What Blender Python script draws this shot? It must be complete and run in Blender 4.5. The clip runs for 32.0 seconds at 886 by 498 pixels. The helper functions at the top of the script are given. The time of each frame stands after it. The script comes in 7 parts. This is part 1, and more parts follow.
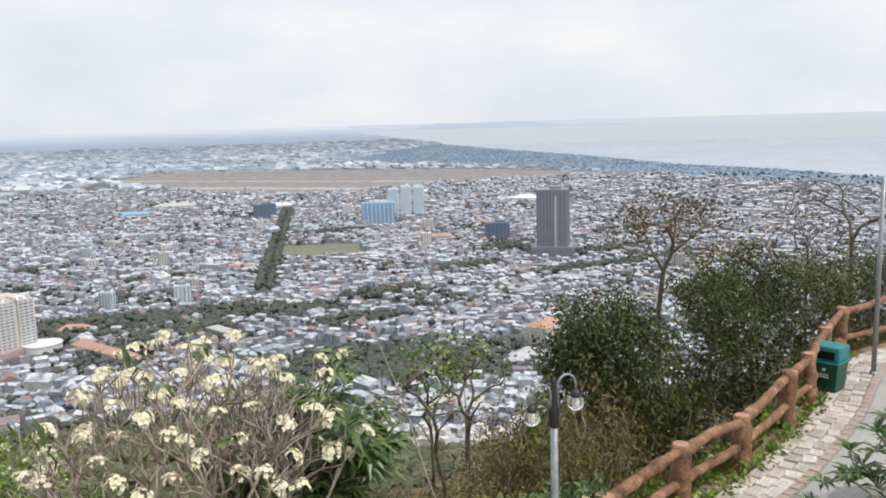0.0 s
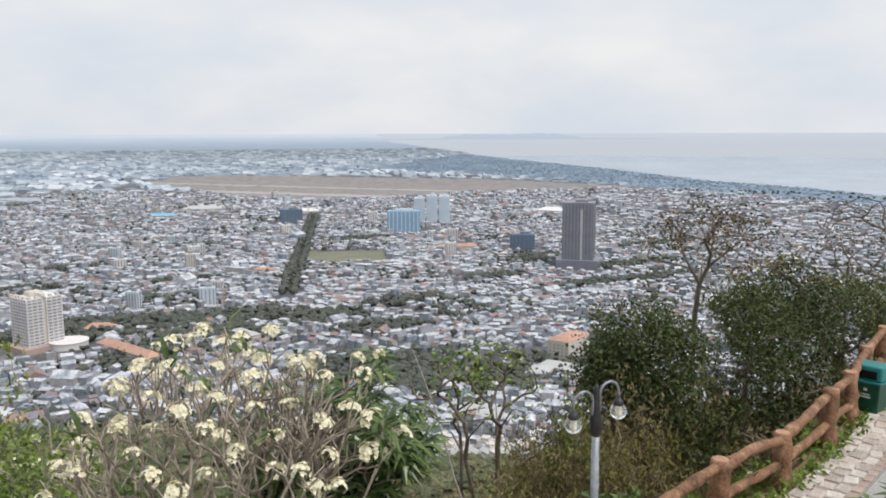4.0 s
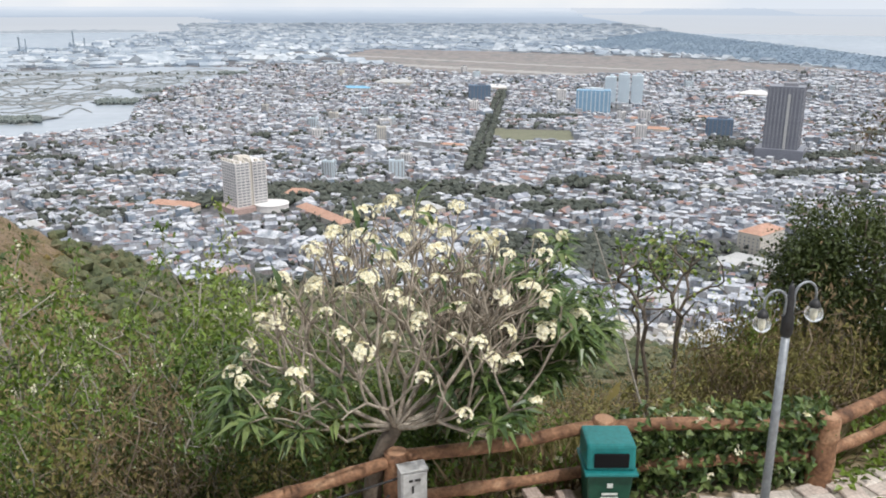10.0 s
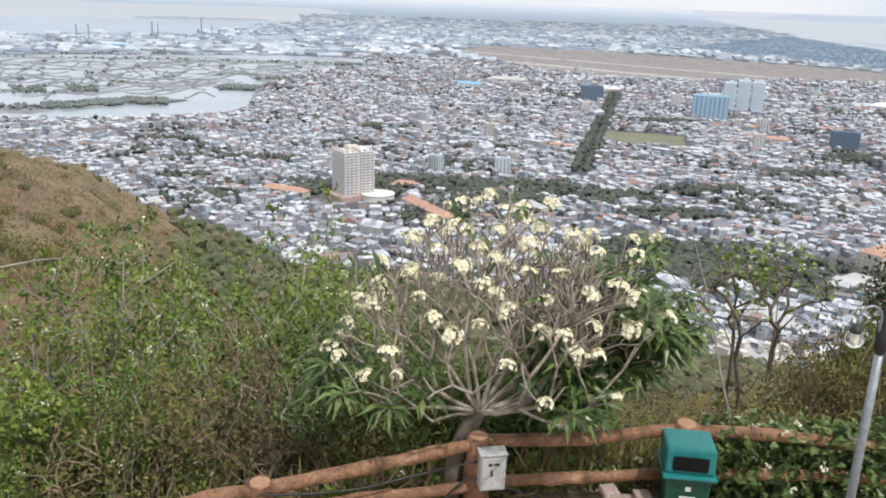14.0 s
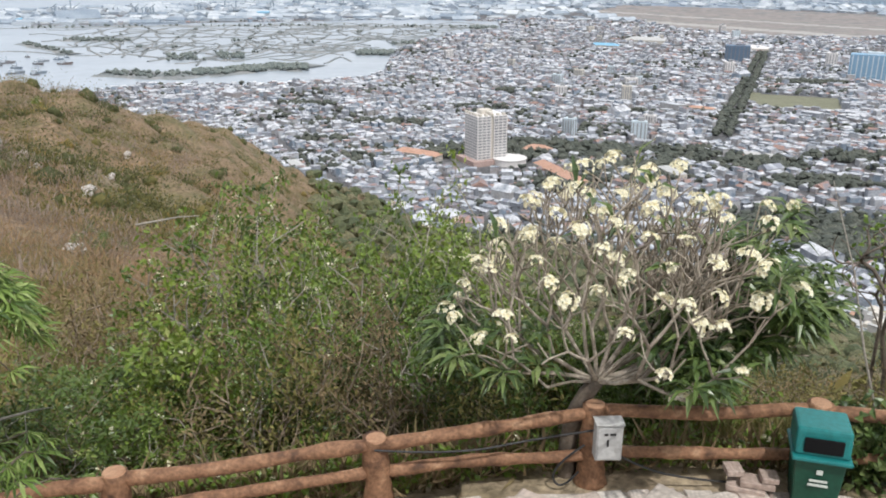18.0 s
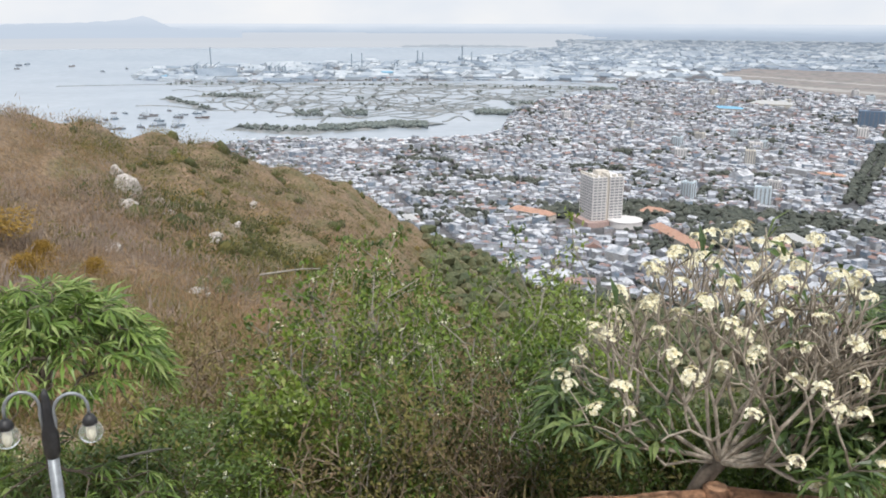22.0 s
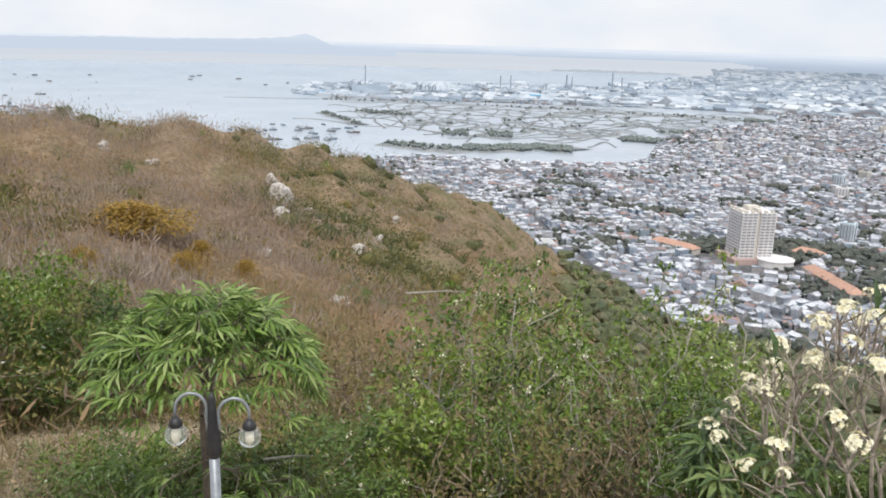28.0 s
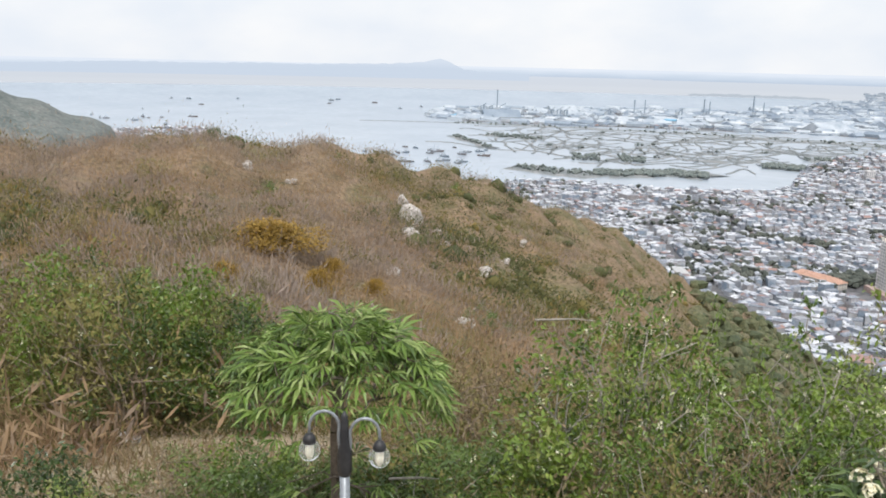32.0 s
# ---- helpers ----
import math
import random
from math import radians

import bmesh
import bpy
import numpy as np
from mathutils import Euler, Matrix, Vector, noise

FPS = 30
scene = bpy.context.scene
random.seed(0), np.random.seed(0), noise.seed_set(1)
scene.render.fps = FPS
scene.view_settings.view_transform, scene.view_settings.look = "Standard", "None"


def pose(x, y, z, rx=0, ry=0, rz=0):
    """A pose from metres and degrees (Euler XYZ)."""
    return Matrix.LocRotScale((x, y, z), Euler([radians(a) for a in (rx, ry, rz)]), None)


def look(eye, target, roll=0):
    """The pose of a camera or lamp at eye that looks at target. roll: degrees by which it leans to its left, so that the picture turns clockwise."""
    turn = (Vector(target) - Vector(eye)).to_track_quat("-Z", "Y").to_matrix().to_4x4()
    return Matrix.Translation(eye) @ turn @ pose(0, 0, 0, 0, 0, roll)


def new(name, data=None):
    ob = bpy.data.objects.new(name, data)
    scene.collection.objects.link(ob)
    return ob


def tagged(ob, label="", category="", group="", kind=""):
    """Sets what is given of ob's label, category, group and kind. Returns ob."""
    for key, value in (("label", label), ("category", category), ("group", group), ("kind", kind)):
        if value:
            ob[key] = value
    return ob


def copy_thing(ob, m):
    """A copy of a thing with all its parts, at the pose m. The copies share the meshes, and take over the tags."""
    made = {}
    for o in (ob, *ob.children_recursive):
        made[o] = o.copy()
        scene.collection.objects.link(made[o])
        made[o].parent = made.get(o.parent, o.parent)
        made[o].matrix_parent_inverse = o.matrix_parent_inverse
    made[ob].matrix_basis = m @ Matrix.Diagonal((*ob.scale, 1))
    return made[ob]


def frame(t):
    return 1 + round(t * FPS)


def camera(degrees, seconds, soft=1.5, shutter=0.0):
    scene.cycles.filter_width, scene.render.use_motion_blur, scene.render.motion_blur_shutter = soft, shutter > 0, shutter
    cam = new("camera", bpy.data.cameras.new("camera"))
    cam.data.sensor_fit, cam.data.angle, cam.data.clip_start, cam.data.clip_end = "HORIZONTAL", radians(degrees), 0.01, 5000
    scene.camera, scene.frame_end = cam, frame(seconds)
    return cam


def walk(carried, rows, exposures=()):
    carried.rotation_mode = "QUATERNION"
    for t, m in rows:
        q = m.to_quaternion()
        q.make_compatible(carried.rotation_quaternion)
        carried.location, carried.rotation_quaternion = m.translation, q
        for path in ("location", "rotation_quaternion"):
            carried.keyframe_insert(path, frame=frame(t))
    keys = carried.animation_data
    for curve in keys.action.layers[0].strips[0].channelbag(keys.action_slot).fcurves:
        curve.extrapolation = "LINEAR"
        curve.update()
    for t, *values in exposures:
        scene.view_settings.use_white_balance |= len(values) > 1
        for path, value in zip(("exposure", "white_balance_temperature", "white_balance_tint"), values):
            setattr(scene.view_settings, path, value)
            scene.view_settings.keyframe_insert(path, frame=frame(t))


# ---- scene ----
# ---- camera ----
cam = camera(56.57, 32.0, soft=1.85)
EYE = Vector((0.0, 0.0, 230.0))
# seconds, offset from EYE in metres, heading, tilt, lean in degrees
PATH = [
    (0.0, 0.094, -0.100, 0.088, -26.85, -8.90, -1.63),
    (0.5, 0.083, -0.047, 0.069, -26.87, -8.61, -1.42),
    (1.0, 0.065, -0.006, 0.049, -26.95, -8.20, -0.84),
    (1.5, 0.042, 0.015, 0.032, -26.98, -7.82, -0.16),
    (2.0, 0.032, 0.042, 0.012, -26.85, -7.65, 0.02),
    (2.5, 0.020, 0.062, -0.003, -26.56, -7.65, -0.03),
    (4.5, -0.027, 0.111, -0.038, -24.55, -8.71, -0.25),
    (5.0, -0.038, 0.119, -0.049, -23.94, -9.55, -0.33),
    (5.5, -0.039, 0.138, -0.063, -23.38, -10.48, -0.41),
    (6.0, -0.047, 0.135, -0.070, -22.60, -11.56, -0.45),
    (6.5, -0.062, 0.122, -0.070, -21.41, -12.58, -0.46),
    (7.0, -0.067, 0.130, -0.061, -20.09, -13.56, -0.47),
    (7.5, -0.077, 0.125, -0.052, -18.77, -14.41, -0.38),
    (8.0, -0.062, 0.155, -0.054, -17.44, -15.13, -0.24),
    (8.5, -0.044, 0.166, -0.052, -16.03, -15.69, -0.25),
    (9.0, -0.029, 0.178, -0.046, -14.64, -16.13, -0.16),
    (9.5, -0.021, 0.179, -0.038, -13.36, -16.42, -0.01),
    (10.0, -0.014, 0.169, -0.032, -12.19, -16.57, 0.18),
    (10.5, -0.008, 0.153, -0.019, -11.16, -16.58, 0.35),
    (11.0, 0.010, 0.160, -0.025, -10.25, -16.47, 0.62),
    (11.5, 0.027, 0.168, -0.028, -9.46, -16.30, 0.79),
    (12.0, 0.034, 0.129, -0.024, -8.71, -16.32, 0.96),
    (12.5, 0.027, 0.066, -0.022, -7.84, -16.44, 1.21),
    (13.0, 0.019, -0.002, -0.012, -6.92, -16.58, 1.48),
    (13.5, 0.000, -0.099, 0.005, -5.95, -16.72, 1.74),
    (15.5, 0.060, -0.187, -0.017, -1.30, -17.64, 1.12),
    (16.0, 0.067, -0.206, -0.018, -0.09, -17.91, 0.84),
    (16.5, 0.055, -0.223, -0.018, 1.07, -18.15, 0.60),
    (17.0, 0.041, -0.235, -0.012, 2.16, -18.43, 0.50),
    (17.5, 0.085, -0.163, -0.023, 3.41, -18.92, 0.21),
    (18.0, 0.139, -0.048, -0.048, 4.62, -19.50, 0.02),
    (18.5, 0.167, -0.013, -0.052, 5.76, -19.66, -0.16),
    (19.0, 0.151, -0.059, -0.036, 6.77, -19.15, -0.02),
    (19.5, 0.131, -0.127, -0.015, 7.75, -18.45, 0.04),
    (20.0, 0.145, -0.077, -0.022, 8.78, -17.81, -0.07),
    (20.5, 0.107, -0.018, -0.039, 9.76, -17.14, -0.05),
    (21.0, 0.084, 0.008, -0.030, 10.78, -16.48, -0.05),
    (21.5, 0.074, 0.007, -0.020, 11.76, -15.94, -0.06),
    (22.0, 0.058, 0.002, -0.015, 12.69, -15.52, 0.09),
    (22.5, 0.031, 0.013, -0.013, 13.55, -15.19, 0.43),
    (23.0, 0.003, 0.004, -0.011, 14.37, -14.84, 0.84),
    (23.5, -0.018, -0.007, -0.008, 15.16, -14.51, 1.28),
    (24.0, -0.035, -0.006, 0.002, 15.93, -14.25, 1.70),
    (24.5, -0.046, -0.008, 0.016, 16.76, -14.13, 1.95),
    (25.0, -0.047, -0.023, 0.034, 17.60, -14.22, 1.96),
    (25.5, -0.061, -0.024, 0.038, 18.43, -14.30, 1.87),
    (27.5, -0.076, -0.046, 0.076, 21.80, -14.19, 1.77),
    (28.0, -0.089, -0.045, 0.073, 22.49, -14.16, 1.62),
    (28.5, -0.093, -0.055, 0.077, 23.05, -14.15, 1.50),
    (29.0, -0.108, -0.062, 0.074, 23.50, -14.17, 1.41),
    (29.5, -0.141, -0.068, 0.068, 23.79, -14.18, 1.29),
    (30.0, -0.212, -0.036, 0.047, 24.68, -14.11, 1.20),
    (30.5, -0.235, -0.028, 0.053, 26.38, -13.94, 1.04),
    (31.0, -0.243, -0.008, 0.054, 28.15, -13.57, 1.15),
    (31.5, -0.198, -0.017, 0.075, 29.91, -13.15, 1.24),
    (32.0, -0.163, -0.032, 0.089, 31.58, -12.77, 1.33),
]
walk(cam, [(t, pose(x, y, EYE.z + z, 0, 0, turn) @ pose(0, 0, 0, 90 + tilt) @ pose(0, 0, 0, 0, 0, lean)) for t, x, y, z, turn, tilt, lean in PATH],
     exposures=[(0.0, -0.1), (2.0, -0.15), (5.0, -0.24), (6.5, -0.18), (8.0, -0.09), (10.0, -0.05), (13.0, -0.01), (22.0, -0.06), (26.0, -0.05), (30.0, 0.0), (32.0, 0.0)])
# ---- sky, sun ----
SUN_HEIGHT, SUN_TURN = radians(58), radians(150)
world = bpy.data.worlds.new("sky")
scene.world = world
world.use_nodes = True
wn, wl = world.node_tree.nodes, world.node_tree.links
wn.clear()
w_out, w_bg = wn.new("ShaderNodeOutputWorld"), wn.new("ShaderNodeBackground")
w_sky = wn.new("ShaderNodeTexSky")
w_sky.sky_type, w_sky.sun_disc = "NISHITA", False
w_sky.sun_elevation, w_sky.sun_rotation = SUN_HEIGHT, SUN_TURN
w_sky.air_density, w_sky.dust_density, w_sky.ozone_density = 1.0, 4.0, 1.0
w_co, w_map = wn.new("ShaderNodeTexCoord"), wn.new("ShaderNodeMapping")
w_map.inputs["Scale"].default_value = (2.6, 2.6, 6.0)
w_noise, w_ramp = wn.new("ShaderNodeTexNoise"), wn.new("ShaderNodeValToRGB")
w_noise.inputs["Scale"].default_value, w_noise.inputs["Detail"].default_value = 1.6, 7
w_ramp.color_ramp.elements[0].position, w_ramp.color_ramp.elements[0].color = 0.34, (0.0, 0.0, 0.0, 1)
w_ramp.color_ramp.elements[1].position, w_ramp.color_ramp.elements[1].color = 0.68, (1.0, 1.0, 1.0, 1)
w_mul = wn.new("ShaderNodeMix")
w_mul.data_type, w_mul.blend_type = "RGBA", "MULTIPLY"
w_mul.inputs[0].default_value = 1.0
w_mul.inputs[7].default_value = (0.11, 0.11, 0.11, 1)
w_mix, w_veil = wn.new("ShaderNodeMix"), wn.new("ShaderNodeMix")
w_mix.data_type = w_veil.data_type = "RGBA"
w_mix.inputs[0].default_value = 0.92
w_veil.inputs[6].default_value = (0.85, 0.915, 1.01, 1)
w_veil.inputs[7].default_value = (1.06, 1.06, 1.065, 1)
wl.new(w_co.outputs["Generated"], w_map.inputs[0])
wl.new(w_map.outputs[0], w_noise.inputs[0])
wl.new(w_noise.outputs[0], w_ramp.inputs[0])
wl.new(w_ramp.outputs[0], w_veil.inputs[0])
wl.new(w_sky.outputs[0], w_mul.inputs[6])
wl.new(w_mul.outputs[2], w_mix.inputs[6])
wl.new(w_veil.outputs[2], w_mix.inputs[7])
wl.new(w_mix.outputs[2], w_bg.inputs[0])
wl.new(w_bg.outputs[0], w_out.inputs[0])

sun = new("sun", bpy.data.lights.new("sun", "SUN"))
sun.data.energy, sun.data.angle, sun.data.color = 2.8, radians(1.5), (1.0, 0.975, 0.94)
sun.matrix_world = look((0, 0, 400), Vector((0, 0, 400)) - Vector((math.sin(SUN_TURN) * math.cos(SUN_HEIGHT), math.cos(SUN_TURN) * math.cos(SUN_HEIGHT), math.sin(SUN_HEIGHT))))
# ---- materials ----
def material(name, colors, rough=0.8, scale=3.0, fine=40.0, bump=0.3, bump_scale=None, metal=0.0, per="none", spread=0.12, gloss=0.3, trans=0.0, hue=0.0, depth=0.02):
    """A surface: colours mixed by a broad noise, a finer grain over them, relief, and a change from piece to piece.
    per: "object", "island", "patch" or "plant" for the change; colors: two or more."""
    m = bpy.data.materials.new(name)
    m.use_nodes = True
    n, l = m.node_tree.nodes, m.node_tree.links
    b = n["Principled BSDF"]
    b.inputs["Roughness"].default_value, b.inputs["Metallic"].default_value = rough, metal
    b.inputs["Specular IOR Level"].default_value = gloss
    co = n.new("ShaderNodeTexCoord")
    big, small, ramp = n.new("ShaderNodeTexNoise"), n.new("ShaderNodeTexNoise"), n.new("ShaderNodeValToRGB")
    big.inputs["Scale"].default_value, big.inputs["Detail"].default_value = scale, 5
    small.inputs["Scale"].default_value, small.inputs["Detail"].default_value = fine, 4
    l.new(co.outputs["Object"], big.inputs[0]), l.new(co.outputs["Object"], small.inputs[0])
    rnd, weight, share = None, 0.5, 1.0
    if per == "object":
        rnd = n.new("ShaderNodeObjectInfo").outputs["Random"]
    elif per == "island":
        rnd = n.new("ShaderNodeNewGeometry").outputs["Random Per Island"]
    elif per == "patch":
        # mostly by stretches of ground, some from piece to piece
        rnd, weight, share = n.new("ShaderNodeNewGeometry").outputs["Random Per Island"], 1.7, 0.34
    elif per == "plant":
        # half from plant to plant, half from leaf to leaf
        half, other = n.new("ShaderNodeMath"), n.new("ShaderNodeMath")
        half.operation, other.operation = "MULTIPLY", "MULTIPLY_ADD"
        half.inputs[1].default_value, other.inputs[1].default_value = 0.38, 0.62
        l.new(n.new("ShaderNodeNewGeometry").outputs["Random Per Island"], half.inputs[0])
        l.new(n.new("ShaderNodeObjectInfo").outputs["Random"], other.inputs[0])
        l.new(half.outputs[0], other.inputs[2])
        rnd = other.outputs[0]
    ramp.color_ramp.interpolation = "LINEAR"
    es = ramp.color_ramp.elements
    while len(es) < len(colors):
        es.new(0.5)
    for i, c in enumerate(colors):
        es[i].position = (0.3 + 0.4 * i / max(1, len(colors) - 1)) if rnd is None else i / max(1, len(colors) - 1)
        es[i].color = (*c, 1)
    if rnd is None:
        l.new(big.outputs[0], ramp.inputs[0])
    else:
        add = n.new("ShaderNodeMath")
        add.operation = "MULTIPLY_ADD"
        add.inputs[1].default_value = weight
        l.new(big.outputs[0], add.inputs[0])
        shift = n.new("ShaderNodeMath")
        shift.operation = "MULTIPLY_ADD"
        shift.inputs[1].default_value, shift.inputs[2].default_value = share, 0.5 - weight / 2 - share / 2
        l.new(rnd, shift.inputs[0])
        l.new(shift.outputs[0], add.inputs[2])
        l.new(add.outputs[0], ramp.inputs[0])
    hsv, val = n.new("ShaderNodeHueSaturation"), n.new("ShaderNodeMapRange")
    val.inputs[3].default_value, val.inputs[4].default_value = 1 - spread * 1.6, 1 + spread * 1.6
    val.inputs[1].default_value, val.inputs[2].default_value = 0.3, 0.7
    l.new(small.outputs[0], val.inputs[0])
    l.new(val.outputs[0], hsv.inputs["Value"])
    l.new(ramp.outputs[0], hsv.inputs["Color"])
    l.new(hsv.outputs[0], b.inputs["Base Color"])
    if bump:
        bn, bt = n.new("ShaderNodeBump"), n.new("ShaderNodeTexNoise")
        bt.inputs["Scale"].default_value, bt.inputs["Detail"].default_value = bump_scale or fine, 5
        l.new(co.outputs["Object"], bt.inputs[0])
        bn.inputs["Strength"].default_value, bn.inputs["Distance"].default_value = bump, depth
        l.new(bt.outputs[0], bn.inputs["Height"])
        l.new(bn.outputs[0], b.inputs["Normal"])
    if trans:
        tr, mx = n.new("ShaderNodeBsdfTranslucent"), n.new("ShaderNodeMixShader")
        mx.inputs[0].default_value = trans
        l.new(hsv.outputs[0], tr.inputs[0])
        l.new(b.outputs[0], mx.inputs[1]), l.new(tr.outputs[0], mx.inputs[2])
        l.new(mx.outputs[0], n["Material Output"].inputs[0])
    return m


M_hill = material("dry_hillside", [(0.10, 0.092, 0.042), (0.19, 0.135, 0.078), (0.235, 0.165, 0.105), (0.135, 0.118, 0.055), (0.21, 0.16, 0.11)], scale=0.06, fine=1.2, bump=0.8, bump_scale=0.8, spread=0.3, depth=0.5)
M_town = material("town_ground", [(0.078, 0.080, 0.084), (0.12, 0.12, 0.127), (0.18, 0.175, 0.18)], scale=0.02, fine=0.15, bump=0, spread=0.25)
# pale blue mixed into the ground colour for haze over the plain
M_far = material("far_plain_hazed", [(0.175, 0.22, 0.28), (0.235, 0.285, 0.35), (0.30, 0.35, 0.41)], scale=0.01, fine=0.05, bump=0, spread=0.12)
M_water = material("bay_water", [(0.335, 0.385, 0.44), (0.385, 0.435, 0.49)], scale=0.004, fine=0.03, rough=0.25, bump=0.15, bump_scale=0.4, spread=0.03, gloss=0.5)
# the bluish factors put the town's haze into wall and roof colours
M_walls = material("house_walls", [(0.72 * q[0], 0.73 * q[1], 0.765 * q[2]) for q in ((0.50, 0.52, 0.54), (0.29, 0.31, 0.34), (0.60, 0.61, 0.62), (0.46, 0.44, 0.41), (0.30, 0.38, 0.46), (0.64, 0.65, 0.66), (0.38, 0.34, 0.32), (0.52, 0.54, 0.57))], scale=0.1, fine=0.6, bump=0, per="island", spread=0.12)
M_roofs = material("house_roofs", [(0.775 * q[0], 0.78 * q[1], 0.81 * q[2]) for q in ((0.34, 0.36, 0.40), (0.66, 0.68, 0.71), (0.20, 0.225, 0.26), (0.42, 0.45, 0.48), (0.80, 0.81, 0.82), (0.24, 0.28, 0.34), (0.44, 0.27, 0.21), (0.25, 0.26, 0.285), (0.74, 0.755, 0.77), (0.46, 0.48, 0.51), (0.86, 0.865, 0.87), (0.38, 0.39, 0.41))], scale=0.1, fine=0.8, bump=0, per="island", spread=0.15)
M_dark = material("window_dark", [(0.06, 0.07, 0.09), (0.12, 0.13, 0.15)], scale=0.3, fine=2, bump=0, rough=0.3, spread=0.1)
M_trees = material("town_trees", [(0.060, 0.070, 0.060), (0.078, 0.088, 0.074), (0.105, 0.112, 0.092)], scale=0.05, fine=0.5, bump=0, per="island", spread=0.25)
M_leaf = material("leaf_green", [(0.03, 0.06, 0.014), (0.085, 0.145, 0.022), (0.135, 0.21, 0.028), (0.195, 0.27, 0.045), (0.30, 0.305, 0.105)], scale=1.1, fine=6, bump=0, per="plant", spread=0.15, rough=0.38, gloss=0.5, trans=0.2)
M_mid = material("mid_green", [(0.026, 0.048, 0.013), (0.055, 0.095, 0.02), (0.095, 0.15, 0.028), (0.16, 0.21, 0.055)], scale=1.1, fine=6, bump=0, per="plant", spread=0.15, rough=0.34, gloss=0.5, trans=0.2)
M_dry = material("dry_scrub", [(0.17, 0.125, 0.07), (0.24, 0.172, 0.10), (0.16, 0.14, 0.065), (0.30, 0.22, 0.13)], scale=0.4, fine=3, bump=0, per="island", spread=0.2, trans=0.15)
M_olive = material("olive_scrub", [(0.10, 0.10, 0.034), (0.16, 0.15, 0.048), (0.23, 0.20, 0.07), (0.14, 0.155, 0.045)], scale=0.4, fine=3, bump=0, per="plant", spread=0.2, trans=0.15)
M_deep = material("deep_green", [(0.026, 0.040, 0.013), (0.05, 0.07, 0.02), (0.085, 0.108, 0.03), (0.15, 0.155, 0.06)], scale=1.0, fine=6, bump=0, per="plant", spread=0.15, rough=0.45, trans=0.2)
M_stem = material("brown_stems", [(0.13, 0.095, 0.065), (0.27, 0.215, 0.16), (0.19, 0.145, 0.105)], scale=4, fine=30, bump=0.4, spread=0.15)
M_bark = material("grey_bark", [(0.22, 0.20, 0.17), (0.34, 0.31, 0.27), (0.28, 0.25, 0.21)], scale=4, fine=30, bump=0.5, spread=0.15)
M_log = material("painted_concrete_log", [(0.09, 0.048, 0.03), (0.20, 0.105, 0.06), (0.26, 0.14, 0.08), (0.38, 0.23, 0.14)], scale=5.0, fine=26, bump=0.6, spread=0.2, rough=0.7)
M_logend = material("log_end", [(0.36, 0.20, 0.12), (0.44, 0.27, 0.17)], scale=5, fine=30, bump=0.3, spread=0.12)
M_petal = material("petals", [(0.78, 0.70, 0.44), (0.84, 0.81, 0.66), (0.81, 0.77, 0.57)], scale=3, fine=20, bump=0, per="island", spread=0.06, rough=0.6, trans=0.15)
M_bin = material("green_plastic", [(0.006, 0.06, 0.036), (0.010, 0.08, 0.05)], scale=3, fine=20, bump=0.1, spread=0.1, rough=0.4, gloss=0.5)
M_lid = material("teal_plastic", [(0.01, 0.16, 0.16), (0.015, 0.20, 0.20)], scale=3, fine=20, bump=0.1, spread=0.1, rough=0.4, gloss=0.5)
M_black = material("black_iron", [(0.012, 0.012, 0.014), (0.03, 0.03, 0.032)], scale=6, fine=30, bump=0.2, spread=0.2, rough=0.5, gloss=0.5)
M_steel = material("galvanised_steel", [(0.22, 0.24, 0.26), (0.31, 0.33, 0.355)], scale=3, fine=20, bump=0.1, spread=0.1, rough=0.45, metal=0.4, gloss=0.5)
M_stone = material("pale_paver", [(0.36, 0.31, 0.27), (0.56, 0.51, 0.46), (0.48, 0.40, 0.35), (0.62, 0.58, 0.53)], scale=3, fine=25, bump=0.5, per="object", spread=0.15)
M_grout = material("pale_grout", [(0.27, 0.24, 0.205), (0.38, 0.345, 0.30)], scale=2.5, fine=25, bump=0.4, spread=0.18)
M_concrete = material("path_concrete", [(0.30, 0.29, 0.27), (0.38, 0.37, 0.35)], scale=1.2, fine=30, bump=0.3, spread=0.12)
M_brick = material("kerb_brick", [(0.34, 0.26, 0.22), (0.43, 0.345, 0.30)], scale=3, fine=25, bump=0.4, per="object", spread=0.18)
M_grey = material("grey_enamel", [(0.42, 0.42, 0.42), (0.52, 0.52, 0.51)], scale=4, fine=25, bump=0.1, spread=0.08, rough=0.5)
M_soil = material("dry_soil", [(0.24, 0.18, 0.12), (0.36, 0.29, 0.20), (0.17, 0.14, 0.08)], scale=0.9, fine=9, bump=0.7, spread=0.25, depth=0.06)
M_rock = material("pale_rock", [(0.28, 0.25, 0.22), (0.50, 0.465, 0.43), (0.38, 0.33, 0.29)], scale=0.5, fine=4, bump=0.9, spread=0.25, depth=0.2)

M_airfield = material("dry_airfield", [(0.17, 0.18, 0.185), (0.225, 0.21, 0.205), (0.265, 0.235, 0.225), (0.19, 0.195, 0.19)], scale=0.014, fine=0.04, bump=0, spread=0.12)
M_runway = material("runway_concrete", [(0.33, 0.32, 0.305), (0.40, 0.385, 0.365)], scale=0.01, fine=0.1, bump=0, spread=0.06)
M_pitch = material("grass_pitch", [(0.16, 0.165, 0.11), (0.20, 0.20, 0.14)], scale=0.03, fine=0.3, bump=0, spread=0.15)
# slate blue base colour carries the haze over the forest
M_forest = material("forest_haze_tint", [(0.185, 0.245, 0.315), (0.205, 0.27, 0.34), (0.235, 0.30, 0.365)], scale=0.01, fine=0.1, bump=0, spread=0.12)
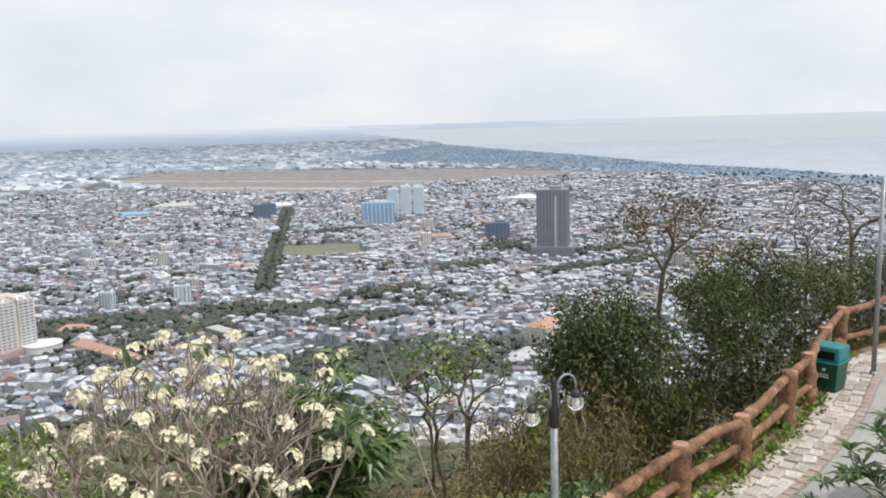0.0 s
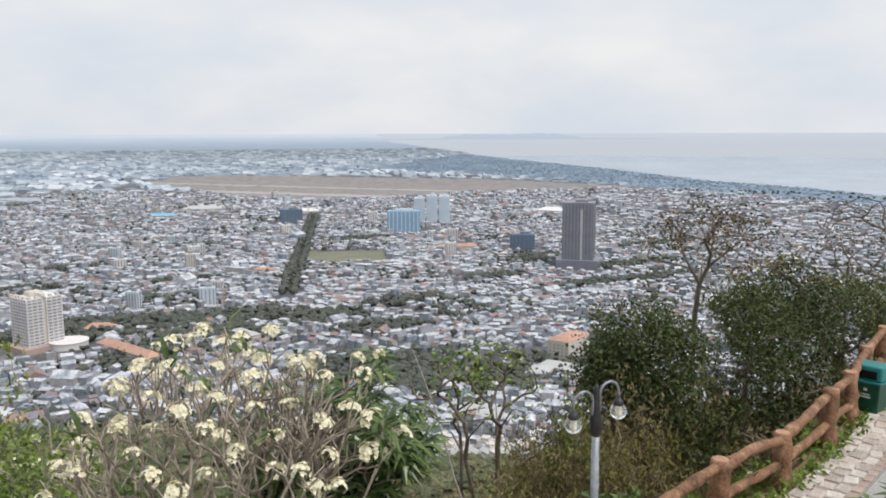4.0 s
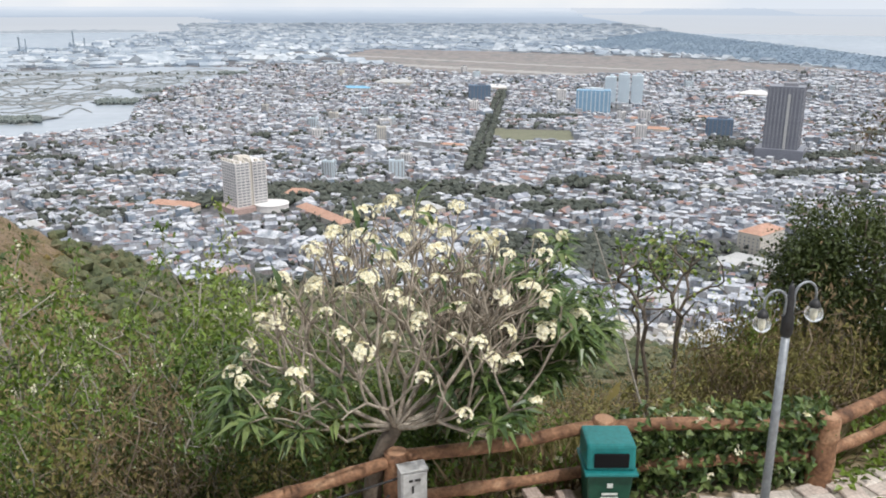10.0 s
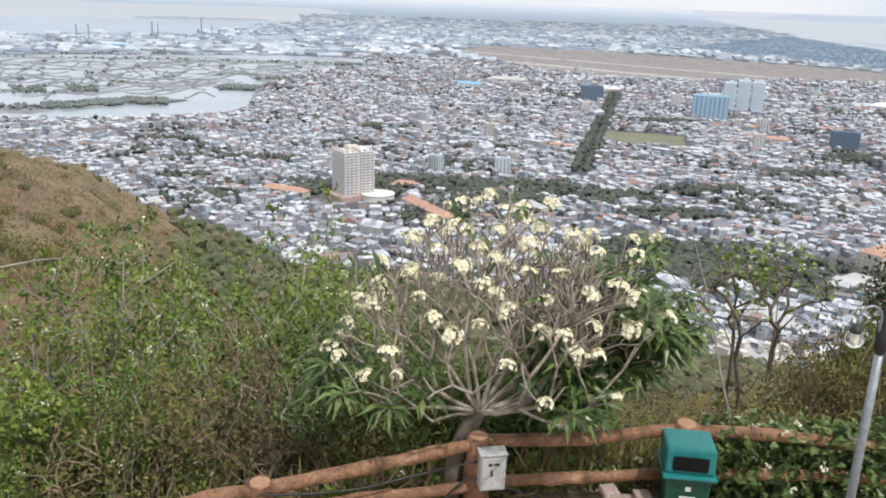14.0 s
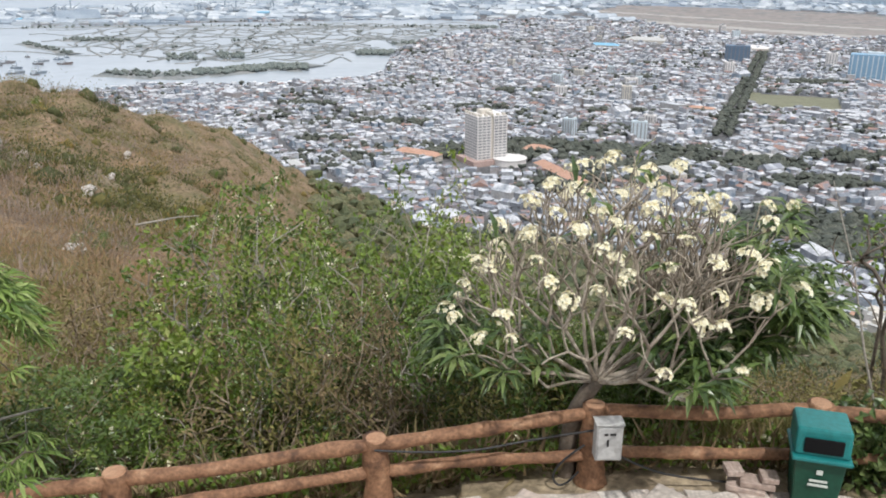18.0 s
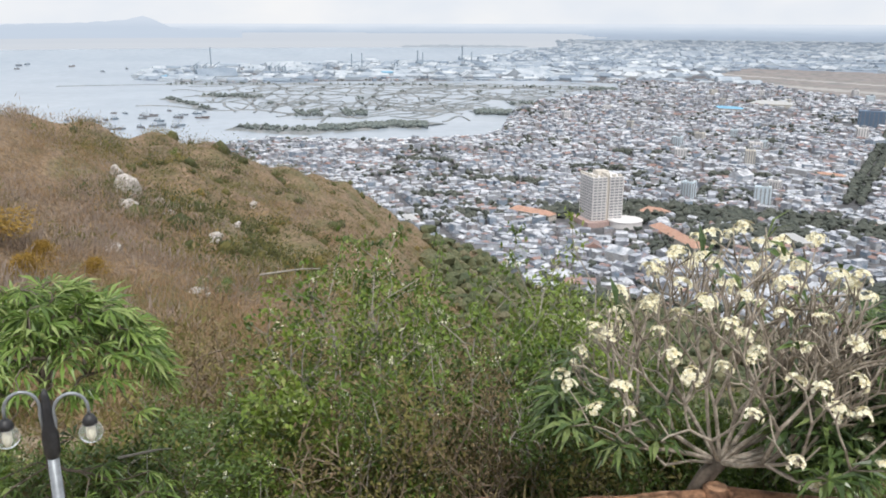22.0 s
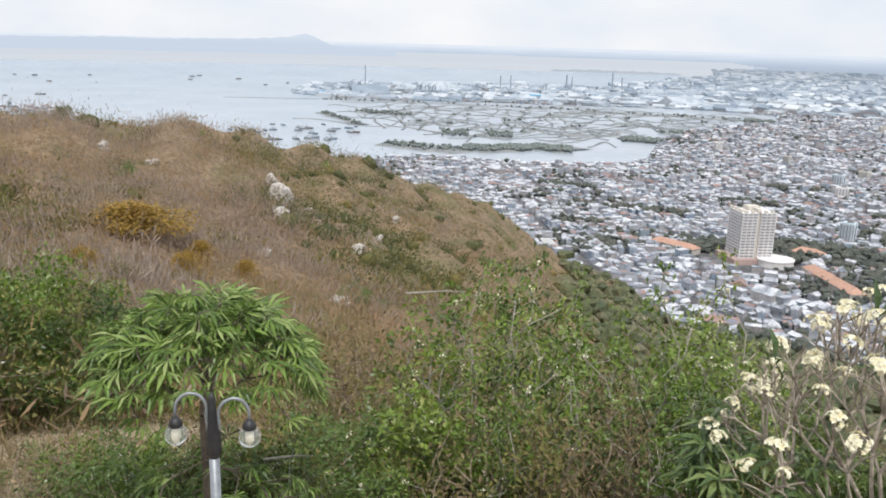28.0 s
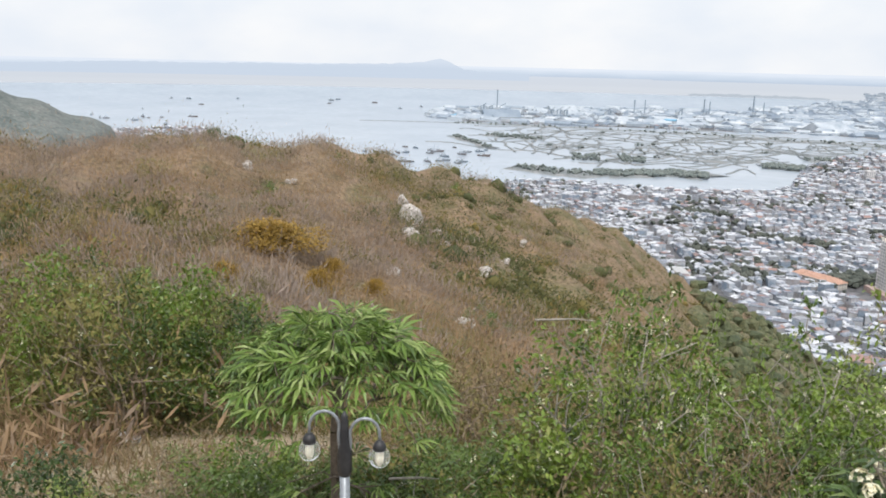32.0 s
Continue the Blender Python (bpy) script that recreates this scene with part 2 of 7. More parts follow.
# hazed set of wall colours, bluer and flatter, for far buildings
M_far_walls = material("distant_walls_hazed", [(0.28, 0.33, 0.39), (0.50, 0.54, 0.58), (0.22, 0.27, 0.33), (0.33, 0.38, 0.44), (0.58, 0.61, 0.64)], scale=0.02, fine=0.2, bump=0, per="island", spread=0.08)
# the cape's scrub is greyed in its base colour, as haze
M_headland = material("headland_scrub_hazed", [(0.10, 0.12, 0.115), (0.15, 0.165, 0.155), (0.19, 0.195, 0.18)], scale=0.02, fine=0.12, bump=0.4, bump_scale=0.1, spread=0.2, depth=3)
# dykes and mangroves take the lagoon's haze grey into their colours
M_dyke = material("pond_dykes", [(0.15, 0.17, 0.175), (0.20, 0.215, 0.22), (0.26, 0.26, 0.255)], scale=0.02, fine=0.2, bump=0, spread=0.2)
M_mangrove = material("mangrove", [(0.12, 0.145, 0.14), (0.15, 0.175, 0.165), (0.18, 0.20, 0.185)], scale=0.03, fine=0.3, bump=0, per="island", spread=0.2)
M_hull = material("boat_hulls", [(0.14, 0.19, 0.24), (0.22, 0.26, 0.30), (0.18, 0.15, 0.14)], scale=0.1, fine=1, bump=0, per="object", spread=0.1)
# steel colour blended with the blue-grey haze before the port
M_quay_steel = material("port_steel_haze_tint", [(0.22, 0.28, 0.34), (0.30, 0.35, 0.40)], scale=0.05, fine=0.5, bump=0, spread=0.1, rough=0.6)
M_blue_roof = material("blue_sheet_roof", [(0.20, 0.42, 0.60), (0.25, 0.47, 0.64)], scale=0.02, fine=0.2, bump=0, spread=0.08)
M_tile = material("orange_roof_tiles", [(0.42, 0.24, 0.175), (0.50, 0.31, 0.235), (0.44, 0.26, 0.19)], scale=0.1, fine=1.2, bump=0.4, bump_scale=1.5, spread=0.18, depth=0.1)
M_cream = material("cream_plaster", [(0.56, 0.52, 0.46), (0.64, 0.60, 0.54)], scale=0.2, fine=1.5, bump=0, spread=0.1)
M_pink = material("pink_render", [(0.40, 0.29, 0.26), (0.48, 0.36, 0.33)], scale=0.2, fine=1.5, bump=0, spread=0.12)
M_white_wall = material("tower_plaster", [(0.66, 0.635, 0.625), (0.75, 0.725, 0.715)], scale=0.1, fine=0.8, bump=0, spread=0.08)
M_dark_wall = material("brown_curtain_wall", [(0.19, 0.20, 0.24), (0.23, 0.24, 0.28)], scale=0.05, fine=0.6, bump=0, spread=0.1, rough=0.4)
M_dark_rib = material("tower_ribs", [(0.26, 0.265, 0.295), (0.31, 0.315, 0.34)], scale=0.05, fine=0.6, bump=0, spread=0.1)
M_blue_wall = material("blue_plaster", [(0.22, 0.37, 0.52), (0.27, 0.42, 0.56)], scale=0.05, fine=0.6, bump=0, spread=0.08)
M_pale_blue = material("pale_blue_plaster", [(0.52, 0.60, 0.66), (0.60, 0.67, 0.72)], scale=0.05, fine=0.6, bump=0, spread=0.08)
M_slate = material("slate_blue_wall", [(0.125, 0.185, 0.265), (0.16, 0.22, 0.30)], scale=0.05, fine=0.6, bump=0, spread=0.1)
M_shade = material("window_recess", [(0.24, 0.25, 0.265), (0.34, 0.35, 0.36)], scale=0.3, fine=2, bump=0, per="object", rough=0.4, spread=0.1)
M_dryhill = material("withered_scrub", [(0.16, 0.165, 0.06), (0.23, 0.20, 0.085), (0.33, 0.225, 0.13), (0.36, 0.25, 0.15), (0.32, 0.255, 0.205), (0.39, 0.30, 0.215), (0.38, 0.27, 0.10)], scale=0.035, fine=2, bump=0, per="patch", spread=0.1, trans=0.35)
M_olivehill = material("olive_bushes", [(0.12, 0.13, 0.048), (0.19, 0.165, 0.056), (0.16, 0.155, 0.058), (0.26, 0.20, 0.065), (0.30, 0.215, 0.07)], scale=0.05, fine=2, bump=0, per="patch", spread=0.12, trans=0.35)
M_greenhill = material("green_bushes", [(0.075, 0.088, 0.038), (0.11, 0.12, 0.05), (0.15, 0.148, 0.062)], scale=0.05, fine=2, bump=0, per="island", spread=0.2, trans=0.3)
# haze over the lower slope is mixed into these greens
M_lowhill = material("hazy_lower_bushes", [(0.07, 0.085, 0.05), (0.10, 0.115, 0.065), (0.135, 0.135, 0.08)], scale=0.03, fine=1, bump=0, per="island", spread=0.2, trans=0.3)
M_mauve = material("bare_brushwood", [(0.27, 0.215, 0.175), (0.34, 0.275, 0.23), (0.30, 0.245, 0.21)], scale=0.05, fine=2, bump=0, per="island", spread=0.15, trans=0.2)
M_foothill = material("foothill_trees", [(0.055, 0.07, 0.038), (0.085, 0.10, 0.05), (0.12, 0.125, 0.065), (0.15, 0.135, 0.08)], scale=0.2, fine=1.2, bump=0.8, bump_scale=0.9, per="island", spread=0.3, depth=0.5)
M_golden = material("golden_grass", [(0.34, 0.235, 0.08), (0.42, 0.30, 0.10), (0.30, 0.235, 0.09)], scale=0.05, fine=2, bump=0, per="island", spread=0.12, trans=0.3)
M_twigs = material("pale_twigs", [(0.13, 0.105, 0.08), (0.40, 0.35, 0.29), (0.22, 0.18, 0.145)], scale=4, fine=30, bump=0.4, spread=0.15)


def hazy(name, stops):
    """The plain far distance, with the haze in front of it put into a glow that pales towards the horizon. stops:
    height of the sheet, colour.
    """
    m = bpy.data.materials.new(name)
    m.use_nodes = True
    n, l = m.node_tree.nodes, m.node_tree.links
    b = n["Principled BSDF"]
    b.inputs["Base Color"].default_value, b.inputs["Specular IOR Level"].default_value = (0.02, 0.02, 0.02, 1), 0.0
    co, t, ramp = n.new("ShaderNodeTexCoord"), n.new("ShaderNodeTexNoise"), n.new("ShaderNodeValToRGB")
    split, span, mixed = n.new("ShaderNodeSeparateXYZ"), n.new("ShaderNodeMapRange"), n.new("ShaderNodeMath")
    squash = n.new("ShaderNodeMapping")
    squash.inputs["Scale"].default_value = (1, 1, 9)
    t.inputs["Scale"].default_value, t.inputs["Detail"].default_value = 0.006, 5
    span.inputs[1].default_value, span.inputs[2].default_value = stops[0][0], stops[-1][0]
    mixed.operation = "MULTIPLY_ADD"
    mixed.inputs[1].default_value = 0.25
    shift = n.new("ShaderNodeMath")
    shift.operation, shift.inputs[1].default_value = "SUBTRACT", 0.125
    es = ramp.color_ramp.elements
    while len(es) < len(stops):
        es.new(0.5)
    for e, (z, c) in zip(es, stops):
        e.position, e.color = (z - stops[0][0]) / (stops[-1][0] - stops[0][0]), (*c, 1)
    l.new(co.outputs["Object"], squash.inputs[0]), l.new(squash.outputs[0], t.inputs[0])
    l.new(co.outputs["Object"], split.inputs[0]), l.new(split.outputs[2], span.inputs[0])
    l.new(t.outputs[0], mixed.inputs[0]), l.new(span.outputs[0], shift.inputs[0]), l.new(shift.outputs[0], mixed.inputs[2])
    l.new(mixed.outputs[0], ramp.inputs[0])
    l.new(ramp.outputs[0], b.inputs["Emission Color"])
    # emission in place of the bright haze before the land
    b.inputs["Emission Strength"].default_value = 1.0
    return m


# shore, isles, hills and sea all give off their haze colour
M_haze = hazy("far_shore_haze", ((118, (0.40, 0.48, 0.585)), (150, (0.47, 0.56, 0.69)), (178, (0.60, 0.69, 0.81)), (203, (0.76, 0.825, 0.92))))
M_isles_haze = hazy("far_isles_haze", ((0, (0.44, 0.50, 0.57)), (60, (0.46, 0.52, 0.59)), (140, (0.50, 0.56, 0.63))))
M_hills_haze = hazy("far_hills_haze", ((195, (0.585, 0.67, 0.79)), (238, (0.66, 0.735, 0.845))))
M_offing_haze = hazy("open_sea_haze", ((80, (0.65, 0.69, 0.75)), (150, (0.655, 0.705, 0.78)), (205, (0.69, 0.75, 0.84))))
M_lowslope = material("overgrown_slope", [(0.075, 0.07, 0.036), (0.125, 0.105, 0.055), (0.18, 0.14, 0.08)], scale=0.05, fine=0.8, bump=0.8, bump_scale=0.6, spread=0.3, depth=0.6)
# ---- helpers for shapes ----
rng = np.random.default_rng(7)


def mesh_of(name, verts, faces, mats, mat_index=None, smooth=False):
    me = bpy.data.meshes.new(name)
    me.from_pydata(verts if isinstance(verts, list) else verts.tolist(), [], faces if isinstance(faces, list) else faces.tolist())
    for m in (mats if isinstance(mats, (list, tuple)) else [mats]):
        me.materials.append(m)
    if mat_index is not None:
        me.polygons.foreach_set("material_index", np.asarray(mat_index, np.int32))
    if smooth:
        me.polygons.foreach_set("use_smooth", np.ones(len(me.polygons), bool))
    me.update()
    return me


def part(name, bm, material, parent, label=""):
    me = bpy.data.meshes.new(name)
    bm.to_mesh(me)
    bm.free()
    me.materials.append(material)
    ob = new(name, me)
    ob.parent = parent
    if label:
        ob["label"] = label
    return ob


def part_of(name, me, parent, label="", m=None):
    ob = new(name, me)
    ob.parent = parent
    if m is not None:
        ob.matrix_basis = m
    if label:
        ob["label"] = label
    return ob


def empty(name, x=0, y=0, z=0, turn=0, **tags):
    ob = new(name)
    ob.matrix_basis = pose(x, y, z, 0, 0, turn)
    return tagged(ob, **tags)


def bm_box(bm, x0, y0, z0, x1, y1, z1, bevel=0.0):
    r = bmesh.ops.create_cube(bm, size=1)
    bmesh.ops.scale(bm, vec=(x1 - x0, y1 - y0, z1 - z0), verts=r["verts"])
    bmesh.ops.translate(bm, vec=((x0 + x1) / 2, (y0 + y1) / 2, (z0 + z1) / 2), verts=r["verts"])
    if bevel:
        es = list({e for v in r["verts"] for e in v.link_edges})
        bmesh.ops.bevel(bm, geom=es, offset=bevel, segments=2, affect="EDGES", profile=0.5)


def tube(points, radii, sides=7, wobble=0.0, cap=True):
    """Vertices and faces of a round limb along points."""
    pts = [Vector(p) for p in points]
    verts, faces, side = [], [], None
    for i, p in enumerate(pts):
        d = (pts[min(i + 1, len(pts) - 1)] - pts[max(i - 1, 0)]).normalized()
        if side is None:
            side = d.orthogonal().normalized()
        side = (side - d * side.dot(d)).normalized()
        up = d.cross(side)
        for k in range(sides):
            a = 2 * math.pi * k / sides
            r = radii[i] * (1 + wobble * (random.random() - 0.5))
            verts.append(tuple(p + side * (math.cos(a) * r) + up * (math.sin(a) * r)))
    for i in range(len(pts) - 1):
        for k in range(sides):
            a, b = i * sides + k, i * sides + (k + 1) % sides
            faces.append((a, b, b + sides, a + sides))
    if cap:
        faces.append(tuple(range(sides - 1, -1, -1)))
        faces.append(tuple(range((len(pts) - 1) * sides, len(pts) * sides)))
    return verts, faces


def join(pieces):
    verts, faces = [], []
    for v, f in pieces:
        o = len(verts)
        verts.extend(v)
        faces.extend(tuple(i + o for i in q) for q in f)
    return verts, faces


# ---- the land: one sheet from the hilltop to the horizon ----
FLAT = 3200.0


def draw_in(p, reach=1600.0):
    """Beyond FLAT the country is drawn in towards the hilltop, along the lines of sight from it, so that the horizon lies within reach."""
    p = np.array(p, float)
    r = np.hypot(p[:, 0], p[:, 1])
    q = np.where(r > FLAT, FLAT + reach * (1 - np.exp(-(r - FLAT) / reach)), r)
    s = np.where(r > FLAT, q / np.maximum(r, 1.0), 1.0)
    out = p * s[:, None]
    out[:, 2] = 230 + (p[:, 2] - 230) * s
    return out


# skyline of the hill's spur seen from the hilltop: heading, tilt, distance
RIDGE = np.array([(-180, -19, 60), (-75, -21, 560), (-45, -22, 560), (-32, -22.5, 545), (-24, -22.6, 545), (-10, -19.4, 645), (0, -18.4, 690), (5.5, -18.9, 600), (9.7, -16.4, 500),
                  (11.7, -15.8, 440), (15.8, -13.7, 380), (19.6, -10.9, 330), (24.4, -9.9, 290), (29.9, -7.7, 250), (33.7, -7.2, 225), (37.4, -6.1, 205), (41, -5.7, 190), (48, -5.0, 170),
                  (56, -5.7, 160), (65, -5.8, 150), (80, -4, 150), (180, -19, 60)], float)


def brink(th):
    """Distance, by heading, at which the level hilltop ends and the slope begins: just outside the fence."""
    return np.interp(th, [-70, -60, -53, -50, -48, -44, -39, -24, -8, 9, 30, 46, 60], [24, 23.4, 19, 14.7, 12.8, 11.3, 9.8, 9.1, 8.3, 7.8, 7.75, 8.3, 8.6])


def ground_z(x, y):
    """Height of the hill at a place, before the town's flat land."""
    x, y = np.asarray(x, float), np.asarray(y, float)
    th, d = np.degrees(np.arctan2(-x, y)), np.hypot(x, y)
    p1 = np.radians(np.interp(th, RIDGE[:, 0], RIDGE[:, 1]))
    dr = np.interp(th, RIDGE[:, 0], RIDGE[:, 2])
    d0 = brink(th)
    base = np.interp(th, [-180, -60, -40, -25, 40, 180], [-5.3, -5.1, -5.12, -5.45, -5.5, -5.3])
    p0 = np.arctan2(base - 0.35, d0)
    s = np.clip(np.log(np.maximum(d, d0) / d0) / np.log(dr / d0), 0, 1)
    z = d * np.tan(p0 + (p1 - p0) * s)
    bank = np.interp(d, [0, 0.9, 1.3, 3.0, 3.6], [-1.62, -1.62, -1.9, -5.0, -5.4])
    away = np.clip((np.abs(th) - 95) / 40, 0, 1) * np.clip((40 - d) / 25, 0, 1)
    z = np.where(d < d0, np.maximum(base, np.where(d < 3.6, bank, base)), z)
    z = np.where(away > 0, z * (1 - away) + away * (-1.62 - 0.05 * d), z)
    zr = dr * np.tan(p1)
    past = np.maximum(d - dr, 0)
    z = np.where(d > dr, zr - 0.02 * past - 0.45 * past * np.clip(past / 60, 0, 1), z)
    n = np.sin(x * 0.11 + 2 * np.sin(y * 0.05)) * np.cos(y * 0.09 + 1.3 * np.sin(x * 0.04)) + 0.5 * np.sin(x * 0.31 + y * 0.23)
    z = z + n * np.clip((d - 25) / 60, 0, 1) * np.clip(d * 0.012, 0, 2.2)
    z = np.maximum(230 + z, 0.8)
    cape = np.clip((th - 51.4) * 16.5 + 6 * np.sin(th * 2.1), 0, 185) * np.exp(-((d - 2450) / 330) ** 2)
    return np.where((d > 1300) & (th > 45) & (th < 100), np.maximum(z, cape), z)


SHORE = [(-6000, 800), (-1500, 900), (-900, 1330), (-729, 1476), (-656, 1528), (-493, 1538), (-394, 1600), (-291, 1665), (-262, 1780), (-279, 1891), (-297, 2211), (-235, 2450), (-133, 2737), (-29, 2897), (-60, 3250),
         (-420, 3330), (-900, 3150), (-1244, 3056), (-1439, 2947), (-1700, 2900), (-1990, 3050), (-2150, 3500), (-2120, 3807), (-1700, 4300), (-1105, 4700), (-900, 5400), (-835, 6617), (-650, 7600), (-867, 9669), (-400, 12000), (-1027, 15500), (-20000, 16000), (-20000, 800)]
SEA = [(3669, 7230), (3327, 5758), (3056, 4296), (2704, 2910), (2693, 2269), (2500, 1500), (2500, -6000), (70000, -6000), (70000, 70000), (26000, 70000), (6300, 16000), (4400, 9500)]


def inside(poly, x, y):
    hit = np.zeros(np.shape(x), bool)
    for (x0, y0), (x1, y1) in zip(poly, poly[1:] + poly[:1]):
        if y0 != y1:
            hit ^= ((y0 > y) != (y1 > y)) & (x < (x1 - x0) * (y - y0) / (y1 - y0) + x0)
    return hit


def is_water(x, y):
    return inside(SHORE, x, y) | inside(SEA, x, y)


def polar_grid(headings, radii):
    h, r = np.meshgrid(np.radians(headings), radii, indexing="ij")
    v = np.stack([-np.sin(h) * r, np.cos(h) * r, np.zeros_like(r)], -1).reshape(-1, 3)
    a, b = len(headings), len(radii)
    i, j = np.meshgrid(np.arange(a - 1), np.arange(b - 1), indexing="ij")
    k = (i * b + j).ravel()
    return v, np.stack([k, k + 1, k + b + 1, k + b], -1)


headings = np.concatenate([np.arange(-177, -72, 6), np.arange(-72, 76, 0.4), np.arange(76, 182, 6.5), [183.0]])
radii = np.concatenate([[0.0001, 0.5, 0.9, 1.1, 1.3, 1.8, 2.4, 3.0, 3.6, 4.5, 6, 7], np.geomspace(8, 700, 190), np.geomspace(708, 5200, 190), np.geomspace(5400, 60000, 40)])
gv, gf = polar_grid(headings, radii)
gz = ground_z(gv[:, 0], gv[:, 1])
wet = is_water(gv[:, 0], gv[:, 1]) & (gz < 30)
gv[:, 2] = np.where(wet, -4.0, gz)

mid = gv[gf].mean(1)
rr = np.hypot(mid[:, 0], mid[:, 1])
AIRPORT = [(560, 4450), (1135, 4160), (1900, 3400), (2150, 2700), (1373, 2700), (1019, 2640), (733, 2640), (560, 2980), (330, 3800)]
FIELD = [(425, 1530), (572, 1480), (520, 1330), (392, 1365)]
FOREST = [(1700, 4700), (1956, 3996), (2134, 3000), (2171, 2193), (2196, 1645), (2300, 900), (3000, 900), (3000, 2269), (3056, 4296), (3327, 5758), (3669, 7230), (2600, 6000)]
mx, my = mid[:, 0], mid[:, 1]
strip = np.abs((mx - 733) * 0.74 + (my - 3050) * 0.67)
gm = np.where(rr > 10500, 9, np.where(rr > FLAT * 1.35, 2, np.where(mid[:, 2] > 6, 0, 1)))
gm = np.where(inside(AIRPORT, mx, my), np.where((strip < 45) | (np.abs(strip - 330) < 30), 4, 3), gm)
gm = np.where(inside(FIELD, mx, my), 5, gm)
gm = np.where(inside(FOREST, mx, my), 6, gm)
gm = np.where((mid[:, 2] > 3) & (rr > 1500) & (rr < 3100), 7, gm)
gm = np.where((gm == 0) & (np.degrees(np.arctan2(-mx, my)) < 9 + 3 * np.sin(rr * 0.05)) & (rr > 30), 10, gm)
gm = np.where((gm == 0) & (np.degrees(np.arctan2(-mx, my)) > 37) & (rr < 33 + 5 * np.sin(mx * 0.7)), 8, gm)
gm = np.where(rr < 12, 8, gm)
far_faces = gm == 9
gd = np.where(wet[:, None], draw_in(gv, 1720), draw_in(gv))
tagged(new("backdrop_shore", mesh_of("backdrop_shore", gd, gf[far_faces], M_haze)), "far shore on the horizon, glowing in a pale haze colour", "backdrop", kind="structure")
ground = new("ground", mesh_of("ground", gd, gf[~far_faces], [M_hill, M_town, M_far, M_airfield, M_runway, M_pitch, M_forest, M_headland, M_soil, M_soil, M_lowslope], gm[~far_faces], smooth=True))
tagged(ground, "dry scrub hillside running down to a flat town plain", "ground", kind="structure")

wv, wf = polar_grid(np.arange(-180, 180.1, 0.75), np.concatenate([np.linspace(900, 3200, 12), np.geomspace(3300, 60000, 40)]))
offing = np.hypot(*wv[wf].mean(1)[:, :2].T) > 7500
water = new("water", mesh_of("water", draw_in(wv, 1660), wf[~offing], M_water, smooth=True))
tagged(new("backdrop_sea", mesh_of("backdrop_sea", draw_in(wv, 1660), wf[offing], M_offing_haze)), "pale open sea with haze put into its glow", "backdrop", kind="structure")
tagged(water, "pale calm bay and open sea under haze", "water", kind="structure")
# ---- the town: houses too many to count ----
def boxes(cx, cy, w, l, h, turn, z0=0.5, gable=None):
    """Many houses at once: walls, and flat or gabled roofs. Returns vertices, faces, material index."""
    n = len(cx)
    c, s = np.cos(turn), np.sin(turn)

    def put(lx, ly, z):
        return np.stack([cx + lx * c - ly * s, cy + lx * s + ly * c, z], -1)

    zb = np.full(n, z0) if np.isscalar(z0) else z0
    v = [put(sx * w / 2, sy * l / 2, zz) for zz in (zb, zb + h) for sx, sy in ((-1, -1), (1, -1), (1, 1), (-1, 1))]
    ov = 0.3
    rw, rl = w / 2 + ov, l / 2 + ov
    gh = np.where(gable, w * 0.28, 0.35)
    top = zb + h + 0.02
    inset = np.where(gable, 1.0, 0.0)
    v += [put(sx * rw, sy * rl, top) for sx, sy in ((-1, -1), (1, -1), (1, 1), (-1, 1))]
    v += [put(sx * rw * (1 - inset) , sy * rl, top + gh) for sx, sy in ((-1, -1), (1, -1), (1, 1), (-1, 1))]
    v = np.stack(v, 1).reshape(-1, 3)
    o = (np.arange(n) * 16)[:, None, None]
    f = np.array([(0, 1, 5, 4), (1, 2, 6, 5), (2, 3, 7, 6), (3, 0, 4, 7), (8, 9, 13, 12), (9, 10, 14, 13), (10, 11, 15, 14), (11, 8, 12, 15), (12, 13, 14, 15), (8, 11, 10, 9)])
    f = (f[None] + o).reshape(-1, 4)
    mi = np.tile([0, 0, 0, 0, 1, 1, 1, 1, 1, 1], n)
    return v, f, mi


GREENS = [(50, 1020, 105, 55), (200, 1010, 80, 38), (300, 960, 55, 32), (270, 720, 90, 60), (-60, 1000, 40, 30), (330, 660, 70, 60), (150, 930, 60, 40), (462, 1420, 84, 75), (-170, 1180, 60, 18), (-60, 1320, 50, 14), (180, 1300, 60, 16), (620, 1120, 60, 20),
          (760, 1250, 60, 30), (-330, 1330, 50, 14), (700, 1000, 90, 16), (900, 1120, 110, 22), (420, 1010, 60, 25), (560, 1650, 80, 30), (-250, 1060, 45, 14), (20, 1500, 40, 12), (330, 880, 60, 24), (880, 1000, 100, 20), (1100, 1300, 120, 20), (240, 1700, 50, 20)]
CLEAR = []


def free(x, y):
    ok = ~is_water(x, y) & (ground_z(x, y) < 16.0) & ~inside(AIRPORT, x, y) & ~inside(FIELD, x, y) & ~inside(FOREST, x, y)
    d = np.abs((x - 287) * 0.95 - (y - 1130) * 0.314)
    ok &= ~((d < 17) & (y > 1100) & (y < 2210))
    for gx, gy, a, b in GREENS:
        ok &= ((x - gx) / a) ** 2 + ((y - gy) / b) ** 2 > 1 - 0.5 * (np.sin(x * 0.043 + y * 0.031) * np.cos(y * 0.052 - x * 0.02) > 0.05)
    for gx, gy, r in CLEAR:
        ok &= np.hypot(x - gx, y - gy) > r
    return ok


CLEAR += [(-25, 955, 62), (789, 1144, 58), (735, 1730, 65), (830, 1900, 60), (812, 1368, 45), (525, 2020, 50), (450, 690, 45), (70, 870, 45)]


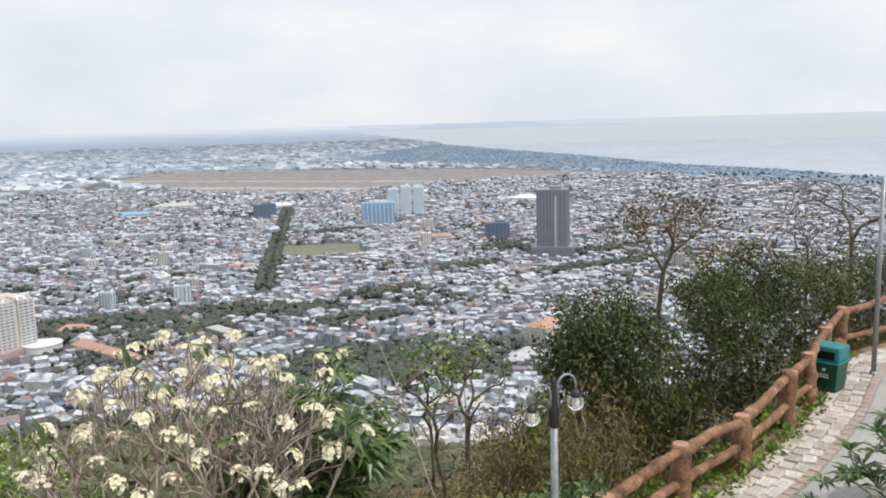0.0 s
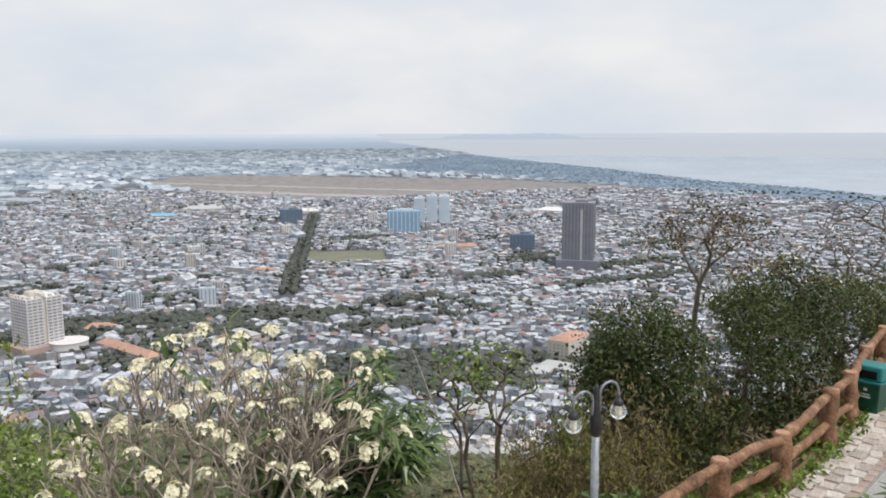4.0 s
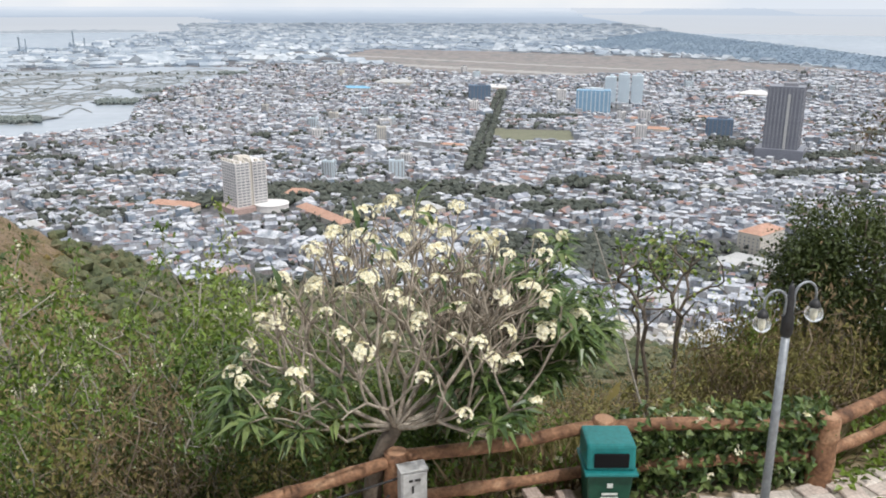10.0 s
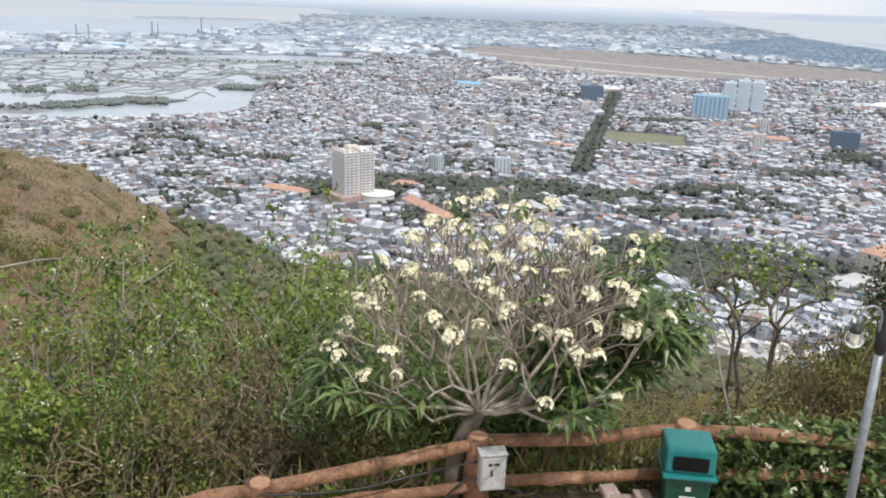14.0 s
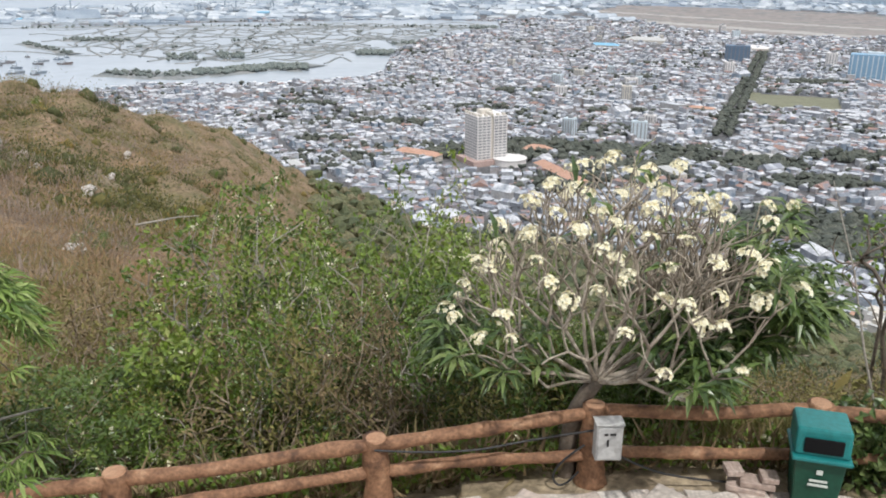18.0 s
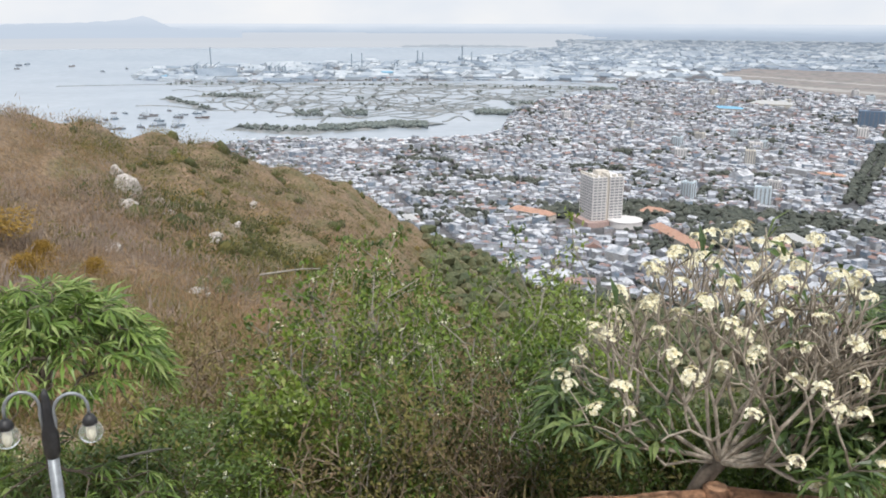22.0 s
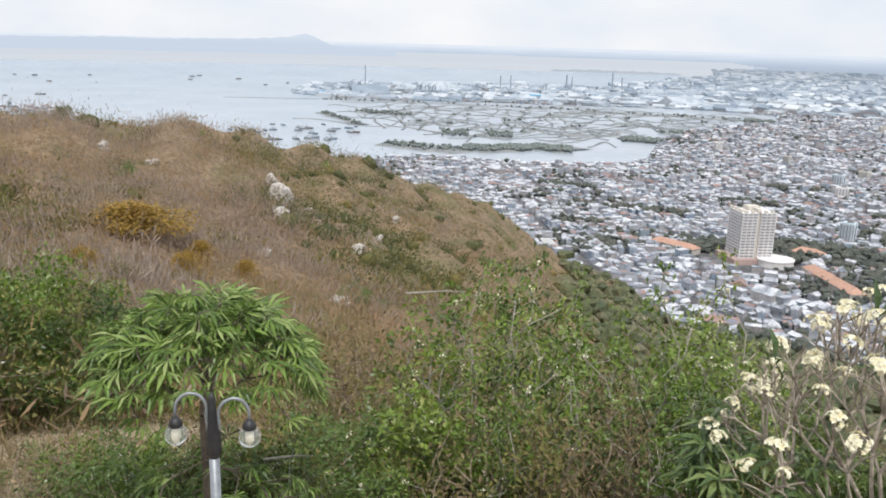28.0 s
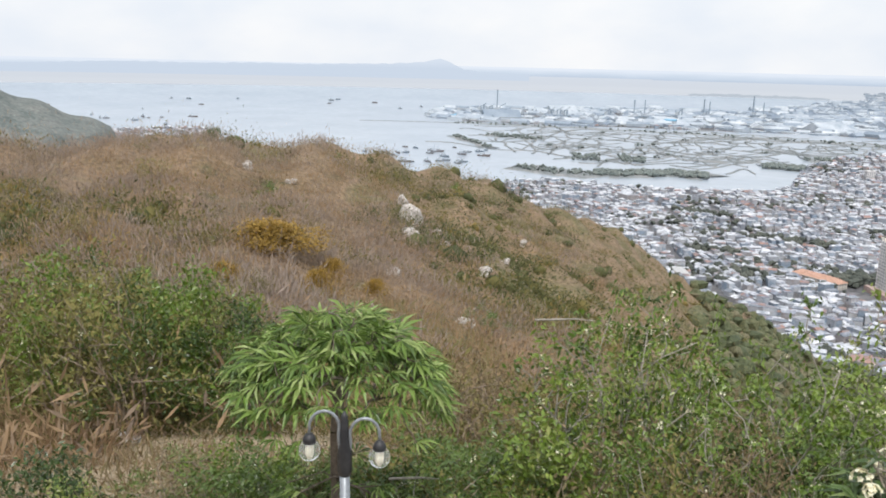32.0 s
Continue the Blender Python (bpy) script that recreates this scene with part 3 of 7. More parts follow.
def lots(r0, r1, step, blocks):
    """House lots in rows along streets, in blocks that lie at their own angles."""
    n = int(2 * r1 / step) + 2
    g = (np.arange(n) - n / 2) * step
    x, y = [a.ravel() for a in np.meshgrid(g, g)]
    bx, by = np.floor(x / blocks), np.floor(y / blocks)
    row = np.abs(x - (bx + 0.5) * blocks) < blocks / 2 - step * 0.25
    x = x + rng.uniform(-0.28, 0.28, x.shape) * step
    y = y + rng.uniform(-0.28, 0.28, y.shape) * step
    x, y = x * 0.857 - y * 0.515 + 13 * np.sin(y / 190), x * 0.515 + y * 0.857 + 17 * np.sin(x / 230)
    r, th = np.hypot(x, y), np.degrees(np.arctan2(-x, y))
    k = (r > r0) & (r <= r1) & (th > -62) & (th < 66) & row
    x, y, bx, by = x[k], y[k], bx[k], by[k]
    k = free(x, y)
    x, y, bx, by = x[k], y[k], bx[k], by[k]
    turn = np.sin(bx * 12.9 + by * 78.2) * 0.45 + 0.55 + (np.sin(bx * 3.1 + by * 5.7) > 0.2) * math.pi / 2
    return x, y, turn


pieces = []
for r0, r1, step, blocks in ((480, 1250, 11.0, 70), (1250, 2100, 12.4, 84), (2100, 3300, 16.5, 115), (3300, 10000, 60, 330)):
    x, y, turn = lots(r0, r1, step, blocks)
    n = len(x)
    k = rng.random(n) > (0.10 if r1 < 3300 else 0.4) + 0.28 * (np.sin(x / 83 + 2 * np.sin(y / 147)) * np.cos(y / 71 + x / 210) > 0.45)
    x, y, turn = x[k], y[k], turn[k]
    n = len(x)
    w = rng.uniform(0.5, 0.88, n) * step
    l = rng.uniform(0.75, 1.25, n) * step
    h = np.where(rng.random(n) < 0.78, rng.uniform(3.0, 6.0, n), rng.uniform(6, 12, n)) * (1 if r1 < 3300 else 1.1)
    big = rng.random(n) < 0.012
    w, l, h = np.where(big, w * 2.2, w), np.where(big, l * 2.4, l), np.where(big, h * 1.2, h)
    if r0 == 480:
        k = np.hypot(x, y) < 735
        order = np.argsort(np.hypot(x, y))[:150]
        near_lots = [(x[i], y[i], turn[i]) for i in order]
        keep = np.ones(n, bool)
        keep[order] = False
        x, y, turn, w, l, h = x[keep], y[keep], turn[keep], w[keep], l[keep], h[keep]
        n = len(x)
    foot = ground_z(x, y) - 0.4
    pieces.append(boxes(x, y, w, l, h, turn, foot, rng.random(n) < 0.5))
    if r0 == 480:
        # dark openings on the nearer fronts
        m = int(n * 0.8)
        i = rng.integers(0, n, m)
        side = rng.choice([-1, 1], m)
        across = rng.random(m) < 0.6
        lx = np.where(across, rng.uniform(-0.35, 0.35, m) * w[i], side * (w[i] / 2 + 0.02))
        ly = np.where(across, side * (l[i] / 2 + 0.02), rng.uniform(-0.4, 0.4, m) * l[i])
        c, s_ = np.cos(turn[i]), np.sin(turn[i])
        windows = (x[i] + lx * c - ly * s_, y[i] + lx * s_ + ly * c, np.where(across, rng.uniform(0.9, 2.2, m), 0.12), np.where(across, 0.12, rng.uniform(0.9, 2.2, m)), rng.uniform(1.1, 2.0, m), turn[i], foot[i] + rng.uniform(0.1, 0.62, m) * h[i])
        wv_, wf_, _ = boxes(*windows, gable=np.zeros(m, bool))
        openings = new("house_openings", mesh_of("house_openings", wv_, wf_, M_dark))
        tagged(openings, "dark doors and windows of the nearer town houses", "windows", kind="stuff")
for name, group, mats, label in (("houses", pieces[:3], [M_walls, M_roofs], "dense white and grey town houses with flat and gabled roofs"), ("distant_houses", pieces[3:], [M_far_walls, M_far_walls], "low buildings far out on the plain, paled by haze in their colour")):
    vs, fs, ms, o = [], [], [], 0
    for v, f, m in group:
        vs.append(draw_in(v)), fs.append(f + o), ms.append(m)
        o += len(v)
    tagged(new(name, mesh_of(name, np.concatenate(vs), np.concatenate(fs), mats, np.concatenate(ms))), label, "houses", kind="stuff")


# ---- trees of the town ----
ico = bmesh.new()
bmesh.ops.create_icosphere(ico, subdivisions=1, radius=1)
ICO_V = np.array([v.co[:] for v in ico.verts])
ICO_F = np.array([[v.index for v in f.verts] for f in ico.faces])
ico.free()


def clumps(x, y, z, r):
    """Rough leafy clumps, each with its own uneven outline."""
    n = len(x)
    jit = 1 + rng.uniform(-0.4, 0.4, (n, len(ICO_V), 1))
    v = ICO_V[None] * jit * np.asarray(r)[:, None, None] * np.array([1, 1, 0.8]) + np.stack([x, y, z], -1)[:, None]
    f = ICO_F[None] + (np.arange(n) * len(ICO_V))[:, None, None]
    return v.reshape(-1, 3), f.reshape(-1, 3)


tx, ty = [], []
for gx, gy, a, b in GREENS[:7] + GREENS[8:]:
    n = int(a * b / 12)
    q, t = np.sqrt(rng.random(n)), rng.random(n) * 2 * math.pi
    tx.append(gx + a * 1.05 * q * np.cos(t)), ty.append(gy + b * 1.05 * q * np.sin(t))
n = 900
s, side = rng.random(n), rng.choice([-1, 1], n)
off = side * rng.uniform(4.5, 11.5, n)
tx.append(287 + s * 349 + off * 0.95), ty.append(1130 + s * 1056 - off * 0.314)
n = 30000
r, th = rng.uniform(500 ** 0.5, 3300 ** 0.5, n) ** 2, np.radians(rng.uniform(-60, 32, n))
x, y = -np.sin(th) * r, np.cos(th) * r
k = (np.sin(x / 57 + 1.6 * np.sin(y / 93)) + np.cos(y / 49 + 1.2 * np.sin(x / 77)) + rng.normal(size=n) * 0.45 > 0.75) & ~is_water(x, y) & (ground_z(x, y) < 20) & ~inside(AIRPORT, x, y) & ~inside(FIELD, x, y)
tx.append(x[k]), ty.append(y[k])
tx, ty = np.concatenate(tx), np.concatenate(ty)
tr = rng.uniform(2.4, 5.6, len(tx))
cv, cf = clumps(tx, ty, tr * 0.9 + 0.7 + ground_z(tx, ty), tr)
town_trees = new("town_trees", mesh_of("town_trees", draw_in(cv), cf, M_trees))
tagged(town_trees, "dark green street and garden trees among the houses", "trees", kind="stuff")

# coastal forest, with the haze in its colour
n = 22000
x, y = rng.uniform(1600, 3700, n), rng.uniform(900, 7200, n)
k = inside(FOREST, x, y) & ~is_water(x, y)
x, y = x[k], y[k]
r = rng.uniform(4, 9, len(x))
cv, cf = clumps(x, y, r * 0.15, r)
cv[:, 2] = np.abs(cv[:, 2]) * 0.4 + 1
tagged(new("coastal_forest", mesh_of("coastal_forest", draw_in(cv), cf, M_forest, smooth=True)), "long belt of forest along the coast, tinted slate blue for haze", "forest", kind="stuff")


# ---- the nearest houses of the town, one by one ----
def house_design(i):
    w, l, h = 5 + (i % 3) * 1.3, 10 + (i % 4) * 1.4, (3.6, 7.0, 10.4, 7.0, 3.6, 10.4)[i]
    ob = empty("house", 0, 0, -500)
    bm = bmesh.new()
    bm_box(bm, -w / 2, -l / 2, 0, w / 2, l / 2, h)
    part("wall", bm, (M_cream, M_white_wall, M_pale_blue, M_white_wall, M_cream, M_white_wall)[i], ob)
    bm = bmesh.new()
    if i in (0, 3, 4):
        vs = [bm.verts.new(p) for p in ((-w / 2 - 0.4, -l / 2 - 0.4, h), (w / 2 + 0.4, -l / 2 - 0.4, h), (w / 2 + 0.4, l / 2 + 0.4, h), (-w / 2 - 0.4, l / 2 + 0.4, h), (0, -l / 2 - 0.4, h + w * 0.3), (0, l / 2 + 0.4, h + w * 0.3))]
        for f in ((0, 1, 4), (2, 3, 5), (1, 2, 5, 4), (3, 0, 4, 5), (3, 2, 1, 0)):
            bm.faces.new([vs[k] for k in f])
        part("roof", bm, (M_tile, None, None, M_grey, M_grey)[i], ob, ("orange tiled gable roof", "", "", "grey sheet gable roof", "grey sheet gable roof")[i])
    else:
        bm_box(bm, -w / 2 - 0.15, -l / 2 - 0.15, h, w / 2 + 0.15, l / 2 + 0.15, h + 0.25)
        part("roof", bm, M_grey, ob)
        bm = bmesh.new()
        bm_box(bm, -w / 2 + 0.6, -l / 4, h + 0.25, w / 2 - 0.8, l / 4, h + 2.6)
        part("stair_house", bm, M_cream, ob)
    bm = bmesh.new()
    bm_box(bm, -0.55, -0.06, 0, 0.55, 0.06, 1.4)
    pane = bpy.data.meshes.new("window")
    bm.to_mesh(pane)
    bm.free()
    pane.materials.append(M_shade)
    for fl in range(int(h // 3.3)):
        for sx in (-0.26, 0.26):
            part_of("window", pane, ob, m=pose(sx * w, -l / 2 - 0.03, 1.1 + fl * 3.4))
        part_of("window", pane, ob, m=pose(-w / 2 - 0.03, -0.15 * l, 1.1 + fl * 3.4, 0, 0, 90))
        part_of("window", pane, ob, m=pose(w / 2 + 0.03, 0.1 * l, 1.1 + fl * 3.4, 0, 0, 90))
    return tagged(ob, ("low cream house with an orange tiled gable roof", "white two-storey house with a flat roof", "pale blue three-storey house with a flat roof", "white two-storey house with a grey sheet roof", "low cream house with a grey sheet roof", "tall narrow white house with a flat roof")[i], "house", "nearest town houses")


designs = [house_design(i) for i in range(6)]
for i, (x, y, turn) in enumerate(near_lots):
    k = random.choice((0, 1, 1, 2, 3, 3, 4, 4, 5))
    m = pose(x, y, float(ground_z(x, y)) - 0.3, 0, 0, math.degrees(turn) + random.choice((0, 180)))
    if i < 6:
        designs[i].matrix_basis = m
    else:
        copy_thing(designs[k], m)
# ---- landmarks of the town ----
def slab_mesh(name, w, d, h, mat, bevel=0.0):
    bm = bmesh.new()
    bm_box(bm, -w / 2, -d / 2, 0, w / 2, d / 2, h, bevel)
    me = bpy.data.meshes.new(name)
    bm.to_mesh(me)
    bm.free()
    me.materials.append(mat)
    return me


def hotel():
    ob = empty("hotel_tower", -27, 962, 0.6, 30, label="cream high-rise hotel with rows of windows and a crenellated top", category="building")
    ob.matrix_basis = ob.matrix_basis @ Matrix.Diagonal((1.02, 1.02, 0.97, 1))
    W, D, F, N = 38, 32, 3.45, 15
    H = 7 + N * F
    for sx, w in ((-10.4, 17.2), (10.4, 17.2)):
        part_of("wing", slab_mesh("wing", w, D, H, M_white_wall), ob, m=pose(sx, 0, 0))
    part_of("core", slab_mesh("core", 4.0, D - 5, H + 4, M_cream), ob, "recessed cream stair core")
    win, side, ledge, sledge = slab_mesh("window", 4.0, 0.3, 1.7, M_shade), slab_mesh("window", 0.3, 2.6, 1.7, M_shade), slab_mesh("ledge", 17.6, 0.7, 0.5, M_white_wall), slab_mesh("ledge", 0.7, D, 0.5, M_white_wall)
    for f in range(N):
        z = 7.9 + f * F
        for sx in (-10.4, 10.4):
            part_of("ledge", ledge, ob, m=pose(sx, -D / 2 - 0.3, z - 0.8))
            for k in (-5.4, 0, 5.4):
                part_of("window", win, ob, m=pose(sx + k, -D / 2 - 0.1, z))
        part_of("ledge", sledge, ob, m=pose(-W / 2 - 0.25, 0, z - 0.8))
        for k in range(6):
            part_of("window", side, ob, m=pose(-W / 2 - 0.1, -12.5 + k * 5, z))
    tooth = slab_mesh("parapet_block", 3.2, 3.2, 2.6, M_cream)
    for k in range(5):
        part_of("parapet_block", tooth, ob, m=pose(-15 + k * 7.5, -D / 2 + 2, H))
        part_of("parapet_block", tooth, ob, m=pose(-W / 2 + 2.2, -8 + k * 6.5, H))
    part_of("roof_house", slab_mesh("roof_house", 14, 12, 5, M_cream), ob, m=pose(0, 4, H))
    part_of("podium", slab_mesh("podium", 58, 46, 6.5, M_pink), ob, "low pinkish podium", m=pose(2, 0, 0))
    bm = bmesh.new()
    bmesh.ops.create_cone(bm, cap_ends=True, segments=40, radius1=19, radius2=19, depth=7)
    bmesh.ops.translate(bm, vec=(19, -24, 4.0), verts=bm.verts)
    part("round_hall", bm, M_white_wall, ob, "round flat-roofed hall at the foot")
    bm = bmesh.new()
    bmesh.ops.create_cone(bm, cap_ends=True, segments=40, radius1=19.8, radius2=19.8, depth=0.9)
    bmesh.ops.translate(bm, vec=(19, -24, 8.0), verts=bm.verts)
    part("round_roof", bm, M_white_wall, ob)


hotel()


def ribbed(name, x, y, turn, w, d, h, wall, rib, ribs, label, rib_w=1.6, floors=0):
    ob = empty(name, x, y, 0.6, turn, label=label, category="building")
    part_of("wall", slab_mesh("wall", w, d, h, wall), ob)
    front, flank = slab_mesh("rib", rib_w, 1.0, h - 3, rib), slab_mesh("rib", 1.0, rib_w, h - 3, rib)
    for k in range(ribs):
        q = -0.5 + (k + 0.5) / ribs
        part_of("rib", front, ob, m=pose(q * w, -d / 2 - 0.5, 1))
        if k % 2 == 0:
            part_of("rib", flank, ob, m=pose(-w / 2 - 0.5, q * d, 1))
            part_of("rib", flank, ob, m=pose(w / 2 + 0.5, q * d, 1))
    if floors:
        band = slab_mesh("floor_band", w + 0.5, d + 0.5, 0.7, wall)
        for f in range(1, floors):
            part_of("floor_band", band, ob, m=pose(0, 0, f * h / floors))
    part_of("roof_house", slab_mesh("roof_house", w * 0.4, d * 0.5, 4.5, rib), ob, m=pose(w * 0.1, 0, h))
    return ob


dark = ribbed("dark_tower", 789, 1144, -40, 50, 44, 111, M_dark_wall, M_dark_rib, 9, "dark grey-brown high-rise with vertical ribs", 1.8, 30)
part_of("podium", slab_mesh("podium", 70, 60, 16, M_dark_wall), dark)
part_of("light_stripe", slab_mesh("light_stripe", 4, 1.4, 100, M_grey), dark, "pale grey vertical stripe", pose(6, -22.4, 0))
ribbed("blue_block", 717, 1740, -22, 74, 34, 48, M_blue_wall, M_pale_blue, 8, "bright blue apartment block with pale bands", 2.2, 15)
for k, hh in ((-1, 66), (0, 72), (1, 70)):
    ribbed("pale_tower", 838 + k * 31 * 0.91, 1850 - k * 31 * 0.41, -24, 25, 30, hh, M_pale_blue, M_pale_blue, 5, "pale blue apartment tower in a row of three", 1.2, 18)
ribbed("slate_block", 812, 1368, -30, 46, 26, 31, M_slate, M_dark_wall, 6, "slate-blue glazed office block", 1.5, 8)
ribbed("slate_block", 530, 2025, -15, 54, 30, 36, M_slate, M_dark_wall, 6, "dark blue office block at the avenue's end", 1.5, 9)
ribbed("white_slab", 640, 1330, -25, 18, 14, 30, M_white_wall, M_shade, 4, "narrow white apartment slab", 1.2, 8)
ribbed("white_slab", 700, 1900, -20, 22, 14, 34, M_white_wall, M_shade, 4, "narrow white apartment slab", 1.2, 9)
for i in range(34):
    th, r = radians(random.uniform(-50, 6)), random.uniform(1050, 2900)
    x, y = -math.sin(th) * r, math.cos(th) * r
    if free(np.array([x]), np.array([y]))[0]:
        ribbed("apartment_house", x, y, random.uniform(-40, 40), random.uniform(12, 24), random.uniform(10, 15), random.uniform(17, 28), random.choice((M_white_wall, M_cream, M_pale_blue, M_white_wall)), M_shade, 4, "plain white mid-rise apartment house in the town", 1.4, 6)


def hall(name, x, y, turn, w, l, h, wall, roof, label, rise=0.3):
    """A long building under a hipped roof."""
    ob = empty(name, x, y, 0.6, turn, label=label, category="building")
    part_of("wall", slab_mesh("wall", w, l, h, wall), ob)
    bm = bmesh.new()
    a, b, c = w / 2 + 0.8, l / 2 + 0.8, max(l / 2 - w / 2, 0.4)
    vs = [bm.verts.new(p) for p in ((-a, -b, h), (a, -b, h), (a, b, h), (-a, b, h), (0, -c, h + w * rise), (0, c, h + w * rise))]
    for f in ((0, 1, 4), (2, 3, 5), (1, 2, 5, 4), (3, 0, 4, 5), (3, 2, 1, 0)):
        bm.faces.new([vs[k] for k in f])
    part("roof", bm, roof, ob)
    pane, flank = slab_mesh("window", 0.3, 1.6, 1.6, M_shade), slab_mesh("window", 1.6, 0.3, 1.6, M_shade)
    for f in range(max(1, int(h // 3.4))):
        for k in range(int(l // 4.5)):
            for sx in (-1, 1):
                part_of("window", pane, ob, m=pose(sx * (w / 2 + 0.05), -l / 2 + 3 + k * 4.5, 1 + f * 3.4))
        for k in range(int(w // 4.5)):
            part_of("window", flank, ob, m=pose(-w / 2 + 3 + k * 4.5, -l / 2 - 0.05, 1 + f * 3.4))
    return ob


hall("hotel_annex", 466, 690, -62, 24, 44, 20, M_cream, M_tile, "cream hotel wing under an orange hipped roof", 0.22)
hall("long_hall", 58, 890, 25, 17, 100, 7, M_cream, M_tile, "long low hall with an orange tiled roof")
hall("red_hall", -108, 972, 60, 15, 60, 7, M_cream, M_tile, "low hall with a red tiled roof")
hall("round_hall", 36, 1010, 70, 18, 34, 6, M_cream, M_tile, "low hall with an orange roof beside the hotel")
for x, y, t, w, l, m in ((430, 640, 30, 22, 50, M_grey), (300, 560, 40, 26, 46, M_grey), (180, 900, 20, 14, 40, M_grey), (300, 1000, 65, 12, 50, M_grey), (700, 1420, 60, 20, 70, M_tile), (760, 1560, 70, 18, 80, M_tile), (300, 1320, 60, 14, 40, M_tile), (400, 640, -50, 20, 30, M_grey),
                         (620, 2250, 70, 40, 90, M_white_wall), (380, 2450, 75, 45, 110, M_grey), (250, 2300, 70, 30, 80, M_blue_roof), (900, 1560, 60, 16, 60, M_tile), (1250, 1950, 40, 50, 80, M_white_wall), (560, 930, 40, 16, 44, M_grey), (-240, 900, 30, 12, 40, M_grey)):
    hall("wide_hall", x, y, t, w, l, random.uniform(6, 9), M_cream, m, "wide low hall with a pitched sheet roof" if m is not M_tile else "wide low hall with a red tiled roof", 0.18)


# ---- the bay: dykes, islets, port, boats ----
def spot(heading, r, z=0.0):
    """A far place by heading and true distance: where it is drawn, and at what scale."""
    t = radians(heading)
    p = draw_in([(-math.sin(t) * r, math.cos(t) * r, z)])[0]
    return p, math.hypot(p[0], p[1]) / r


def far_pose(heading, r, turn=0.0, z=0.4):
    p, s = spot(heading, r, z)
    return pose(p[0], p[1], p[2], 0, 0, turn) @ Matrix.Diagonal((s, s, s, 1))


def banks(lines, width, height):
    """Low earth banks along lines of (heading, distance)."""
    vs, fs = [], []
    for line in lines:
        q = np.array([(-math.sin(radians(a)) * r, math.cos(radians(a)) * r) for a, r in line])
        d = np.gradient(q, axis=0)
        nrm = np.stack([-d[:, 1], d[:, 0]], -1) / np.maximum(np.hypot(d[:, 0], d[:, 1]), 1e-6)[:, None]
        w = width * rng.uniform(0.5, 1.4, (len(q), 1))
        o = len(vs)
        for i in range(len(q)):
            for a, z in ((-1, -0.5), (-0.5, height), (0.5, height), (1, -0.5)):
                vs.append((*(q[i] + nrm[i] * w[i] * a), z))
        for i in range(len(q) - 1):
            for k in range(3):
                a = o + i * 4 + k
                fs.append((a, a + 1, a + 5, a + 4))
    return draw_in(np.array(vs)), fs


lines = []
for i in range(150):
    a0, r0 = random.uniform(1, 31), random.uniform(2000, 3250)
    span = random.uniform(1.2, 6)
    lines.append([(a0 - span * k / 9, r0 + 60 * math.sin(k * 0.6 + i) + (k * 14 if i % 2 else 0)) for k in range(10)])
flat_lines = len(lines)
for i in range(70):
    a0, r0 = random.uniform(2, 29), random.uniform(2150, 2950)
    lines.append([(a0 + 0.35 * math.sin(k * 0.5 + i), r0 + k * random.uniform(30, 48)) for k in range(7)])
lines = [l for l in lines if all((a < 27.5 or r > 2450) and is_water(np.array([-math.sin(radians(a)) * r]), np.array([math.cos(radians(a)) * r]))[0] for a, r in l[::3])]
lines += [[(37.5 - k * 0.9, 3300 - 6 * k) for k in range(14)], [(33 - k, 2450 - 30 * k + 40 * math.sin(k)) for k in range(12)], [(30 - k, 2700 + 30 * math.sin(k * 1.3)) for k in range(20)], [(26 - k, 2950 + 20 * math.sin(k)) for k in range(22)], [(24 - k * 0.9, 2080 + 40 * math.sin(k * 0.8)) for k in range(13)]]
v, f = banks(lines, 4.2, 1.6)
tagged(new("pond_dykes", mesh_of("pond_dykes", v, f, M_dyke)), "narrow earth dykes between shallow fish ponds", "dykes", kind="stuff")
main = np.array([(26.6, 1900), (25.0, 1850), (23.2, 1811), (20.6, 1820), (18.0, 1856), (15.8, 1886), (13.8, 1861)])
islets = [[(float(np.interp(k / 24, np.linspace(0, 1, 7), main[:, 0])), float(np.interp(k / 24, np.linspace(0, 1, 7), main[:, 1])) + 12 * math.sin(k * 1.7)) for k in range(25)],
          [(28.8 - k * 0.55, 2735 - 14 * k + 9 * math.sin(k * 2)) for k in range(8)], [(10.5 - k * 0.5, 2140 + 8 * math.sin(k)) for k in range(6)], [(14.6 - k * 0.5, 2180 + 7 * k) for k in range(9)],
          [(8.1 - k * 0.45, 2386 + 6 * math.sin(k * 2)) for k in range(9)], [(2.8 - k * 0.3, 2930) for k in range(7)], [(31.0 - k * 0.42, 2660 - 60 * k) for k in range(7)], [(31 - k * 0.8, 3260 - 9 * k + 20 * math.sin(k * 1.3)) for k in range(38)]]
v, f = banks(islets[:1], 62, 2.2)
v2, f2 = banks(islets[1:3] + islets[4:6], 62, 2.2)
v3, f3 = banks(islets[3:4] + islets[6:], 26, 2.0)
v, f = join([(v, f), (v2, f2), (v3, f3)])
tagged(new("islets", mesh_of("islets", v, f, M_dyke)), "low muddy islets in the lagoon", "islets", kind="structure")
tx, ty, tr = [], [], []
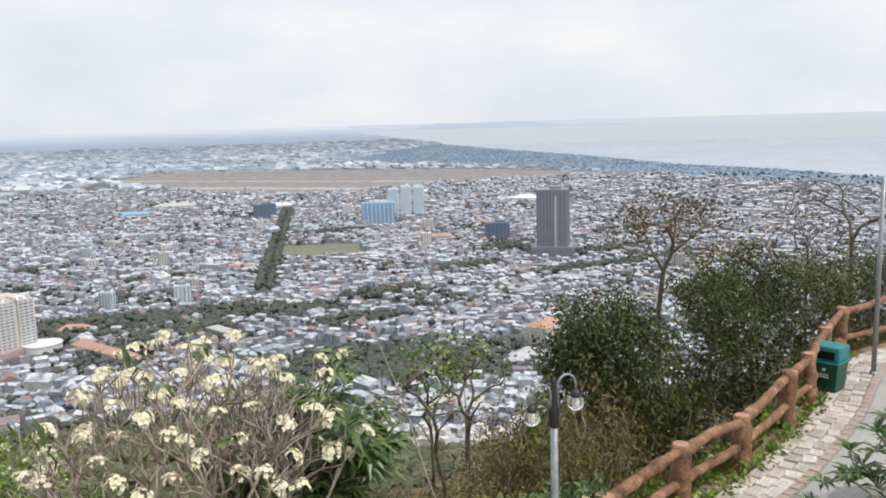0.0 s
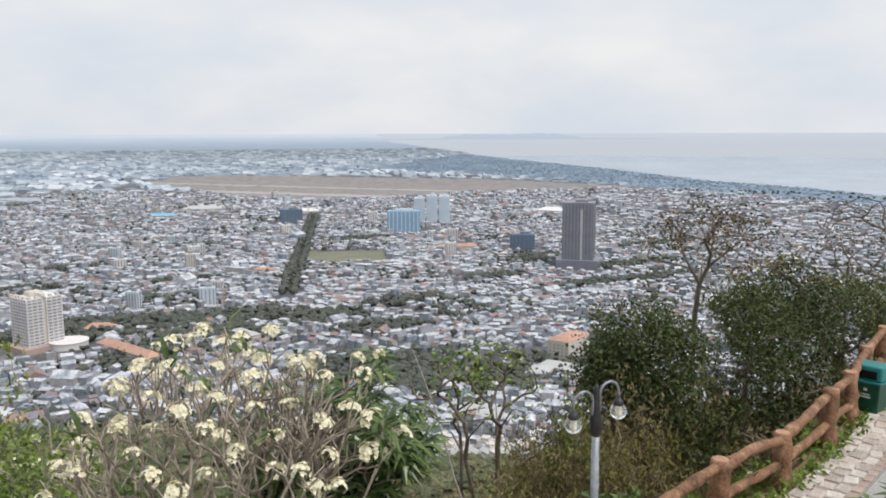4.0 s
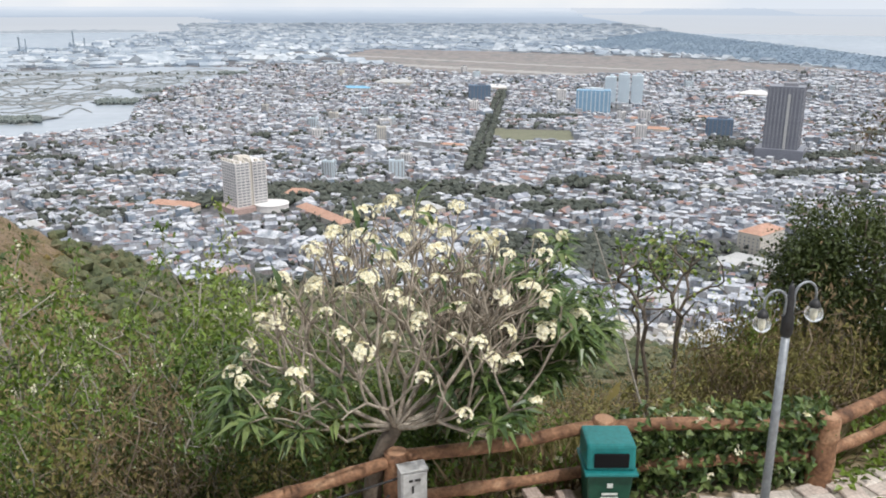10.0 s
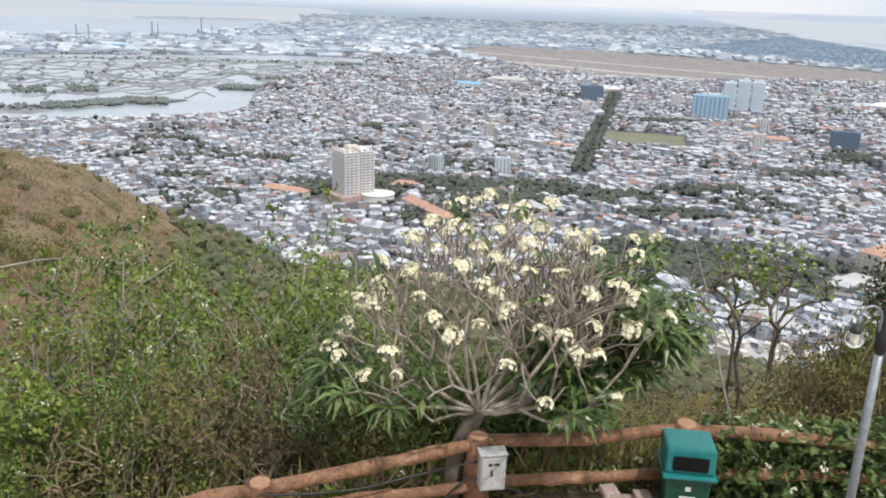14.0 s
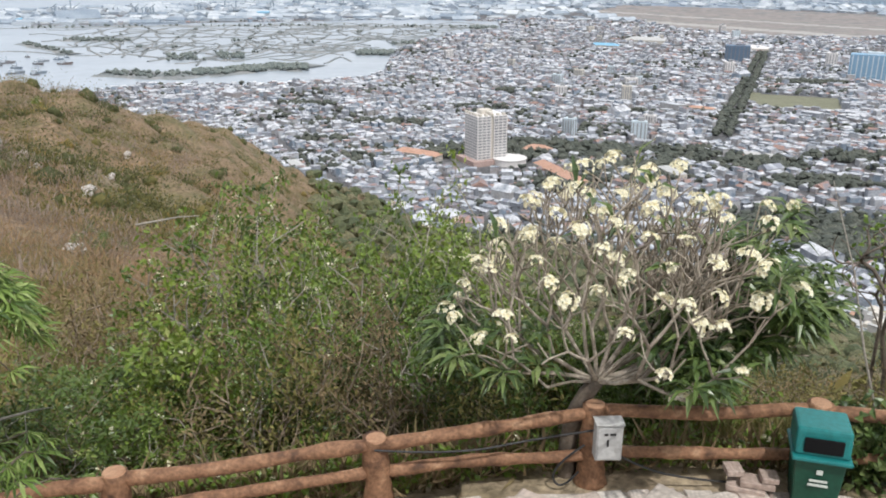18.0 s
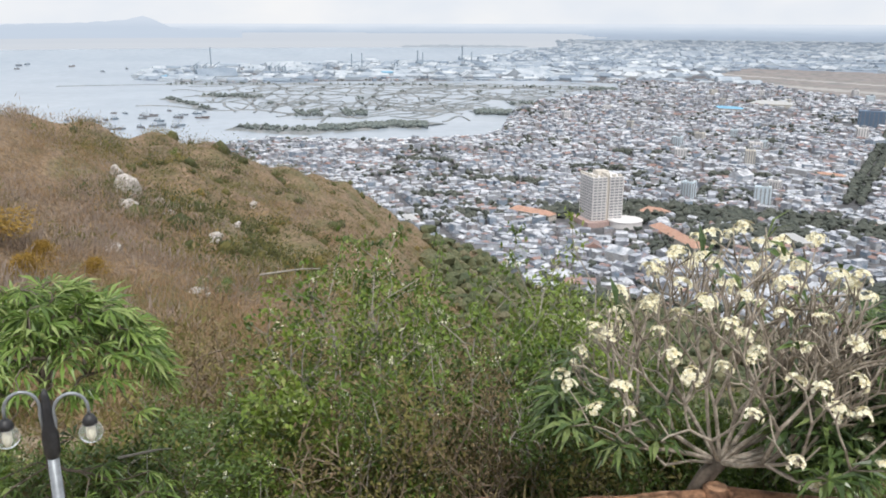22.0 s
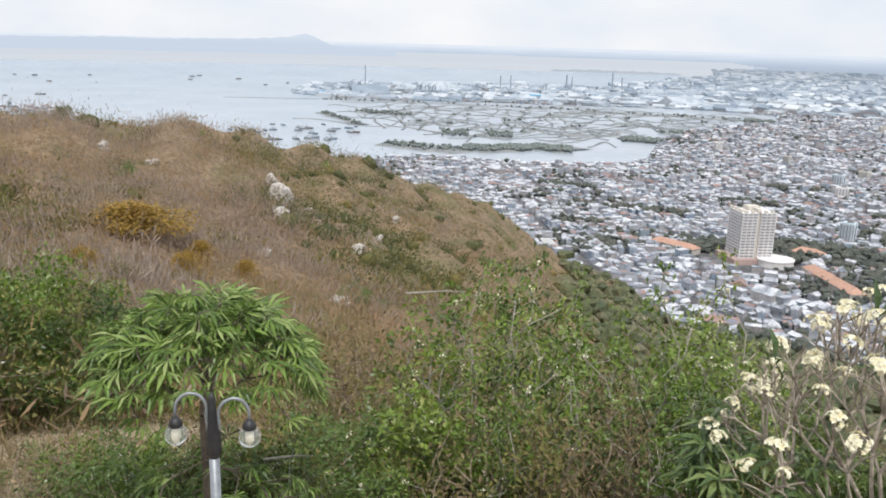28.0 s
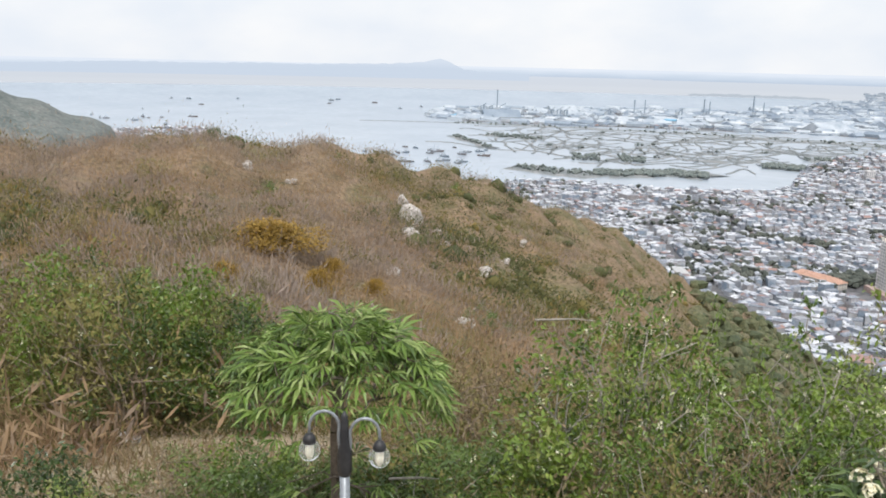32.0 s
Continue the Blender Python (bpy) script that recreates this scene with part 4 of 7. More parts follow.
for line, lo, hi, n in ((islets[0], 11, 24, 760), (islets[0], 0, 11, 90), (islets[1], 0, 7, 110), (islets[2], 0, 5, 260), (islets[4], 0, 8, 60), (islets[5], 0, 6, 140), (islets[6], 0, 6, 60), (islets[7], 0, 37, 120)):
    for i in range(n):
        k = random.uniform(lo, hi)
        a, r = line[int(k)] if int(k) + 1 >= len(line) else [p + (q - p) * (k % 1) for p, q in zip(line[int(k)], line[int(k) + 1])]
        r += random.uniform(-42, 42)
        tx.append(-math.sin(radians(a)) * r), ty.append(math.cos(radians(a)) * r), tr.append(random.uniform(2.5, 5.5))
for line in lines:
    for a, r in line:
        if random.random() < 0.012:
            for i in range(3):
                tx.append(-math.sin(radians(a)) * r + random.uniform(-10, 10)), ty.append(math.cos(radians(a)) * r + random.uniform(-10, 10)), tr.append(random.uniform(2.5, 5))
for i in range(90):
    a, r = random.choice((random.uniform(17.9, 19.6), random.uniform(21, 22.8))), random.uniform(2070, 2200)
    tx.append(-math.sin(radians(a)) * r), ty.append(math.cos(radians(a)) * r), tr.append(random.uniform(3, 6))
v, f = clumps(np.array(tx), np.array(ty), np.array(tr) * 0.8 + 1.2, np.array(tr))
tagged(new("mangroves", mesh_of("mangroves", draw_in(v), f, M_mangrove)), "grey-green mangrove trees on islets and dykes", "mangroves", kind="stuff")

# land of the port, warehouses
n = 520
a, r = rng.uniform(3, 37, n), rng.uniform(3000, 4700, n)
x, y = -np.sin(np.radians(a)) * r, np.cos(np.radians(a)) * r
k = ~is_water(x, y)
x, y = x[k], y[k]
n = len(x)
v, f, mi = boxes(x, y, rng.uniform(18, 38, n), rng.uniform(40, 110, n), rng.uniform(5, 12, n), rng.uniform(1.0, 1.9, n), 0.5, rng.random(n) < 0.7)
tagged(new("port_sheds", mesh_of("port_sheds", draw_in(v), f, [M_far_walls, M_far_walls], mi)), "long sheds of the port and its yards, paled by haze in their colour", "sheds", kind="stuff")


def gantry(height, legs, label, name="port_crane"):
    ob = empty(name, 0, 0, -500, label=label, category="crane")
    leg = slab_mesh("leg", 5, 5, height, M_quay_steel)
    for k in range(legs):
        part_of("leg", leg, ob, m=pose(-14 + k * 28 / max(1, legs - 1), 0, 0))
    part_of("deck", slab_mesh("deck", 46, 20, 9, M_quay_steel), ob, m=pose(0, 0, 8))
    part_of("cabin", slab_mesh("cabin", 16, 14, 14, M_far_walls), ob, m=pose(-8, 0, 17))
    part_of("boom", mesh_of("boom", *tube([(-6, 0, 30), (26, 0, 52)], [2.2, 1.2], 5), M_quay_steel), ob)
    return ob


crane = gantry(112, 1, "tall grey jack-up rig tower at the port")
crane.matrix_basis = far_pose(27.9, 3900, 20)
for a, r, h in ((18.7, 3900, 0.76), (18.0, 3900, 0.78), (14.3, 4150, 0.8), (11.25, 4300, 0.95), (10.6, 4300, 0.7), (13.9, 4150, 0.72)):
    copy_thing(crane, far_pose(a, r, random.uniform(-30, 30)) @ Matrix.Diagonal((1, 1, h, 1)))
low = gantry(38, 3, "grey gantry crane on the quay")
low.matrix_basis = far_pose(24, 3700, 10)
for a, r in ((23.5, 3720), (24.4, 3760), (28.6, 3850), (20.6, 3850), (16, 4000), (29.2, 3900), (6.5, 5200), (5, 6000)):
    copy_thing(low, far_pose(a, r, random.uniform(-40, 40)))
shed = empty("blue_shed", label="large port shed with a bright blue roof", category="shed")
part_of("wall", slab_mesh("wall", 130, 45, 12, M_far_walls), shed)
part_of("roof", slab_mesh("roof", 134, 48, 4, M_blue_roof), shed, m=pose(0, 0, 12))
shed.matrix_basis = far_pose(30.2, 3550, 32)
copy_thing(shed, far_pose(16.5, 3500, 10) @ Matrix.Diagonal((0.35, 1, 1.6, 1)))

boat = empty("boat", label="dark fishing boat moored in the bay", category="boat")
tagged(boat, group="moored boats")
bm = bmesh.new()
r = bmesh.ops.create_cube(bm, size=1)
bmesh.ops.scale(bm, vec=(22, 6, 3), verts=bm.verts)
for q in bm.verts:
    if abs(q.co.x) > 10:
        q.co.y *= 0.35 if q.co.x > 0 else 0.8
    if q.co.z < 0:
        q.co.x *= 0.82
        q.co.y *= 0.6
    elif q.co.x > 10:
        q.co.z += 1.4
part("hull", bm, M_hull, boat)
part_of("wheelhouse", slab_mesh("wheelhouse", 6, 4, 3.6, M_far_walls), boat, m=pose(-4, 0, 1.4))
part_of("mast", slab_mesh("mast", 0.4, 0.4, 8, M_quay_steel), boat, m=pose(1, 0, 1.4))
boat.matrix_basis = far_pose(34, 1930, 10, 0.8)
for i in range(58):
    if i < 26:
        a, r = random.uniform(28.5, 37.5), random.uniform(1880, 2300)
    elif i < 44:
        a, r = random.uniform(50, 58), random.uniform(2650, 3500)
    else:
        a, r = random.uniform(30, 58), random.uniform(3200, 5200)
    copy_thing(boat, far_pose(a, r, random.uniform(-40, 40), 0.8) @ Matrix.Diagonal((*[random.uniform(0.8, 1.9)] * 3, 1)))
# waterfront houses under the cape
n = 420
a, r = rng.uniform(47.5, 54.5, n), rng.uniform(2480, 2760, n)
x, y = -np.sin(np.radians(a)) * r, np.cos(np.radians(a)) * r
v, f, mi = boxes(x, y, rng.uniform(8, 14, n), rng.uniform(10, 20, n), rng.uniform(4, 14, n), rng.uniform(0, 3, n), 0.2, rng.random(n) < 0.5)
tagged(new("waterfront_houses", mesh_of("waterfront_houses", v, f, [M_walls, M_roofs], mi)), "pale waterfront houses below the cape", "houses", kind="stuff")
v, f = banks([[(47 + k, 2620) for k in range(9)]], 170, 0.3)
tagged(new("quay", mesh_of("quay", v, f, M_dyke)), "low waterfront ground below the cape", "quay", kind="structure")


# ---- far hills and islands on the horizon, their haze painted as glow ----
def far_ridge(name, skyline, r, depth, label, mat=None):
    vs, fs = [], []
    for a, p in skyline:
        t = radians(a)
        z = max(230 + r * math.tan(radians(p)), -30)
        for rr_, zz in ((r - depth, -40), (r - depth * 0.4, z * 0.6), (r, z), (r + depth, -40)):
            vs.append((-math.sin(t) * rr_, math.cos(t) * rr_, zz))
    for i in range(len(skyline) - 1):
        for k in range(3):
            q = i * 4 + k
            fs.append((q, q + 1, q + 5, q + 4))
    tagged(new(name, mesh_of(name, draw_in(np.array(vs)), fs, mat or M_hills_haze, smooth=True)), label, "hills", kind="structure")


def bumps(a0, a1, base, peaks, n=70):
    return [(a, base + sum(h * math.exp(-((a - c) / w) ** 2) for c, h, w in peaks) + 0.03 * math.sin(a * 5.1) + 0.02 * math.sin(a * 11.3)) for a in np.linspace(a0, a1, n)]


far_ridge("backdrop_hills_1", bumps(26, 64, -0.62, [(31.9, 0.42, 0.9), (33.0, 0.5, 2.6), (37.5, 0.38, 3.5), (44, 0.3, 4), (52, 0.25, 5)]), 15500, 1500, "hills across the bay, glowing in pale blue haze colour")
far_ridge("backdrop_hills_2", bumps(-40, -19, -0.75, [(-32, 0.55, 3.2), (-27, 0.45, 2.5)]), 26000, 1500, "faint hills beyond the coast, glowing in haze colour")
far_ridge("backdrop_islands", bumps(7, 15.5, -1.72, [(13, 0.13, 2), (9.5, 0.1, 2)]), 8600, 300, "low islands out in the bay, glowing in a darker haze colour", M_isles_haze)
# ---- plants: limbs and leaves ----
def at(heading, d):
    t = radians(heading)
    return -math.sin(t) * d, math.cos(t) * d


def place(x, y):
    return float(ground_z(np.array([x]), np.array([y]))[0])


def unit(a):
    return a / np.maximum(np.linalg.norm(a, axis=-1, keepdims=True), 1e-9)


def leaves(p, axis, nrm, length, width, droop=0.2):
    """Folded leaves: base, two edges, tip; two faces each side of the midrib."""
    n = len(p)
    axis = unit(axis)
    side = unit(np.cross(axis, nrm))
    up = np.cross(side, axis)
    L, W = np.broadcast_to(np.reshape(length, (-1, 1)), (n, 1)), np.broadcast_to(np.reshape(width, (-1, 1)), (n, 1))
    mid = p + axis * L * 0.55
    tip = p + axis * L - up * L * droop
    v = np.stack([p, mid + side * W + up * W * 0.45, mid, mid - side * W + up * W * 0.45, tip], 1).reshape(-1, 3)
    f = (np.array([[0, 1, 4, 2], [0, 2, 4, 3]])[None] + (np.arange(n) * 5)[:, None, None]).reshape(-1, 4)
    return v, f


def grow(start, tips, step=0.3, r0=0.01, power=0.42, pull=0.3, bend=0.35, sides=5):
    """Limbs from a stem (list of points) out to all the tips, forking on the way. Returns the mesh data and the way in which each tip points."""
    nodes, parent, reach = [Vector(p) for p in start], [-1] + list(range(len(start) - 1)), [0.0]
    for i in range(1, len(nodes)):
        reach.append(reach[-1] + (nodes[i] - nodes[i - 1]).length)
    ends, ways = [], []
    fork = nodes[-1]
    for tip in sorted((Vector(t) for t in tips), key=lambda t: (t - fork).length):
        lo = max(0, len(start) - 3)
        arr = np.array([n[:] for n in nodes[lo:]])
        d = np.linalg.norm(arr - np.array(tip[:]), axis=1) + pull * np.array(reach[lo:])
        i = int(np.argmin(d)) + lo
        a = nodes[i]
        way = (a - nodes[parent[i]]).normalized() if parent[i] >= 0 else Vector((0, 0, 1))
        dist = (tip - a).length
        c = a + way * dist * bend
        k = max(2, int(dist / step))
        for j in range(1, k + 1):
            t = j / k
            nodes.append(a * (1 - t) ** 2 + c * (2 * t * (1 - t)) + tip * t * t)
            parent.append(i if j == 1 else len(nodes) - 2)
            reach.append(reach[parent[-1]] + (nodes[-1] - nodes[parent[-1]]).length)
        ends.append(len(nodes) - 1)
        ways.append((nodes[-1] - nodes[-2]).normalized()[:])
    count = [0] * len(nodes)
    for e in ends:
        count[e] += 1
    for i in range(len(nodes) - 1, 0, -1):
        if parent[i] >= 0:
            count[parent[i]] += count[i]
    rad = [r0 * max(c, 1) ** power for c in count]
    bits = [tube([nodes[parent[i]], nodes[i]], [min(rad[parent[i]], rad[i] * 1.5), rad[i]], sides, 0.15, False) for i in range(1, len(nodes))]
    v, f = join(bits)
    return v, f, np.array([nodes[e][:] for e in ends]), np.array(ways)


def foliage(ends, ways, per, spread, length, width, r, droop=0.15, lift=0.4):
    """Leaves strewn round the ends of the limbs."""
    n = len(ends) * per
    p = np.repeat(ends, per, 0) + r.normal(size=(n, 3)) * spread
    a = np.repeat(ways, per, 0) * 0.6 + r.normal(size=(n, 3)) + np.array([0, 0, lift])
    a = unit(a)
    side = unit(np.cross(a, r.normal(size=(n, 3)) + np.array([0, 0, 1.5])))
    L, W = (length * r.uniform(0.6, 1.3, n))[:, None], (width * r.uniform(0.8, 1.3, n))[:, None]
    tip = np.array([0, 0, -1.0]) * L * droop
    v = np.stack([p, p + a * L * 0.5 + side * W, p + a * L + tip, p + a * L * 0.5 - side * W], 1).reshape(-1, 3)
    return v, np.arange(n * 4).reshape(-1, 4)


def shrub_design(name, seed, h, w, tips, per, leaf, mat, label, category="shrub", group="slope shrubs", stems=5, low=0.25, spread=0.16, r0=0.006, blossom=0, wide=0.24, wood=None):
    r = np.random.default_rng(seed)
    random.seed(seed)
    ob = empty(name, 0, 0, -500, label=label, category=category, group=group)
    allv, alle, allw = [], [], []
    for s in range(stems):
        a = 2 * math.pi * (s + r.random()) / stems
        reach = w * 0.5 * r.uniform(0.2, 0.8)
        bx, by = 0.12 * math.cos(a), 0.12 * math.sin(a)
        top = (math.cos(a) * reach, math.sin(a) * reach)
        n = max(3, tips // stems)
        q = r.normal(size=(n, 3)) * np.array([w * 0.2, w * 0.2, 0])
        q[:, 0] += top[0]
        q[:, 1] += top[1]
        q[:, 2] = h * (low + (1 - low) * r.random(n) ** 0.7) * (1 - 0.35 * np.hypot(q[:, 0], q[:, 1]) / (w * 0.6))
        start = [(bx, by, -0.3), (bx * 1.3, by * 1.3, h * 0.12), (bx + top[0] * 0.3, by + top[1] * 0.3, h * 0.3)]
        v, f, e, ww = grow(start, q.tolist(), step=0.5, r0=r0, sides=3)
        allv.append((v, f)), alle.append(e), allw.append(ww)
    tagged(part_of("branchwork", mesh_of("branchwork", *join(allv), wood or M_stem), ob), kind="stuff")
    e, ww = np.concatenate(alle), np.concatenate(allw)
    v, f = foliage(e, ww, per, spread, leaf, leaf * wide, r)
    part_of("foliage", mesh_of("foliage", v, f, mat), ob)
    if blossom:
        k = r.integers(0, len(e), blossom)
        n = blossom * 6
        p = np.repeat(e[k], 6, 0) + r.normal(size=(n, 3)) * 0.05
        v, f = leaves(p, r.normal(size=(n, 3)), r.normal(size=(n, 3)), 0.062, 0.027)
        part_of("blossom", mesh_of("blossom", v, f, M_petal), ob, "small pale blossoms")
    return ob


bright = [shrub_design("shrub", 21 + k, 3.0, 2.0 + 0.3 * k, 18 + 3 * k, 105, 0.14, (M_leaf, M_mid)[k % 2], "bright green leafy shrub with thin stems on the slope", blossom=8, r0=0.008, spread=0.18, low=0.12, stems=4 + k, wide=0.18) for k in range(4)]
deep = [shrub_design("shrub", 31 + k, 3.0, 2.6, 46, 58, 0.14, M_deep, "dense dark green shrub behind the fence", low=0.1, wide=0.22, spread=0.17) for k in range(3)]
olive = [shrub_design("shrub", 41 + k, 3.0, 2.2, 60, 22, 0.13, M_olive, "dry olive-brown scrub on the slope", low=0.06, spread=0.22, wide=0.16) for k in range(2)]
dryb = [shrub_design("shrub", 45 + k, 3.0, 2.2, 60, 18, 0.14, M_dry, "withered straw-brown scrub on the slope", low=0.06, spread=0.22, wide=0.12, r0=0.008) for k in range(2)]
tall = [shrub_design("sapling", 51 + k, 6.0, 1.7, 22, 34, 0.14, M_leaf, "tall thin sapling with sparse bright leaves", "sapling", stems=3, low=0.4, spread=0.12, r0=0.011, blossom=8, wide=0.2, wood=M_bark) for k in range(4)]
used = set()


def plant(kinds, heading, d, top, rnd, fat=1.0):
    """Sets a plant of one of the kinds at a heading and distance, so tall that its crown reaches the given tilt."""
    x, y = at(heading, d)
    z = place(x, y)
    h = 230 + d * math.tan(radians(top)) - z
    if h < 0.35:
        return
    s = h / 3.0
    src = rnd.choice(kinds)
    wide = max(0.55, min(1.6, (0.45 + 0.55 * s))) * fat * rnd.uniform(0.85, 1.2)
    if kinds is tall:
        s = h / 5.1
        wide = max(0.55, min(1.1, s)) * fat * rnd.uniform(0.85, 1.2)
    m = pose(x, y, z - 0.05, rnd.uniform(-6, 6), rnd.uniform(-6, 6), rnd.uniform(0, 360)) @ Matrix.Diagonal((wide, wide, s, 1))
    if src.name not in used:
        used.add(src.name)
        src.matrix_basis = m
    else:
        ob = copy_thing(src, pose(0, 0, 0))
        ob.matrix_basis = m


def tops(table, heading):
    return float(np.interp(heading, [a for a, _ in table], [b for _, b in table]))


rnd = random.Random(5)
FRONT = [(-30, -24), (-18, -25), (-8, -24.5), (-4, -22.5), (0, -21.5), (3, -20), (7, -19), (14, -20.5), (18, -20.5), (24, -24), (33, -25)]
for i in range(40):
    a = rnd.uniform(-15, 33)
    plant(bright if i % 5 else deep, a, rnd.uniform(9.8, 16), tops(FRONT, a) + 0.6 - rnd.uniform(0, 8), rnd, rnd.uniform(0.7, 1.15))
for i in range(38):
    a = rnd.uniform(-15, 33)
    plant(olive + dryb, a, rnd.uniform(9.4, 14), tops(FRONT, a) - rnd.uniform(2, 10), rnd, rnd.uniform(0.5, 0.9))
for i in range(28):
    a = rnd.uniform(-8, 31)
    plant(tall, a, rnd.uniform(9.8, 16), tops(FRONT, a) - rnd.uniform(-0.8, 6), rnd, rnd.uniform(0.8, 1.2))
for a, d, t in ((18.3, 15, -14.6), (17.2, 14, -16), (19.4, 14.5, -16.4), (16.2, 16, -15.8), (7.6, 16, -15.5), (3.9, 15.5, -15.2), (14.5, 15, -17), (21.5, 14, -17.6), (0.2, 14, -17.8), (7.3, 18, -15.6), (6.2, 17, -16.6), (9.5, 16, -17.2), (3.5, 17, -17.0), (1.5, 15, -18.6), (-1.5, 16, -20), (13, 17, -17.6), (18, 15, -19), (5, 14, -18), (11, 19, -16.8)):
    plant(tall, a, d, t - 0.3, rnd, 0.9)
for i in range(26):
    a = rnd.uniform(-32, -9)
    d = rnd.uniform(10.4, 17)
    plant(olive + dryb + dryb, a, d, tops([(-32, -22.5), (-24, -25), (-9, -26)], a) - rnd.uniform(0, 4), rnd, 0.8)
MASS = [(-60, -8.6), (-51, -9.5), (-46.6, -10.6), (-43, -11.6), (-39.5, -11.4), (-37, -14.5), (-34, -16.2), (-31.5, -17.4), (-29, -22)]
for i in range(62):
    a = rnd.uniform(-61, -34)
    d0 = float(np.interp(a, [-70, -56, -50, -44, -38, -30], [21.5, 21.5, 17.2, 13.6, 11.6, 10.8]))
    d = d0 + rnd.uniform(0.3, 5.5)
    low = rnd.uniform(2.5, 7) if d - d0 > 1.5 else rnd.uniform(4.5, 9)
    plant((deep if rnd.random() < 0.28 else olive + dryb) if a < -38.5 else olive + dryb, a, d, tops(MASS, a) - low, rnd, 0.72 if a > -46 else 1.0)
for i in range(26):
    a = rnd.uniform(-37.5, -30.5)
    plant(olive + olive + dryb + bright[:1], a, rnd.uniform(11.5, 15), tops(MASS, a) - rnd.uniform(0.5, 6), rnd, 0.6)
for a, d, t in ((24.9, 12.4, -16.4), (23.2, 12.6, -17.2), (34.6, 9.7, -27.6)):
    plant(tall, a, d, t, rnd, 1.0)
LEFT = [(40, -21), (44, -17.5), (47, -13.4), (50, -11.8), (56, -11), (64, -10)]
for i in range(30):
    a = rnd.uniform(43.5, 64)
    plant(bright + olive + dryb[:1], a, rnd.uniform(24, 38), tops(LEFT, a) - rnd.uniform(0, 4), rnd, 1.1)
for i in range(12):
    a = rnd.uniform(-15, 3)
    plant(bright + olive[:1], a, rnd.uniform(9.2, 10.4), rnd.uniform(-27, -23.5), rnd, 0.7)
for i in range(44):
    a = rnd.uniform(22, 63)
    plant(bright + olive + olive + dryb, a, rnd.uniform(9.6, 20), rnd.uniform(-30, -23.5), rnd, 0.9)


for i in range(14):
    plant(deep[:1] + bright, rnd.uniform(37, 49), rnd.uniform(9.2, 13.5), rnd.uniform(-30, -24.5), rnd, 0.75)
for i in range(18):
    plant(olive + dryb + bright[:1], rnd.uniform(9, 34), rnd.uniform(14, 26), rnd.uniform(-22.5, -18.5), rnd, 0.9)


# ---- scrub that covers the hill ----
def brush(name, n, heads, s_lo, s_hi, size, blades, mat, label, seed, want, long=0.22, core=False, thin=0.22, up=0.7):
    r = np.random.default_rng(seed)
    a = r.uniform(heads[0], heads[1], n)
    s = r.uniform(s_lo, s_hi, n)
    dr = np.interp(a, RIDGE[:, 0], RIDGE[:, 2])
    b0 = brink(a)
    d = b0 * (dr / b0) ** s
    x, y = -np.sin(np.radians(a)) * d, np.cos(np.radians(a)) * d
    patch = np.sin(x * 0.07 + 1.7 * np.sin(y * 0.045)) + np.cos(y * 0.06 + x * 0.02) + 0.7 * np.sin(x * 0.23 + y * 0.11) * np.cos(y * 0.19 - x * 0.09) + r.normal(size=n) * 0.25
    k = want(patch, a, s)
    x, y, d = x[k], y[k], d[k]
    n = len(x)
    z = ground_z(x, y)
    sz = size * np.exp(r.normal(size=n) * 0.38) * 0.85 * np.clip(d / 90, 0.45, 1.6)
    m = n * blades
    i = np.repeat(np.arange(n), blades)
    o = r.normal(size=(m, 3)) * np.array([0.5, 0.5, 0.32])
    o[:, 2] = np.abs(o[:, 2])
    p = np.stack([x, y, z - 0.1], -1)[i] + o * sz[i][:, None]
    ax = o * 0.8 + r.normal(size=(m, 3)) * 0.6 + np.array([0, 0, up])
    L = np.minimum(sz[i] * long, 0.38 + long * 1.2) * r.uniform(0.5, 1.2, m)
    ax, nrm = unit(ax), unit(np.cross(ax, r.normal(size=(m, 3))))
    v = np.stack([p, p + ax * L[:, None] * 0.5 + nrm * L[:, None] * thin, p + ax * L[:, None], p + ax * L[:, None] * 0.5 - nrm * L[:, None] * thin], 1).reshape(-1, 3)
    f = np.arange(m * 4).reshape(-1, 4)
    if core:
        # the dense inside of each bush
        lump = ICO_V[None] * (1 + r.uniform(-0.35, 0.35, (n, len(ICO_V), 1))) * sz[:, None, None] * np.array([0.3, 0.3, 0.26])
        cv_ = (lump + np.stack([x, y, z + 0.05 * sz], -1)[:, None]).reshape(-1, 3)
        cf_ = (ICO_F[None] + (np.arange(n) * len(ICO_V))[:, None, None]).reshape(-1, 3)
        f = [tuple(q_) for q_ in f] + [tuple(q_ + len(v)) for q_ in cf_]
        v = np.concatenate([v, cv_])
    tagged(new(name, mesh_of(name, v, f, mat, smooth=core)), label, "scrub", kind="stuff")


brush("dry_scrub", 4200, (8, 68), 0.30, 1.02, 1.5, 44, M_dryhill, "withered brown scrub over the hillside", 61, lambda p, a, s: (p < 0.5) & ((s < 0.92) | (a > 36)), 0.55, thin=0.045, up=1.6)
brush("green_scrub", 5400, (6, 68), 0.34, 1.02, 1.5, 36, M_olivehill, "olive green bushes over the hillside", 62, lambda p, a, s: ((p > 0.1 - 1.3 * (a < 28)) & (p < 1.2)) | ((s > 0.9) & (a < 37)), 0.3, thin=0.14)
brush("leafy_scrub", 3800, (-6, 68), 0.34, 1.0, 2.0, 36, M_greenhill, "dark green bushes in patches on the hillside", 63, lambda p, a, s: (p > 0.9 - 0.3 * (a > 42) - 0.3 * (a < 26)) | ((s > 0.93) & (a < 36)) | (a < 15))
